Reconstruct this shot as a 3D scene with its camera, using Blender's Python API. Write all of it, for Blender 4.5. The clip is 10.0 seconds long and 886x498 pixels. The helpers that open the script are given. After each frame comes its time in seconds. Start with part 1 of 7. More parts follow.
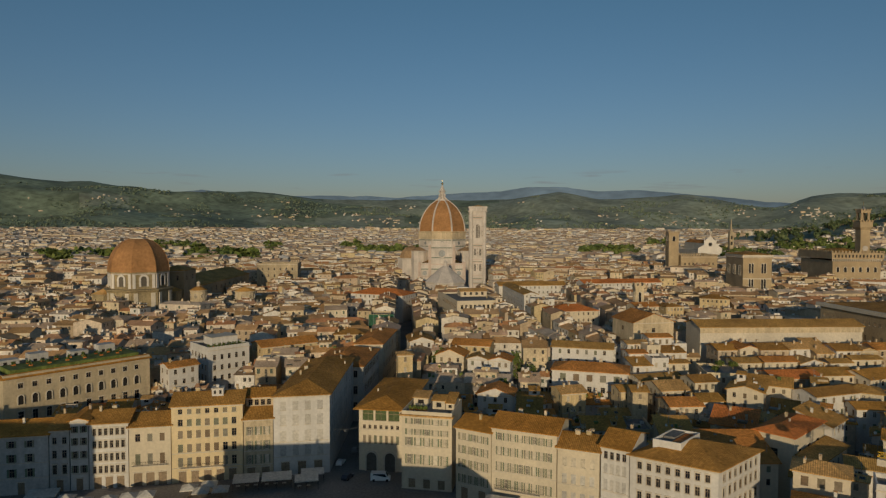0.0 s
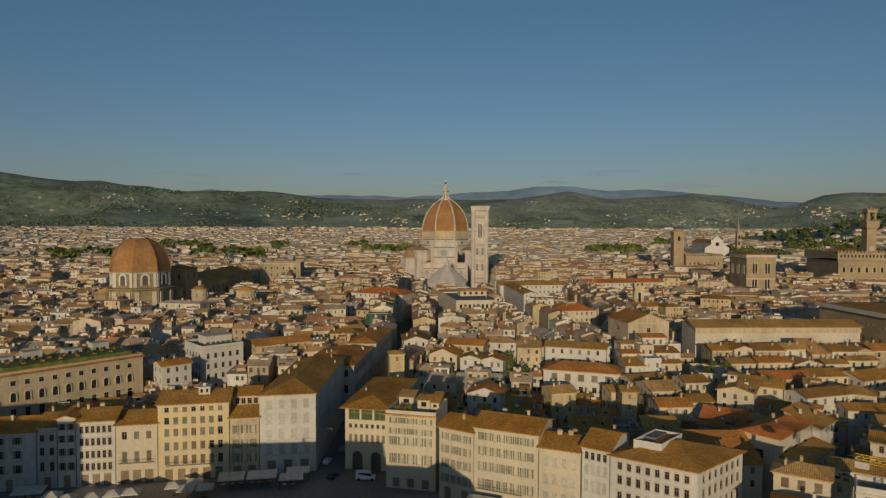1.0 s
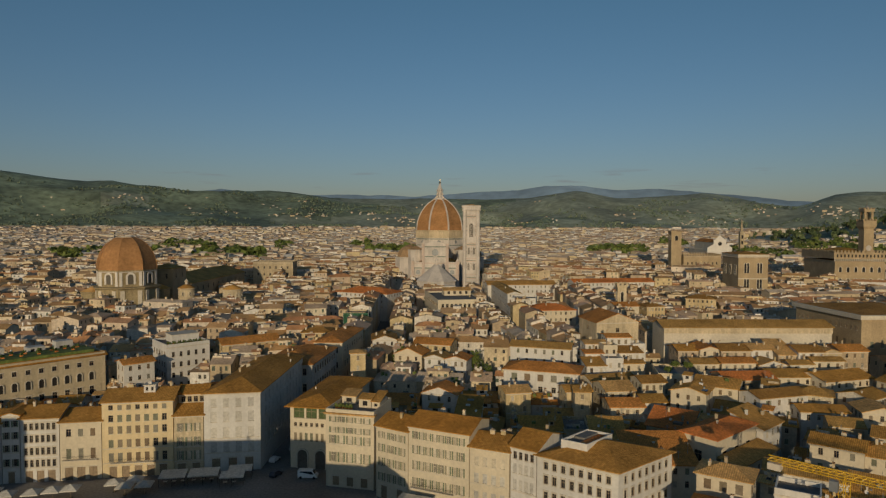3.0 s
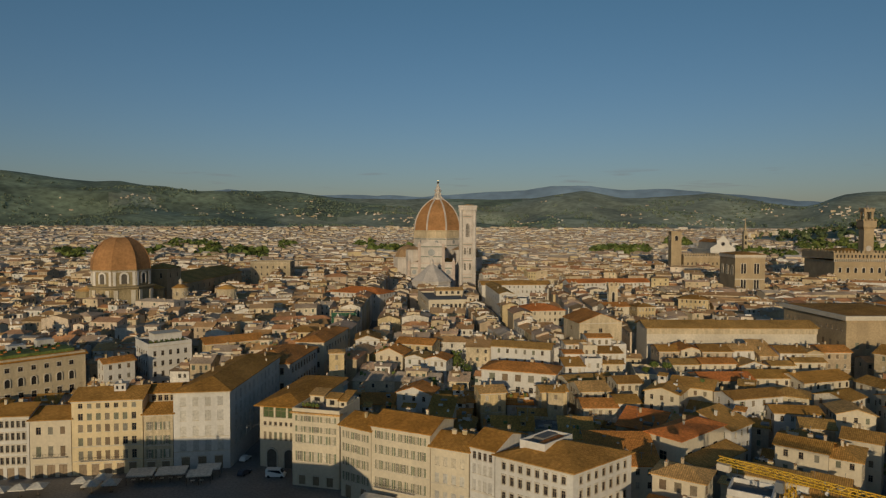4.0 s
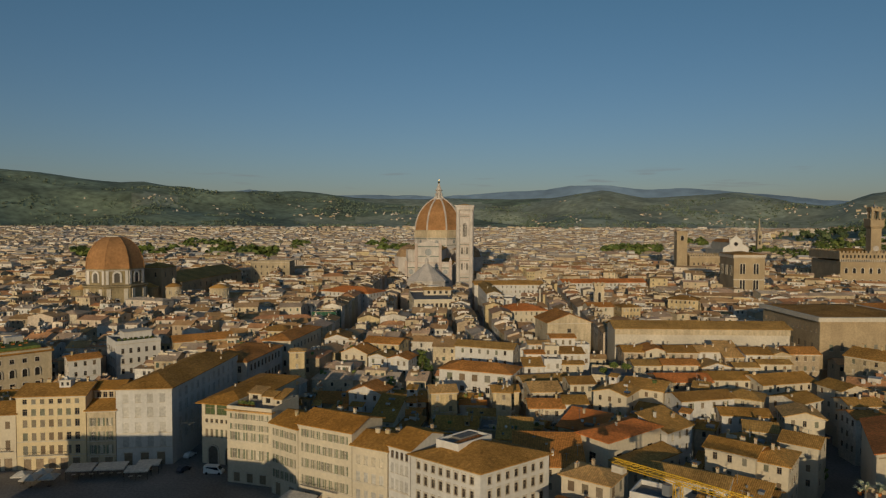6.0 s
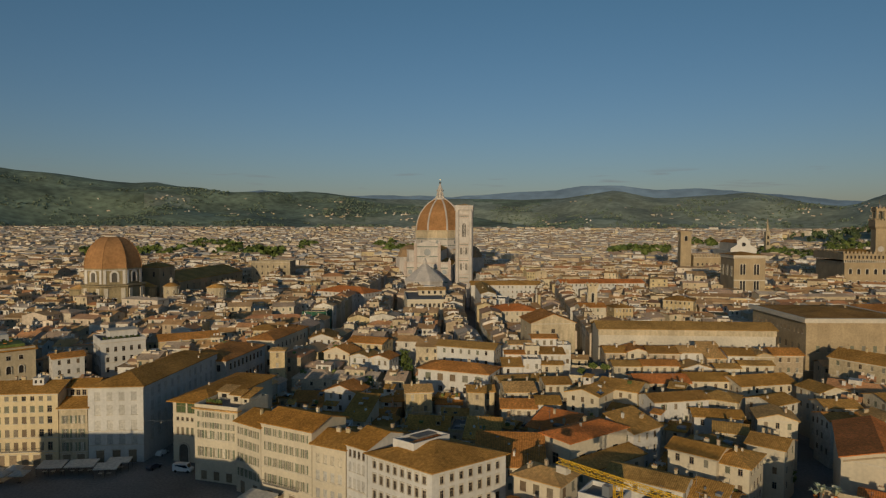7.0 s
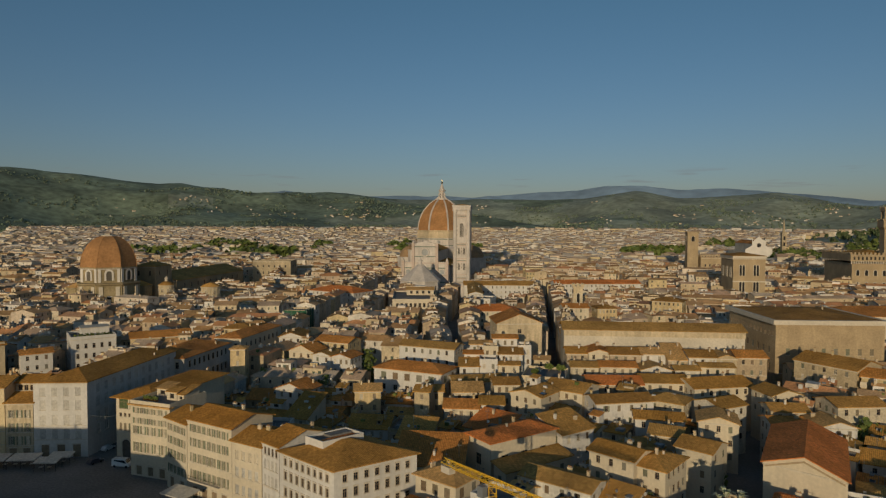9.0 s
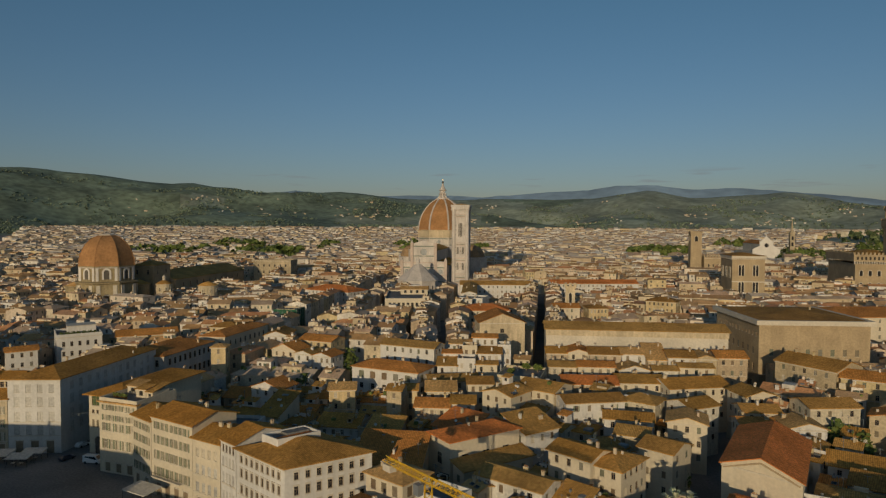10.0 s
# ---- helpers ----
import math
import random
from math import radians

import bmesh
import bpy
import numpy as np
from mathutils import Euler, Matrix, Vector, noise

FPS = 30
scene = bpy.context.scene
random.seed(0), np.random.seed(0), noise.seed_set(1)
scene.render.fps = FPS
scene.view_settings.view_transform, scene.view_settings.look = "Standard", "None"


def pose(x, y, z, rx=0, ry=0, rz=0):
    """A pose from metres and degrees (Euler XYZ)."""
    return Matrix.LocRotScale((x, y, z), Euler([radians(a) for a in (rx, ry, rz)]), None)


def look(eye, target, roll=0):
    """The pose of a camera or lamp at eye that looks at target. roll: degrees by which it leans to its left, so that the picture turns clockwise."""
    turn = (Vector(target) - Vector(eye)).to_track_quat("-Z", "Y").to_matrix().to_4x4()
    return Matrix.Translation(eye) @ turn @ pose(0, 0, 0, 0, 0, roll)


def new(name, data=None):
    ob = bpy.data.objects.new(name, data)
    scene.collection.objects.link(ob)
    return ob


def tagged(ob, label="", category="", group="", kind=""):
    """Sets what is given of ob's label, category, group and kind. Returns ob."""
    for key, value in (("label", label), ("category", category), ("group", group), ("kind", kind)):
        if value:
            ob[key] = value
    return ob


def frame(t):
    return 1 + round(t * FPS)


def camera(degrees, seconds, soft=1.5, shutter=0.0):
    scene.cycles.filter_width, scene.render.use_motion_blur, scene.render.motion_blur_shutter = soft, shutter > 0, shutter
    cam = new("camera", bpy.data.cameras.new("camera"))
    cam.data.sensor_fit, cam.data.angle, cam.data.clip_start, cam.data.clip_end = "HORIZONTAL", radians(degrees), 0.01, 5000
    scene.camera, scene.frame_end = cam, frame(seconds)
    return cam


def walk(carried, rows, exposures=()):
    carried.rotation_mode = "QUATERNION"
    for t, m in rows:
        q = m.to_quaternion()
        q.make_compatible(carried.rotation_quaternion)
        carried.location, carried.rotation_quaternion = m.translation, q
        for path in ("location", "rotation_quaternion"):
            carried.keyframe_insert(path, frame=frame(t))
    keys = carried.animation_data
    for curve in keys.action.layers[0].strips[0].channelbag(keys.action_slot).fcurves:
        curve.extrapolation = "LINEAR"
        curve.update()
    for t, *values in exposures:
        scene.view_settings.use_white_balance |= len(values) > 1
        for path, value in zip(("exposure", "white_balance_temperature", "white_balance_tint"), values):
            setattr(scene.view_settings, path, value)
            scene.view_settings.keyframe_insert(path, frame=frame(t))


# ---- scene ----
cam = camera(68.9, 10.0, soft=1.3)
METRES, EYE = 108.0, 68.0
ROWS = [
    (0.0, 0.0, 0.0, 0.0, 0.01, -2.14, -0.19),
    (0.5, 0.0265, -0.0, 0.0003, -0.02, -2.16, -0.18),
    (1.0, 0.0589, -0.0001, 0.0004, 0.82, -2.19, -0.22),
    (1.5, 0.0967, 0.0004, 0.0005, 1.15, -2.21, -0.21),
    (2.0, 0.1382, 0.0007, 0.0007, 1.32, -2.23, -0.23),
    (2.5, 0.183, 0.0017, 0.0008, 1.54, -2.24, -0.22),
    (4.0, 0.3308, 0.0062, 0.0003, 2.54, -2.23, -0.23),
    (4.5, 0.3827, 0.0087, 0.0009, 2.92, -2.24, -0.22),
    (5.0, 0.4357, 0.0118, 0.0006, 3.37, -2.24, -0.22),
    (5.5, 0.49, 0.0153, 0.0003, 3.94, -2.25, -0.21),
    (7.0, 0.657, 0.0305, -0.0024, 5.61, -2.21, -0.21),
    (7.5, 0.7132, 0.0368, -0.003, 6.15, -2.2, -0.22),
    (8.0, 0.7696, 0.0436, -0.0038, 6.69, -2.19, -0.23),
    (8.5, 0.8262, 0.0508, -0.0041, 7.23, -2.19, -0.24),
    (9.0, 0.8827, 0.0589, -0.005, 7.78, -2.18, -0.25),
    (9.5, 0.9393, 0.0667, -0.0058, 8.32, -2.18, -0.27),
    (10.0, 0.9959, 0.0756, -0.0068, 8.86, -2.2, -0.28),
]
walk(cam, [(t, pose(0, 0, EYE) @ pose(METRES * x, METRES * y, METRES * z, 90 + pitch, roll, yaw)) for t, x, y, z, yaw, pitch, roll in ROWS], [(0.0, -0.5), (10.0, -0.5)])

# ---- light: a low evening sun behind the camera and a clear sky ----
SUN_EL, SUN_SIDE = radians(9.5), radians(6.0)
world = bpy.data.worlds.new("evening_sky")
world.use_nodes = True
scene.world = world
sky = world.node_tree.nodes.new("ShaderNodeTexSky")
sky.sky_type = "NISHITA"
sky.sun_disc = False
sky.sun_elevation = SUN_EL
sky.sun_rotation = math.pi + SUN_SIDE
sky.air_density, sky.dust_density, sky.ozone_density = 1.0, 0.7, 3.0
wn, wl = world.node_tree.nodes, world.node_tree.links
tint = wn.new("ShaderNodeVectorMath")
tint.operation = "MULTIPLY"
wl.new(sky.outputs[0], tint.inputs[0])
way = wn.new("ShaderNodeTexCoord")
parts_of = wn.new("ShaderNodeSeparateXYZ")
wl.new(way.outputs["Generated"], parts_of.inputs[0])
# the air's own colour: greyer near the horizon, deeper above
air = wn.new("ShaderNodeValToRGB")
air.color_ramp.elements[0].position, air.color_ramp.elements[0].color = 0.03, (0.955, 0.882, 0.985, 1)
air.color_ramp.elements[1].position, air.color_ramp.elements[1].color = 0.34, (0.88, 1.03, 1.0, 1)
wl.new(parts_of.outputs[2], air.inputs[0])
wl.new(air.outputs[0], tint.inputs[1])
# a few thin clouds low over the mountains
stretch = wn.new("ShaderNodeMapping")
stretch.inputs["Scale"].default_value = (7.0, 7.0, 85.0)
stretch.inputs["Location"].default_value = (1.7, 0.4, 0.0)
wl.new(way.outputs["Generated"], stretch.inputs[0])
puffs = wn.new("ShaderNodeTexNoise")
puffs.inputs["Scale"].default_value, puffs.inputs["Detail"].default_value = 1.6, 5.0
wl.new(stretch.outputs[0], puffs.inputs[0])
thin = wn.new("ShaderNodeMapRange")
thin.inputs[1].default_value, thin.inputs[2].default_value = 0.60, 0.72
wl.new(puffs.outputs[0], thin.inputs[0])
band = wn.new("ShaderNodeValToRGB")
for pos, val in ((0.045, 0.0), (0.056, 0.45), (0.072, 0.45), (0.085, 0.0)):
    e = band.color_ramp.elements.new(pos)
    e.color = (val, val, val, 1)
band.color_ramp.elements[0].color = band.color_ramp.elements[-1].color = (0, 0, 0, 1)
wl.new(parts_of.outputs[2], band.inputs[0])
amount = wn.new("ShaderNodeMath")
amount.operation = "MULTIPLY"
wl.new(thin.outputs[0], amount.inputs[0])
wl.new(band.outputs[0], amount.inputs[1])
cloud = wn.new("ShaderNodeMix")
cloud.data_type = "RGBA"
cloud.inputs[7].default_value = (2.6, 2.35, 2.45, 1)
wl.new(amount.outputs[0], cloud.inputs[0])
wl.new(tint.outputs[0], cloud.inputs[6])
wl.new(cloud.outputs[2], wn["Background"].inputs[0])
world.node_tree.nodes["Background"].inputs[1].default_value = 0.090
sun_data = bpy.data.lights.new("sun", "SUN")
sun_data.energy, sun_data.angle, sun_data.color = 3.25, radians(0.5), (1.0, 0.81, 0.53)
sun = new("sun", sun_data)
SUN_DIR = Vector((-math.sin(SUN_SIDE) * math.cos(SUN_EL), -math.cos(SUN_SIDE) * math.cos(SUN_EL), math.sin(SUN_EL)))
sun.matrix_world = look(SUN_DIR * 300, (0, 0, 0))

rng = random.Random(7)


# ---- materials ----
def material(name, colours, spread="object", rough=0.85, metal=0.0, grain=0.9, grain_size=1.5, stain=0.25, stain_size=0.12, bump=0.25, tiles=False, streak=0.0, spec=0.3):
    """A worn surface: its colour picked from a few for each thing, with stains, grain and relief. tiles: rows of round roof tiles."""
    m = bpy.data.materials.new(name)
    m.use_nodes = True
    n, l = m.node_tree.nodes, m.node_tree.links
    bsdf = n["Principled BSDF"]
    bsdf.inputs["Roughness"].default_value = rough
    bsdf.inputs["Metallic"].default_value = metal
    bsdf.inputs["Specular IOR Level"].default_value = spec
    if len(colours) > 1:
        ramp = n.new("ShaderNodeValToRGB")
        ramp.color_ramp.interpolation = "CONSTANT"
        while len(ramp.color_ramp.elements) < len(colours):
            ramp.color_ramp.elements.new(0.5)
        for i, c in enumerate(colours):
            ramp.color_ramp.elements[i].position = i / len(colours)
            ramp.color_ramp.elements[i].color = (*c, 1)
        if spread == "object":
            l.new(n.new("ShaderNodeObjectInfo").outputs["Random"], ramp.inputs[0])
        else:
            l.new(n.new("ShaderNodeNewGeometry").outputs["Random Per Island"], ramp.inputs[0])
        colour = ramp.outputs[0]
    else:
        rgb = n.new("ShaderNodeRGB")
        rgb.outputs[0].default_value = (*colours[0], 1)
        colour = rgb.outputs[0]
    geo = n.new("ShaderNodeNewGeometry")

    def noise_layer(size, amount, colour_in, stretch=1.0, detail=4):
        mapping = n.new("ShaderNodeMapping")
        mapping.inputs["Scale"].default_value = (size, size, size * stretch)
        l.new(geo.outputs["Position"], mapping.inputs[0])
        tex = n.new("ShaderNodeTexNoise")
        tex.inputs["Scale"].default_value = 1.0
        tex.inputs["Detail"].default_value = detail
        l.new(mapping.outputs[0], tex.inputs[0])
        rng_node = n.new("ShaderNodeMapRange")
        rng_node.inputs[1].default_value, rng_node.inputs[2].default_value = 0.3, 0.7
        rng_node.inputs[3].default_value, rng_node.inputs[4].default_value = 1 - amount, 1 + amount * 0.5
        l.new(tex.outputs[0], rng_node.inputs[0])
        mix = n.new("ShaderNodeVectorMath")
        mix.operation = "SCALE"
        l.new(colour_in, mix.inputs[0])
        l.new(rng_node.outputs[0], mix.inputs["Scale"])
        return mix.outputs[0], tex.outputs[0]

    colour, _ = noise_layer(stain_size, stain, colour)
    colour, fine = noise_layer(grain_size, stain * grain, colour)
    if streak:
        colour, _ = noise_layer(0.9, streak, colour, 0.12)
    height = fine
    if tiles:
        uv = n.new("ShaderNodeUVMap")
        sep = n.new("ShaderNodeSeparateXYZ")
        l.new(uv.outputs[0], sep.inputs[0])

        def wave(axis, period):
            mul = n.new("ShaderNodeMath")
            mul.operation = "MULTIPLY"
            mul.inputs[1].default_value = math.tau / period
            l.new(sep.outputs[axis], mul.inputs[0])
            s = n.new("ShaderNodeMath")
            s.operation = "SINE"
            l.new(mul.outputs[0], s.inputs[0])
            return s.outputs[0]

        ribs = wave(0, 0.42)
        # groove shade painted into the colour: dark between ribs, lighter on their crests
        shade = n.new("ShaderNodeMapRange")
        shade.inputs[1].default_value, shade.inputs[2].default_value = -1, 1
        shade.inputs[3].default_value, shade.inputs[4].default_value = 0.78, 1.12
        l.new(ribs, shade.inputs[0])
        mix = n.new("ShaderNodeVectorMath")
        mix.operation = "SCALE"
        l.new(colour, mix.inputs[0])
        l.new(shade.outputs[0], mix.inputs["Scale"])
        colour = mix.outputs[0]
        # single tiles that are paler, redder or lichen-grey
        mapping = n.new("ShaderNodeMapping")
        mapping.inputs["Scale"].default_value = (2.4, 2.2, 1)
        l.new(uv.outputs[0], mapping.inputs[0])
        cells = n.new("ShaderNodeTexVoronoi")
        cells.inputs["Scale"].default_value = 1.0
        l.new(mapping.outputs[0], cells.inputs[0])
        hsv = n.new("ShaderNodeSeparateColor")
        l.new(cells.outputs["Color"], hsv.inputs[0])
        vary = n.new("ShaderNodeMapRange")
        vary.inputs[3].default_value, vary.inputs[4].default_value = 0.82, 1.18
        l.new(hsv.outputs[0], vary.inputs[0])
        mix = n.new("ShaderNodeVectorMath")
        mix.operation = "SCALE"
        l.new(colour, mix.inputs[0])
        l.new(vary.outputs[0], mix.inputs["Scale"])
        colour = mix.outputs[0]
        height = ribs
    l.new(colour, bsdf.inputs["Base Color"])
    if bump:
        b = n.new("ShaderNodeBump")
        b.inputs["Strength"].default_value = bump
        b.inputs["Distance"].default_value = 0.08 if tiles else 0.03
        l.new(height, b.inputs["Height"])
        l.new(b.outputs[0], bsdf.inputs["Normal"])
    return m


WALLS = [(0.558, 0.446, 0.288), (0.614, 0.53, 0.381), (0.577, 0.456, 0.251), (0.651, 0.595, 0.493), (0.484, 0.372, 0.242), (0.614, 0.502, 0.326), (0.679, 0.642, 0.567), (0.53, 0.419, 0.298), (0.595, 0.512, 0.372), (0.539, 0.428, 0.27)]
ROOFS = [(0.567, 0.289, 0.069), (0.65, 0.342, 0.092), (0.472, 0.254, 0.064), (0.673, 0.295, 0.075), (0.579, 0.312, 0.087), (0.614, 0.26, 0.069), (0.52, 0.3, 0.092), (0.437, 0.23, 0.064), (0.685, 0.402, 0.151)]
M = {
    "plaster": material("plaster", WALLS, streak=0.1),
    # wall colours again, a little paler and bluer for the haze
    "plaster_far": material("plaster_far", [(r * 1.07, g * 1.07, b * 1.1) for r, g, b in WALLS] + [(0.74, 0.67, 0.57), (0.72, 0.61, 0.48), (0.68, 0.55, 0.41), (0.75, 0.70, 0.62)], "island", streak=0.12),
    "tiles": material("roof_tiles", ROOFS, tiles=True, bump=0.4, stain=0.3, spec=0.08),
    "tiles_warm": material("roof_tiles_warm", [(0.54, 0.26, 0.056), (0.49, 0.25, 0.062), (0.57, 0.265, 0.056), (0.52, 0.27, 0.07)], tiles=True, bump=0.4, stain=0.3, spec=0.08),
    # roof colours again, with distance haze mixed in as added green and blue
    "tiles_far": material("hazed_roof_tiles_far", [(min(0.75, r * 1.12), g * 1.25, b * 2.2) for r, g, b in ROOFS] + [(0.64, 0.45, 0.30), (0.57, 0.33, 0.19), (0.63, 0.50, 0.37), (0.58, 0.43, 0.30)], "island", stain=0.3, bump=0, spec=0.08),
    "tiles_rust": material("rusty_roof_tiles", [(0.60, 0.25, 0.065), (0.55, 0.24, 0.065), (0.63, 0.27, 0.075)], tiles=True, bump=0.4, stain=0.35, spec=0.08),
    "green_net": material("green_scaffold_net", [(0.035, 0.115, 0.065)], rough=0.9, stain=0.3, stain_size=0.5),
    "tiles_red": material("new_red_tiles", [(0.74, 0.25, 0.07)], tiles=True, bump=0.4, stain=0.25, spec=0.08),
    # farthest roofs, paled and greyed to paint in the haze
    "tiles_pale": material("hazed_far_roofs", [(0.54, 0.37, 0.24), (0.63, 0.51, 0.39), (0.51, 0.34, 0.22), (0.68, 0.60, 0.50), (0.56, 0.38, 0.25), (0.61, 0.47, 0.34), (0.57, 0.38, 0.24), (0.74, 0.68, 0.60)], "island", stain=0.2, bump=0),
    "chimney_cap": material("chimney_caps", [(0.44, 0.24, 0.10), (0.38, 0.30, 0.20), (0.48, 0.27, 0.12)]),
    "lawn": material("roof_lawn", [(0.17, 0.21, 0.05)], stain=0.4, stain_size=0.4),
    "curtain": material("pale_curtains", [(0.56, 0.49, 0.37), (0.46, 0.40, 0.30), (0.20, 0.18, 0.14), (0.60, 0.54, 0.43), (0.52, 0.46, 0.36)], rough=0.5, spec=0.4),
    "shutter_leaf": material("open_shutters", [(0.24, 0.245, 0.165), (0.19, 0.22, 0.14), (0.28, 0.265, 0.19)], rough=0.6),
    "shutter_pale": material("pale_shutters", [(0.50, 0.47, 0.42), (0.56, 0.52, 0.45)], rough=0.6),
    "green_glass": material("green_loggia_glass", [(0.10, 0.13, 0.06)], rough=0.2, spec=0.5),
    # grove greens carry some bluish haze in their colour
    "olive_far": material("hazed_olive_groves", [(0.13, 0.18, 0.125), (0.16, 0.21, 0.14), (0.19, 0.235, 0.165)], "island", bump=0, rough=0.8),
    "white": material("white_plaster", [(0.63, 0.595, 0.54)], streak=0.08, stain=0.1),
    "yellow": material("yellow_plaster", [(0.69, 0.55, 0.33)], streak=0.08, stain=0.1),
    "cream": material("cream_plaster", [(0.63, 0.54, 0.395)], streak=0.06, stain=0.1),
    "grey_wall": material("grey_plaster", [(0.52, 0.50, 0.46)], streak=0.15, stain=0.18),
    "tan": material("tan_plaster", [(0.54, 0.44, 0.29)], streak=0.1, stain=0.15),
    "beige": material("beige_plaster", [(0.58, 0.47, 0.31)], streak=0.2, stain=0.2),
    "ochre": material("ochre_plaster", [(0.64, 0.49, 0.27)], streak=0.2, stain=0.2),
    "stone": material("brown_stone", [(0.43, 0.325, 0.195)], stain=0.2, streak=0.08, bump=0.5),
    "chapel_stone": material("chapel_stone", [(0.36, 0.285, 0.16)], stain=0.3, streak=0.2, bump=0.4),
    "stone_pale": material("pale_brown_stone", [(0.46, 0.37, 0.24)], stain=0.3, streak=0.2, bump=0.4),
    "pale_stone": material("pale_stone", [(0.60, 0.53, 0.42)], stain=0.15),
    "marble": material("white_marble", [(0.58, 0.52, 0.46)], rough=0.6, stain=0.2, streak=0.15),
    "marble_white": material("bright_marble", [(0.66, 0.61, 0.54)], rough=0.6, stain=0.1),
    "marble_pink": material("pink_marble", [(0.52, 0.41, 0.34)], rough=0.6, stain=0.2),
    "marble_green": material("green_marble", [(0.16, 0.20, 0.16)], rough=0.6, stain=0.2),
    "tribune_tiles": material("tribune_tiles", [(0.36, 0.235, 0.125)], stain=0.3, grain_size=0.6, bump=0.3),
    # shade inside arches and portals, given as a flat brown
    "dusk": material("shaded_opening", [(0.13, 0.115, 0.095)]),
    "dome_tiles": material("dome_tiles", [(0.40, 0.205, 0.082)], stain=0.25, grain_size=0.6, bump=0.3),
    "glass": material("window_glass", [(0.025, 0.03, 0.035), (0.04, 0.04, 0.04), (0.02, 0.022, 0.03)], rough=0.12, stain=0.1, bump=0, spec=0.5),
    "frame": material("window_frame", [(0.30, 0.22, 0.14)], rough=0.6),
    "shutter": material("shutters", [(0.22, 0.18, 0.12), (0.19, 0.19, 0.13), (0.25, 0.20, 0.14), (0.20, 0.14, 0.085), (0.24, 0.22, 0.17)], rough=0.6),
    "shutter_far": material("shutters_far", [(0.05, 0.045, 0.04), (0.10, 0.09, 0.07), (0.16, 0.12, 0.08), (0.08, 0.11, 0.08)], "island", rough=0.5, bump=0),
    "lead": material("grey_metal_roof", [(0.27, 0.28, 0.28)], rough=0.55, metal=0.3),
    # near-black that paints the shade of rooms behind openings
    "dark": material("dark_opening_shade", [(0.03, 0.027, 0.025)]),
    "bell": material("bronze", [(0.35, 0.24, 0.09)], metal=0.9, rough=0.35),
    "paving": material("stone_paving", [(0.22, 0.205, 0.185)], stain=0.3, stain_size=0.05),
    # both hill colours are lightened to carry the haze of distance
    "groves": material("hazed_olive_and_meadow_hill", [(0.30, 0.34, 0.255)], stain=0.4, stain_size=0.005, grain_size=0.03, bump=0),
    "hill": material("wooded_hill", [(0.20, 0.255, 0.175)], stain=0.5, stain_size=0.005, grain_size=0.03, bump=0),
    # blue of the distant haze is put into the base colour
    "far_hill": material("hazed_far_mountain", [(0.23, 0.33, 0.44)], stain=0.25, stain_size=0.002, grain_size=0.01, bump=0),
    "leaves": material("leaves", [(0.135, 0.175, 0.038), (0.16, 0.19, 0.045), (0.10, 0.135, 0.034)], "island", bump=0, rough=0.7),
    "leaves_dark": material("dark_leaves", [(0.085, 0.12, 0.05), (0.105, 0.14, 0.055), (0.13, 0.16, 0.065)], "island", bump=0, rough=0.7),
    "pale_leaf": material("pale_leaves", [(0.52, 0.54, 0.34), (0.44, 0.48, 0.27), (0.60, 0.60, 0.44)], bump=0, rough=0.5),
    "blue_glass": material("car_glass", [(0.03, 0.04, 0.05)], rough=0.08, bump=0, spec=0.5),
    "grey_paint": material("grey_car_paint", [(0.20, 0.21, 0.22)], rough=0.3, stain=0.05, bump=0, spec=0.5),
    "dark_paint": material("dark_car_paint", [(0.05, 0.055, 0.07)], rough=0.3, stain=0.05, bump=0, spec=0.5),
    "iron": material("dark_iron", [(0.05, 0.05, 0.05)], rough=0.5, metal=0.6),
    "canvas": material("pale_canvas", [(0.62, 0.58, 0.50)], rough=0.8),
    "yellow_paint": material("yellow_paint", [(0.75, 0.45, 0.03)], rough=0.45),
    "white_paint": material("white_car_paint", [(0.78, 0.78, 0.76)], rough=0.25, stain=0.05, bump=0, spec=0.5),
    "rubber": material("rubber", [(0.02, 0.02, 0.02)], rough=0.8),
}


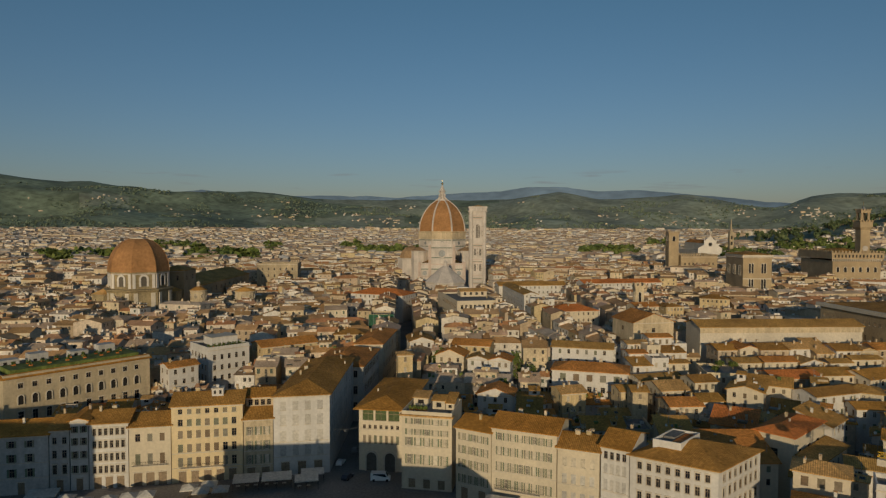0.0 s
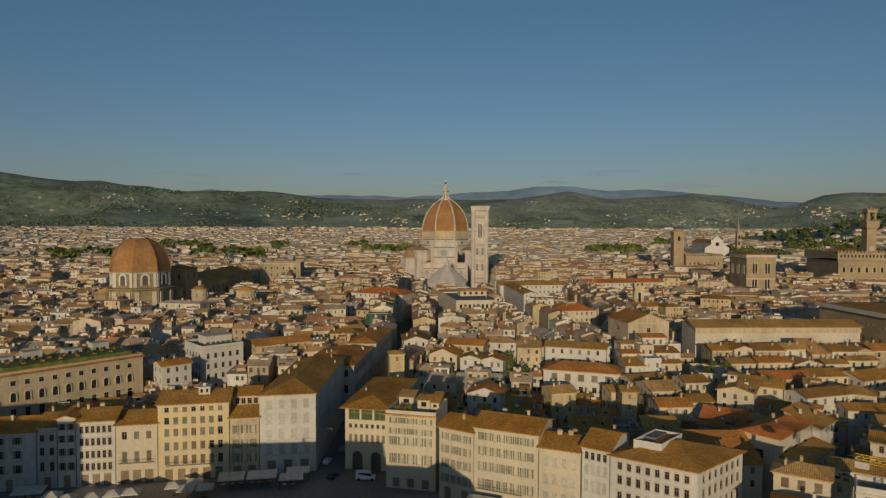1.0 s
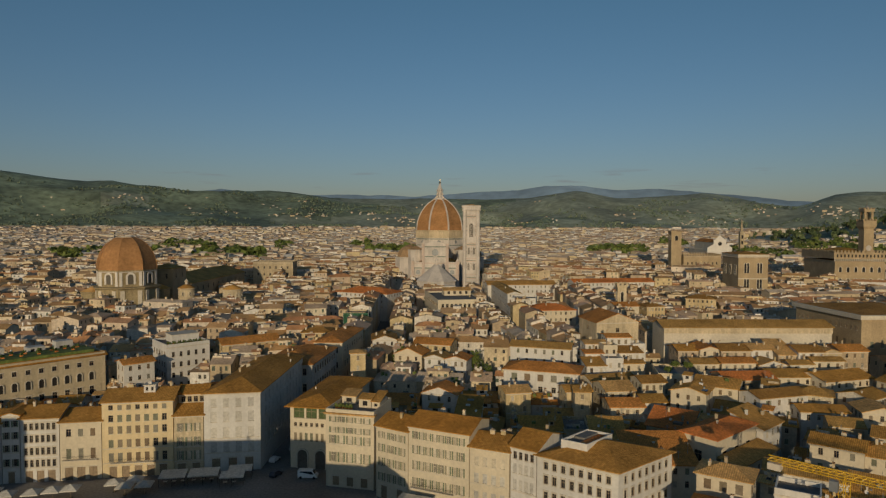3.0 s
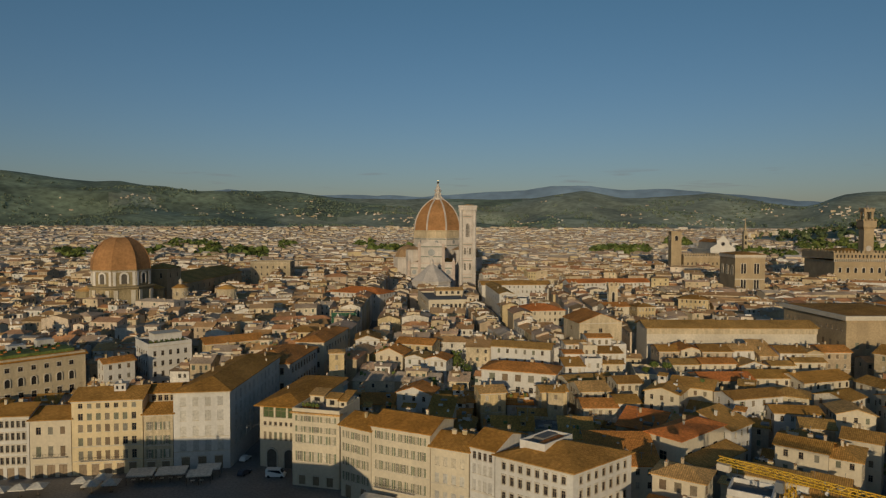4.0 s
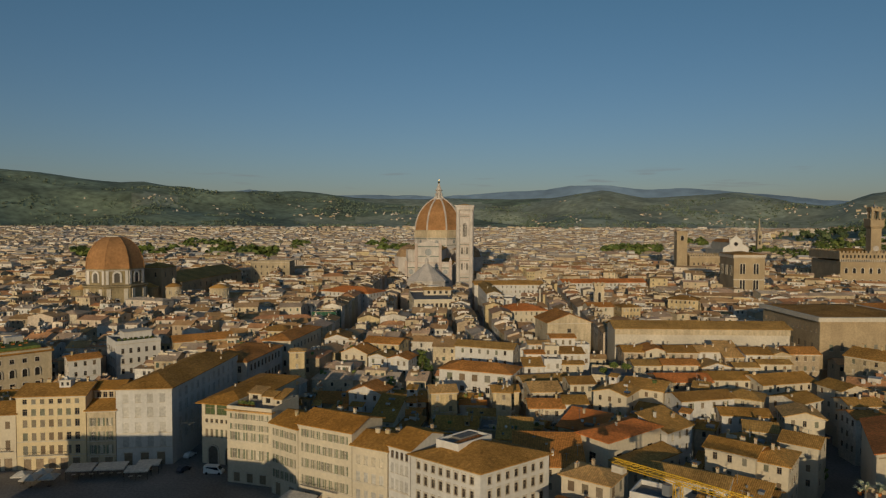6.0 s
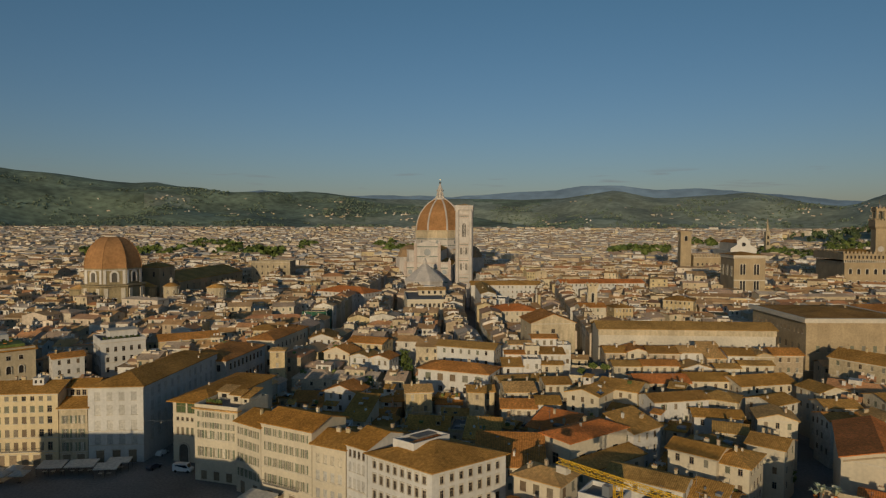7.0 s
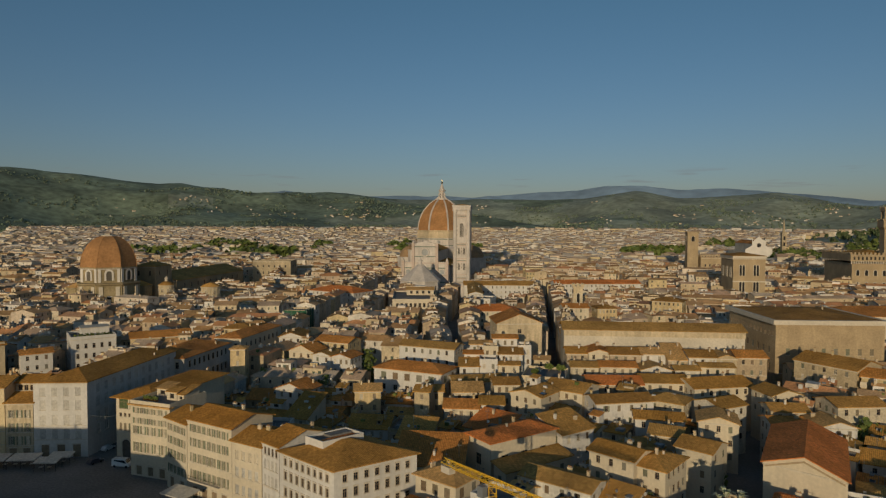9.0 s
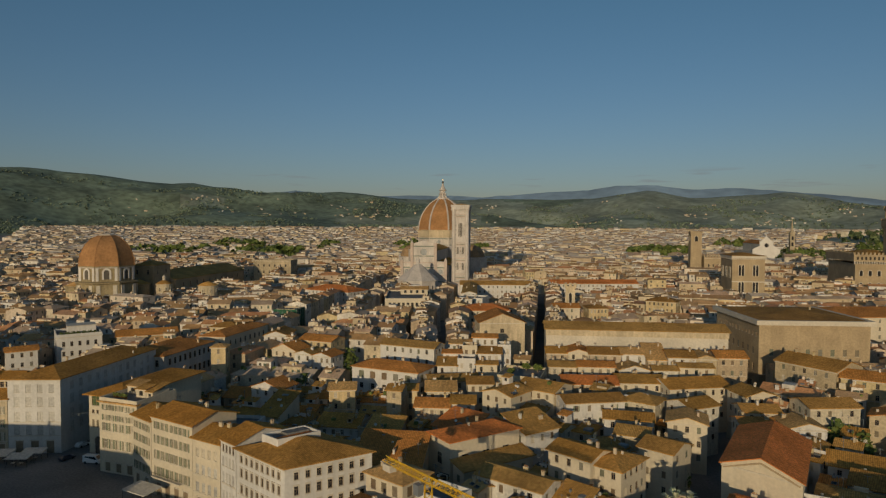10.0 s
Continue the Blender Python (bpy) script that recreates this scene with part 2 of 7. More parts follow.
# ---- mesh tools ----
class Build:
    """Collects faces with their materials and makes one mesh of them."""

    def __init__(self):
        self.v, self.f, self.m, self.uv, self.mats = [], [], [], [], []

    def slot(self, mat):
        if mat not in self.mats:
            self.mats.append(mat)
        return self.mats.index(mat)

    def face(self, pts, mat, uv=None):
        i = len(self.v)
        self.v += [tuple(p) for p in pts]
        self.f.append(tuple(range(i, i + len(pts))))
        self.m.append(self.slot(mat))
        self.uv += uv or [(p[0] + p[1], p[2]) for p in pts]

    def box(self, x0, x1, y0, y1, z0, z1, mat, bottom=True):
        a, b, c, d = (x0, y0), (x1, y0), (x1, y1), (x0, y1)
        i = len(self.v)
        self.v += [(*p, z0) for p in (a, b, c, d)] + [(*p, z1) for p in (a, b, c, d)]
        quads = [(0, 1, 5, 4), (1, 2, 6, 5), (2, 3, 7, 6), (3, 0, 4, 7), (4, 5, 6, 7)] + ([(3, 2, 1, 0)] if bottom else [])
        for q in quads:
            self.f.append(tuple(i + k for k in q))
            self.m.append(self.slot(mat))
            self.uv += [(self.v[i + k][0] + self.v[i + k][1], self.v[i + k][2]) for k in q]

    def ring(self, sides, levels, mat, turn=0.0, cx=0.0, cy=0.0, cap=True, smooth=False):
        """Stacked rings (radius, height) round an upright axis."""
        i = len(self.v)
        for r, z in levels:
            for k in range(sides):
                a = turn + math.tau * k / sides
                self.v.append((cx + r * math.cos(a), cy + r * math.sin(a), z))
        for j in range(len(levels) - 1):
            for k in range(sides):
                q = (i + j * sides + k, i + j * sides + (k + 1) % sides, i + (j + 1) * sides + (k + 1) % sides, i + (j + 1) * sides + k)
                self.f.append(q)
                self.m.append(self.slot(mat))
                self.uv += [(0, 0)] * 4
        if cap:
            j = len(levels) - 1
            self.f.append(tuple(i + j * sides + k for k in range(sides)))
            self.m.append(self.slot(mat))
            self.uv += [(0, 0)] * sides

    def mesh(self, name, weld=False):
        me = bpy.data.meshes.new(name)
        if weld:
            index, keep = {}, []
            where = []
            for p in self.v:
                k = tuple(round(c, 4) for c in p)
                if k not in index:
                    index[k] = len(keep)
                    keep.append(k)
                where.append(index[k])
            self.v, self.f = keep, [tuple(where[i] for i in f) for f in self.f]
        me.from_pydata(self.v, [], self.f)
        for mat in self.mats:
            me.materials.append(M[mat])
        me.polygons.foreach_set("material_index", self.m)
        layer = me.uv_layers.new(name="UVMap")
        layer.data.foreach_set("uv", [c for p in self.uv for c in p])
        me.update()
        return me


def part(name, b, parent, label="", at=None):
    """One mesh object under a thing or under a part."""
    ob = new(name, b.mesh(name, True) if isinstance(b, Build) else b)
    ob.parent = parent
    if at is not None:
        ob.matrix_basis = at
    if label:
        ob["label"] = label
    return ob


def thing(name, label, category, m=None, group="", kind=""):
    ob = new(name)
    if m is not None:
        ob.matrix_basis = m
    return tagged(ob, label, category, group, kind)


def wall_face(b, mat, p, u, n, length, z0, z1, holes, depth=0.25, back="dark"):
    """An upright wall from p along u, n pointing outwards, with openings (u0, u1, v0, v1) that have real reveals."""
    holes = [h for h in holes if h[0] > 0.05 and h[1] < length - 0.05 and h[3] < z1 - 0.05 and h[2] >= z0]
    us = sorted({0.0, length, *[round(x, 4) for h in holes for x in h[:2]]})
    vs = sorted({z0, z1, *[round(x, 4) for h in holes for x in h[2:]]})

    def at(a, c, inn=0.0):
        return (p[0] + u[0] * a - n[0] * inn, p[1] + u[1] * a - n[1] * inn, c)

    for v0, v1 in zip(vs, vs[1:]):
        vm = (v0 + v1) / 2
        for u0, u1 in zip(us, us[1:]):
            um = (u0 + u1) / 2
            if not any(h[0] < um < h[1] and h[2] < vm < h[3] for h in holes):
                b.face([at(u0, v0), at(u1, v0), at(u1, v1), at(u0, v1)], mat)
    for u0, u1, v0, v1 in holes:
        b.face([at(u0, v0), at(u1, v0), at(u1, v0, depth), at(u0, v0, depth)], mat)
        b.face([at(u0, v1, depth), at(u1, v1, depth), at(u1, v1), at(u0, v1)], mat)
        b.face([at(u0, v0, depth), at(u0, v1, depth), at(u0, v1), at(u0, v0)], mat)
        b.face([at(u1, v0), at(u1, v1), at(u1, v1, depth), at(u1, v0, depth)], mat)
        # the back sheet's dark colour stands in for the unlit room
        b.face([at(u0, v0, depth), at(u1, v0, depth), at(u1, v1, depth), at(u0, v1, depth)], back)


WINDOWS = {}


def window_mesh(w, h, style):
    """A window with its frame, glass and sill; its origin is the middle of its foot in the wall's outer face."""
    key = (round(w, 2), round(h, 2), style)
    if key in WINDOWS:
        return WINDOWS[key]
    x, t = w / 2, 0.07
    side = 0.18 if style == "framed" else 0.12
    xs = [-x - side, -x, -x + t, -t / 2, t / 2, x - t, x, x + side]
    leaf = "shutter_pale" if style == "pale" else "shutter"
    if style in ("shut", "pale"):
        style = "shut"
        zs = [-0.14, -0.004, h * 0.03, h * 0.31, h * 0.35, h * 0.63, h * 0.67, h * 0.97, h]
    else:
        zs = [-0.14, -0.004, t, h * 0.64, h * 0.68, h - t, h] + ([h + 0.2, h + 0.36] if style == "framed" else [])
    deep = {}
    for i in range(7):
        for j in range(len(zs) - 1):
            zm, hole = (zs[j] + zs[j + 1]) / 2, 0 < i < 6
            if j == 0:
                deep[i, j] = (-0.12, "pale_stone")
            elif zm > h or not hole:
                if style == "framed":
                    deep[i, j] = (-0.16 if zm > h + 0.2 else -0.08, "pale_stone")
            elif style == "shut":
                deep[i, j] = (0.06 if i in (1, 3, 5) or j % 2 else 0.09, leaf)
            else:
                bar = i in (1, 3, 5) or j in (1, 3, 5)
                deep[i, j] = (0.13, "pale_stone" if style == "curtain" else "frame") if bar else (0.2, {"loggia": "green_glass", "curtain": "curtain"}.get(style, "glass"))
    b = Build()
    for (i, j), (y, mat) in deep.items():
        b.face([(xs[i], y, zs[j]), (xs[i + 1], y, zs[j]), (xs[i + 1], y, zs[j + 1]), (xs[i], y, zs[j + 1])], mat)
        y2 = deep.get((i + 1, j), (0.0, mat))[0]
        if y2 != y:
            b.face([(xs[i + 1], y, zs[j]), (xs[i + 1], y2, zs[j]), (xs[i + 1], y2, zs[j + 1]), (xs[i + 1], y, zs[j + 1])], mat)
        y2 = deep.get((i, j + 1), (0.0, mat))[0]
        if y2 != y:
            b.face([(xs[i], y, zs[j + 1]), (xs[i + 1], y, zs[j + 1]), (xs[i + 1], y2, zs[j + 1]), (xs[i], y2, zs[j + 1])], mat)
        if (i - 1, j) not in deep:
            b.face([(xs[i], 0.0, zs[j]), (xs[i], y, zs[j]), (xs[i], y, zs[j + 1]), (xs[i], 0.0, zs[j + 1])], mat)
    WINDOWS[key] = b.mesh("window", True)
    return WINDOWS[key]


def shutter_mesh(w, h):
    key = ("leaf", round(w, 2), round(h, 2))
    if key not in WINDOWS:
        b = Build()
        b.box(-w / 2, w / 2, -0.09, -0.04, 0, h, "shutter_leaf")
        for k in range(4):
            b.box(-w / 2 + 0.06, w / 2 - 0.06, -0.115, -0.09, h * (k + 0.2) / 4, h * (k + 0.8) / 4, "shutter_leaf")
        WINDOWS[key] = b.mesh("shutter")
    return WINDOWS[key]


def side_pose(x, y, z, n):
    """The pose of something in a wall's face at that place whose outward normal is n."""
    return pose(x, y, z, 0, 0, math.degrees(math.atan2(n[0], -n[1])))


def roof_mesh(w, d, z, kind, slope=0.3, over=0.6, mat="tiles", thick=0.22):
    """A tiled roof over a w x d plan with its eaves at z; gable_x, gable_y (which way the ridge runs), hip, or shed."""
    b = Build()
    x0, x1, y0, y1 = -over, w + over, -over, d + over
    ze = z - over * slope
    if kind == "gable_x":
        rz = z + d / 2 * slope
        slopes = [[(x0, y0, ze), (x1, y0, ze), (x1, d / 2, rz), (x0, d / 2, rz)], [(x1, y1, ze), (x0, y1, ze), (x0, d / 2, rz), (x1, d / 2, rz)]]
    elif kind == "gable_y":
        rz = z + w / 2 * slope
        slopes = [[(x0, y1, ze), (x0, y0, ze), (w / 2, y0, rz), (w / 2, y1, rz)], [(x1, y0, ze), (x1, y1, ze), (w / 2, y1, rz), (w / 2, y0, rz)]]
    elif kind == "shed":
        slopes = [[(x0, y0, ze), (x1, y0, ze), (x1, y1, ze + (y1 - y0) * slope), (x0, y1, ze + (y1 - y0) * slope)]]
    else:
        if w >= d:
            h = (y1 - y0) / 2
            r0, r1 = (x0 + h, d / 2, ze + h * slope), (x1 - h, d / 2, ze + h * slope)
            slopes = [[(x0, y0, ze), (x1, y0, ze), r1, r0], [(x1, y1, ze), (x0, y1, ze), r0, r1], [(x1, y0, ze), (x1, y1, ze), r1], [(x0, y1, ze), (x0, y0, ze), r0]]
        else:
            h = (x1 - x0) / 2
            r0, r1 = (w / 2, y0 + h, ze + h * slope), (w / 2, y1 - h, ze + h * slope)
            slopes = [[(x0, y0, ze), (x1, y0, ze), r0], [(x1, y1, ze), (x0, y1, ze), r1], [(x1, y0, ze), (x1, y1, ze), r1, r0], [(x0, y1, ze), (x0, y0, ze), r0, r1]]
    for s in slopes:
        a, c = Vector(s[0]), Vector(s[1])
        e = (c - a).normalized()
        nrm = (c - a).cross(Vector(s[2]) - a).normalized()
        up = nrm.cross(e)
        top = [Vector(q) + Vector((0, 0, thick)) for q in s]
        b.face(top, mat, [((Vector(q) - a).dot(e), (Vector(q) - a).dot(up)) for q in s])
        b.face([Vector(q) for q in reversed(s)], mat)
        for k in range(len(s)):
            q, r = Vector(s[k]), Vector(s[(k + 1) % len(s)])
            if max(abs(q.z - ze), abs(r.z - ze)) < 1e-4 or kind != "hip":
                b.face([q, r, r + Vector((0, 0, thick)), q + Vector((0, 0, thick))], mat)
    return b


def roof_height(x, y, w, d, z, kind, slope, over=0.6):
    if kind == "gable_x":
        return z + min(y, d - y) * slope
    if kind == "gable_y":
        return z + min(x, w - x) * slope
    if kind == "shed":
        return z + y * slope
    if kind == "hip":
        return z + min(x, y, w - x, d - y) * slope
    return z


CHIMNEYS = {}


def chimney_mesh(kind):
    if kind not in CHIMNEYS:
        b = Build()
        if kind == 0:
            b.box(-0.35, 0.35, -0.35, 0.35, -0.6, 1.1, "plaster")
            b.box(-0.45, 0.45, -0.45, 0.45, 1.1, 1.2, "plaster")
            for s in (-1, 1):
                b.box(-0.3, 0.3, 0.25 * s - 0.06, 0.25 * s + 0.06, 1.2, 1.45, "plaster")
            b.box(-0.45, 0.45, -0.4, 0.4, 1.45, 1.55, "chimney_cap")
        elif kind == 1:
            b.box(-0.7, 0.7, -0.3, 0.3, -0.6, 0.9, "plaster")
            b.box(-0.8, 0.8, -0.4, 0.4, 0.9, 1.02, "pale_stone")
            for k in (-0.4, 0.0, 0.4):
                b.ring(8, [(0.13, 1.02), (0.11, 1.4)], "chimney_cap", cx=k)
        else:
            b.box(-0.25, 0.25, -0.25, 0.25, -0.6, 0.8, "pale_stone")
            b.box(-0.36, 0.36, -0.36, 0.36, 0.8, 0.9, "chimney_cap")
        b.v = [(x * 0.82, y * 0.82, z * 0.9) for x, y, z in b.v]
        CHIMNEYS[kind] = b.mesh("chimney")
    return CHIMNEYS[kind]


PLACED = []  # footprints: centre, half sizes, angle


def footprint(ax, ay, ang, w, d):
    c, s = math.cos(ang), math.sin(ang)
    return (ax + c * w / 2 - s * d / 2, ay + s * w / 2 + c * d / 2, w / 2, d / 2, ang)


def clash(f, g, slack=0.3):
    """Whether two footprints overlap."""
    dx, dy = g[0] - f[0], g[1] - f[1]
    if dx * dx + dy * dy > (f[2] + f[3] + g[2] + g[3]) ** 2:
        return False
    for ang in (f[4], g[4]):
        for k in (0, 1):
            ux, uy = math.cos(ang + k * math.pi / 2), math.sin(ang + k * math.pi / 2)
            reach = sum(q[2] * abs(math.cos(q[4]) * ux + math.sin(q[4]) * uy) + q[3] * abs(-math.sin(q[4]) * ux + math.cos(q[4]) * uy) for q in (f, g))
            if abs(dx * ux + dy * uy) > reach - slack:
                return False
    return True


TOWN_TILES = ["tiles"]


def palazzo(a, b_, depth, z, rows=(), wall="plaster", roof="gable_x", label="", name="house", side_n=None, slope=0.3, tiles=None, over=0.6, chimneys=2, sides=(True, False, True), cornice=True, shutters=False, category="house", group="", skew=0.0):
    """A town house. Its front runs from a to b_ (seen from the front, left to right), its eaves lie at z. rows: (foot, count, width, height, style) for each storey's windows."""
    tiles = tiles or TOWN_TILES[-1]
    ang = math.atan2(b_[1] - a[1], b_[0] - a[0])
    w, d = math.hypot(b_[0] - a[0], b_[1] - a[1]), depth
    home = thing(name, label, category, pose(a[0], a[1], 0, 0, 0, math.degrees(ang)), group)
    PLACED.append(footprint(a[0] + math.cos(ang) * skew * d / 2, a[1] + math.sin(ang) * skew * d / 2, ang, w, d))
    walls = Build()
    q = math.hypot(1, skew)
    faces = [((0, 0), (1, 0), (0, -1), w, 0), ((w, 0), (skew / q, 1 / q), (1 / q, -skew / q), d * q, 1), ((w + skew * d, d), (-1, 0), (0, 1), w, 2), ((skew * d, d), (-skew / q, -1 / q), (-1 / q, skew / q), d * q, 3)]

    def sheared(b):
        b.v = [(x + skew * y, y, zz) for x, y, zz in b.v]
        return b

    gables = Build()
    spots = []
    for p, u, n, length, k in faces:
        holes = []
        if k == 0 or sides[k - 1]:
            for foot, count, ww, hh, style in rows:
                cnt = count if k in (0, 2) else (side_n if side_n is not None else max(1, round(count * length / w)))
                if style == "door" and k:
                    continue
                for j in range(cnt):
                    c = length * (j + 0.5) / cnt if cnt < 3 else length * (0.06 + 0.88 * (j + 0.5) / cnt)
                    if ww > length / max(cnt, 1) * 0.8:
                        continue
                    holes.append((c - ww / 2, c + ww / 2, foot, foot + hh))
                    spots.append((p[0] + u[0] * c, p[1] + u[1] * c, foot, n, ww, hh, style))
        wall_face(walls, wall, p, u, n, length, 0.0, z, holes)
    if roof == "gable_x":
        for x, flip in ((0, True), (w, False)):
            tri = [(x, 0, z), (x, d, z), (x, d / 2, z + d / 2 * slope)]
            gables.face(tri[::-1] if flip else tri, wall)
    elif roof == "gable_y":
        for y, flip in ((0, False), (d, True)):
            tri = [(0, y, z), (w, y, z), (w / 2, y, z + w / 2 * slope)]
            gables.face(tri[::-1] if flip else tri, wall)
    elif roof == "shed":
        gables.face([(w, 0, z), (w, d, z), (w, d, z + d * slope)], wall)
        gables.face([(0, d, z), (0, 0, z), (0, d, z + d * slope)], wall)
        gables.face([(w, d, z), (0, d, z), (0, d, z + d * slope), (w, d, z + d * slope)], wall)
    for f, mat in zip(sheared(gables).f, gables.m):
        walls.face([gables.v[k] for k in f], wall)
    part("wall", walls, home)
    if cornice and z > 9:
        band = Build()
        band.box(-0.16, w + 0.16, -0.16, -0.002, z - 0.62, z - 0.3, "pale_stone")
        part("cornice", band, home)
        for foot, *_ in list(rows)[1:-1][:2]:
            band = Build()
            band.box(-0.05, w + 0.05, -0.07, -0.002, foot - 0.42, foot - 0.24, "pale_stone")
            part("string_course", band, home)
    if roof == "flat":
        top = Build()
        top.box(0.3, w - 0.3, 0.3, d - 0.3, z - 0.3, z, "paving")
        part("roof", sheared(top), home, "flat paved roof terrace")
        para = Build()
        for x0, x1, y0, y1 in ((0, w, 0, 0.3), (0, w, d - 0.3, d), (0, 0.3, 0.3, d - 0.3), (w - 0.3, w, 0.3, d - 0.3)):
            para.box(x0, x1, y0, y1, z + 0.002, z + 0.9, wall)
        part("parapet", sheared(para), home)
    else:
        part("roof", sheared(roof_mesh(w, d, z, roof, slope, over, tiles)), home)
    for x, y, zz, n, ww, hh, style in spots:
        at = side_pose(x, y, zz, n)
        if style == "door":
            win = part("door", door_mesh(ww, hh), home, at=at)
            continue
        st = style
        if style == "closed":
            st = rng.choice(("open", "shut", "shut", "shut"))
        if style == "mix":
            st = rng.choice(("open", "shut", "curtain", "shut"))
        win = part("window", window_mesh(ww, hh, st if st in ("shut", "pale", "loggia", "curtain") else "framed" if st in ("framed", "leaves") else "open"), home, at=at)
        if shutters and st in ("open", "leaves", "curtain", "shaded") and n == (0, -1):
            for s in (-1, 1):
                leaf = part("shutter", shutter_mesh(ww * 0.4, hh), win, at=pose(s * (ww * 0.7 + 0.03), 0, 0))
    for k in range(chimneys):
        cx, cy = rng.uniform(1, max(1.2, w - 1)), rng.uniform(d * 0.3, max(d * 0.35, d - 1))
        part("chimney", chimney_mesh(rng.choice((0, 0, 1, 2))), home, at=pose(cx + skew * cy, cy, roof_height(cx, cy, w, d, z, roof, slope) + 0.25, 0, 0, rng.choice((0, 90))))
    return home


def door_mesh(w, h):
    key = ("door", round(w, 2), round(h, 2))
    if key not in WINDOWS:
        b = Build()
        for s in (-1, 1):
            b.box(min(0.01 * s, w / 2 * s), max(0.01 * s, w / 2 * s), 0.14, 0.2, 0.0, h, "frame")
            for z0, z1 in ((0.1, 0.45), (0.52, 0.95)):
                b.box(min(0.12 * s, (w / 2 - 0.1) * s), max(0.12 * s, (w / 2 - 0.1) * s), 0.115, 0.14, h * z0, h * z1, "frame")
        b.box(-w / 2 - 0.2, w / 2 + 0.2, -0.1, -0.003, h + 0.01, h + 0.28, "pale_stone")
        WINDOWS[key] = b.mesh("door")
    return WINDOWS[key]


def storeys(z, n, w=1.0, style="mix", step=3.7):
    """Rows of windows below the eaves at z."""
    rows = []
    foot = z - 2.6
    while foot > 3.0 and len(rows) < 3:
        rows.append((foot, n, w, 1.7, style))
        foot -= step
    return rows


# ---- ground, hills and the far mountains ----
def ridge(deg):
    """The height angle of the near hills' crest, by direction from straight ahead."""
    at = [-70, -50, -37, -31, -29, -24, -17, -12, -3, 2, 5, 9.6, 13, 16, 20, 24, 27, 29, 31, 45, 70]
    up = [0.075, 0.07, 0.065, 0.054, 0.058, 0.046, 0.044, 0.039, 0.037, 0.034, 0.037, 0.050, 0.039, 0.041, 0.046, 0.032, 0.028, 0.041, 0.045, 0.05, 0.04]
    return float(np.interp(deg, at, up))


def mountains(deg):
    at = [-70, -30, -24, -21, -17, -10, -4, 1, 4.5, 7, 10.3, 12.7, 16.3, 20, 23, 26, 30, 70]
    up = [0.03, 0.034, 0.042, 0.050, 0.041, 0.044, 0.042, 0.049, 0.052, 0.058, 0.058, 0.051, 0.0525, 0.046, 0.041, 0.033, 0.03, 0.03]
    return float(np.interp(deg, at, up))


HX, HY, CREST = 45.0, 0.0, 4150.0


def wooded_hill(x, y):
    """The nearer wooded hill across the river."""
    dx, dy = x - 1290, y - 1580
    return 92 * math.exp(-(dx * dx / 330 ** 2 + dy * dy / 420 ** 2))


def land(x, y):
    """The ground's height: a flat town, gentle foothills, then the wooded hills."""
    r, deg = math.hypot(x - HX, y - HY), math.degrees(math.atan2(x - HX, y - HY))
    front = max(0.0, min(1.0, (100 - abs(deg)) / 30))
    if r < 1300:
        return 0.0
    top = 68 + CREST * ridge(max(-70, min(70, deg)))
    s = (r - 1300) / (CREST - 1300)
    foot = 46.0 * min(1.0, max(0.0, (r - 1300) / 1500)) ** 1.5
    foot = foot + wooded_hill(x, y)
    rise = max(0.0, (r - 2650) / (CREST - 2650))
    shape = rise * rise * (3 - 2 * rise) if rise < 1 else max(0.0, 1 - (rise - 1) * 1.2)
    bumps = (noise.fractal(Vector((x, y, 0)) * 0.0013, 1.0, 2.0, 4) * 58 + (0.2 - abs(noise.noise(Vector((x, y * 0.7, 9)) * 0.0024))) * 60) * min(1.0, rise * 3) * (1 - 0.75 * min(1.0, rise) ** 4)
    return front * (foot * (1 - shape) + top * shape + bumps)


def ground_sheet():
    radii = [0, 60, 150, 300, 600, 1000, 1300] + [1300 + 75 * k for k in range(1, 44)] + [4650, 4800]
    steps = 420
    verts, faces, mats = [], [], []
    for r in radii:
        for k in range(steps):
            a = math.tau * k / steps
            x, y = HX + r * math.sin(a), HY + r * math.cos(a)
            verts.append((x, y, land(x, y)))
    for j in range(len(radii) - 1):
        for k in range(steps):
            faces.append((j * steps + k, j * steps + (k + 1) % steps, (j + 1) * steps + (k + 1) % steps, (j + 1) * steps + k)[::-1])
            x, y = verts[j * steps + k][:2]
            green = radii[j] > 2300 or wooded_hill(x, y) > 8
            open_land = noise.noise(Vector((x, y, 5)) * 0.0022) + min(0.8, math.degrees(math.atan2(x - HX, y)) / 30 + 0.25) - wooded_hill(x, y) / 30
            mats.append(0 if not green else 2 if open_land > 0 else 1)
    me = bpy.data.meshes.new("ground")
    me.from_pydata(verts, [], faces)
    me.materials.append(M["paving"])
    me.materials.append(M["hill"])
    me.materials.append(M["groves"])
    me.polygons.foreach_set("material_index", mats)
    me.polygons.foreach_set("use_smooth", [True] * len(faces))
    me.update()
    return tagged(new("ground", me), "town ground of stone paving that runs out to wooded green hills", "ground", kind="structure")


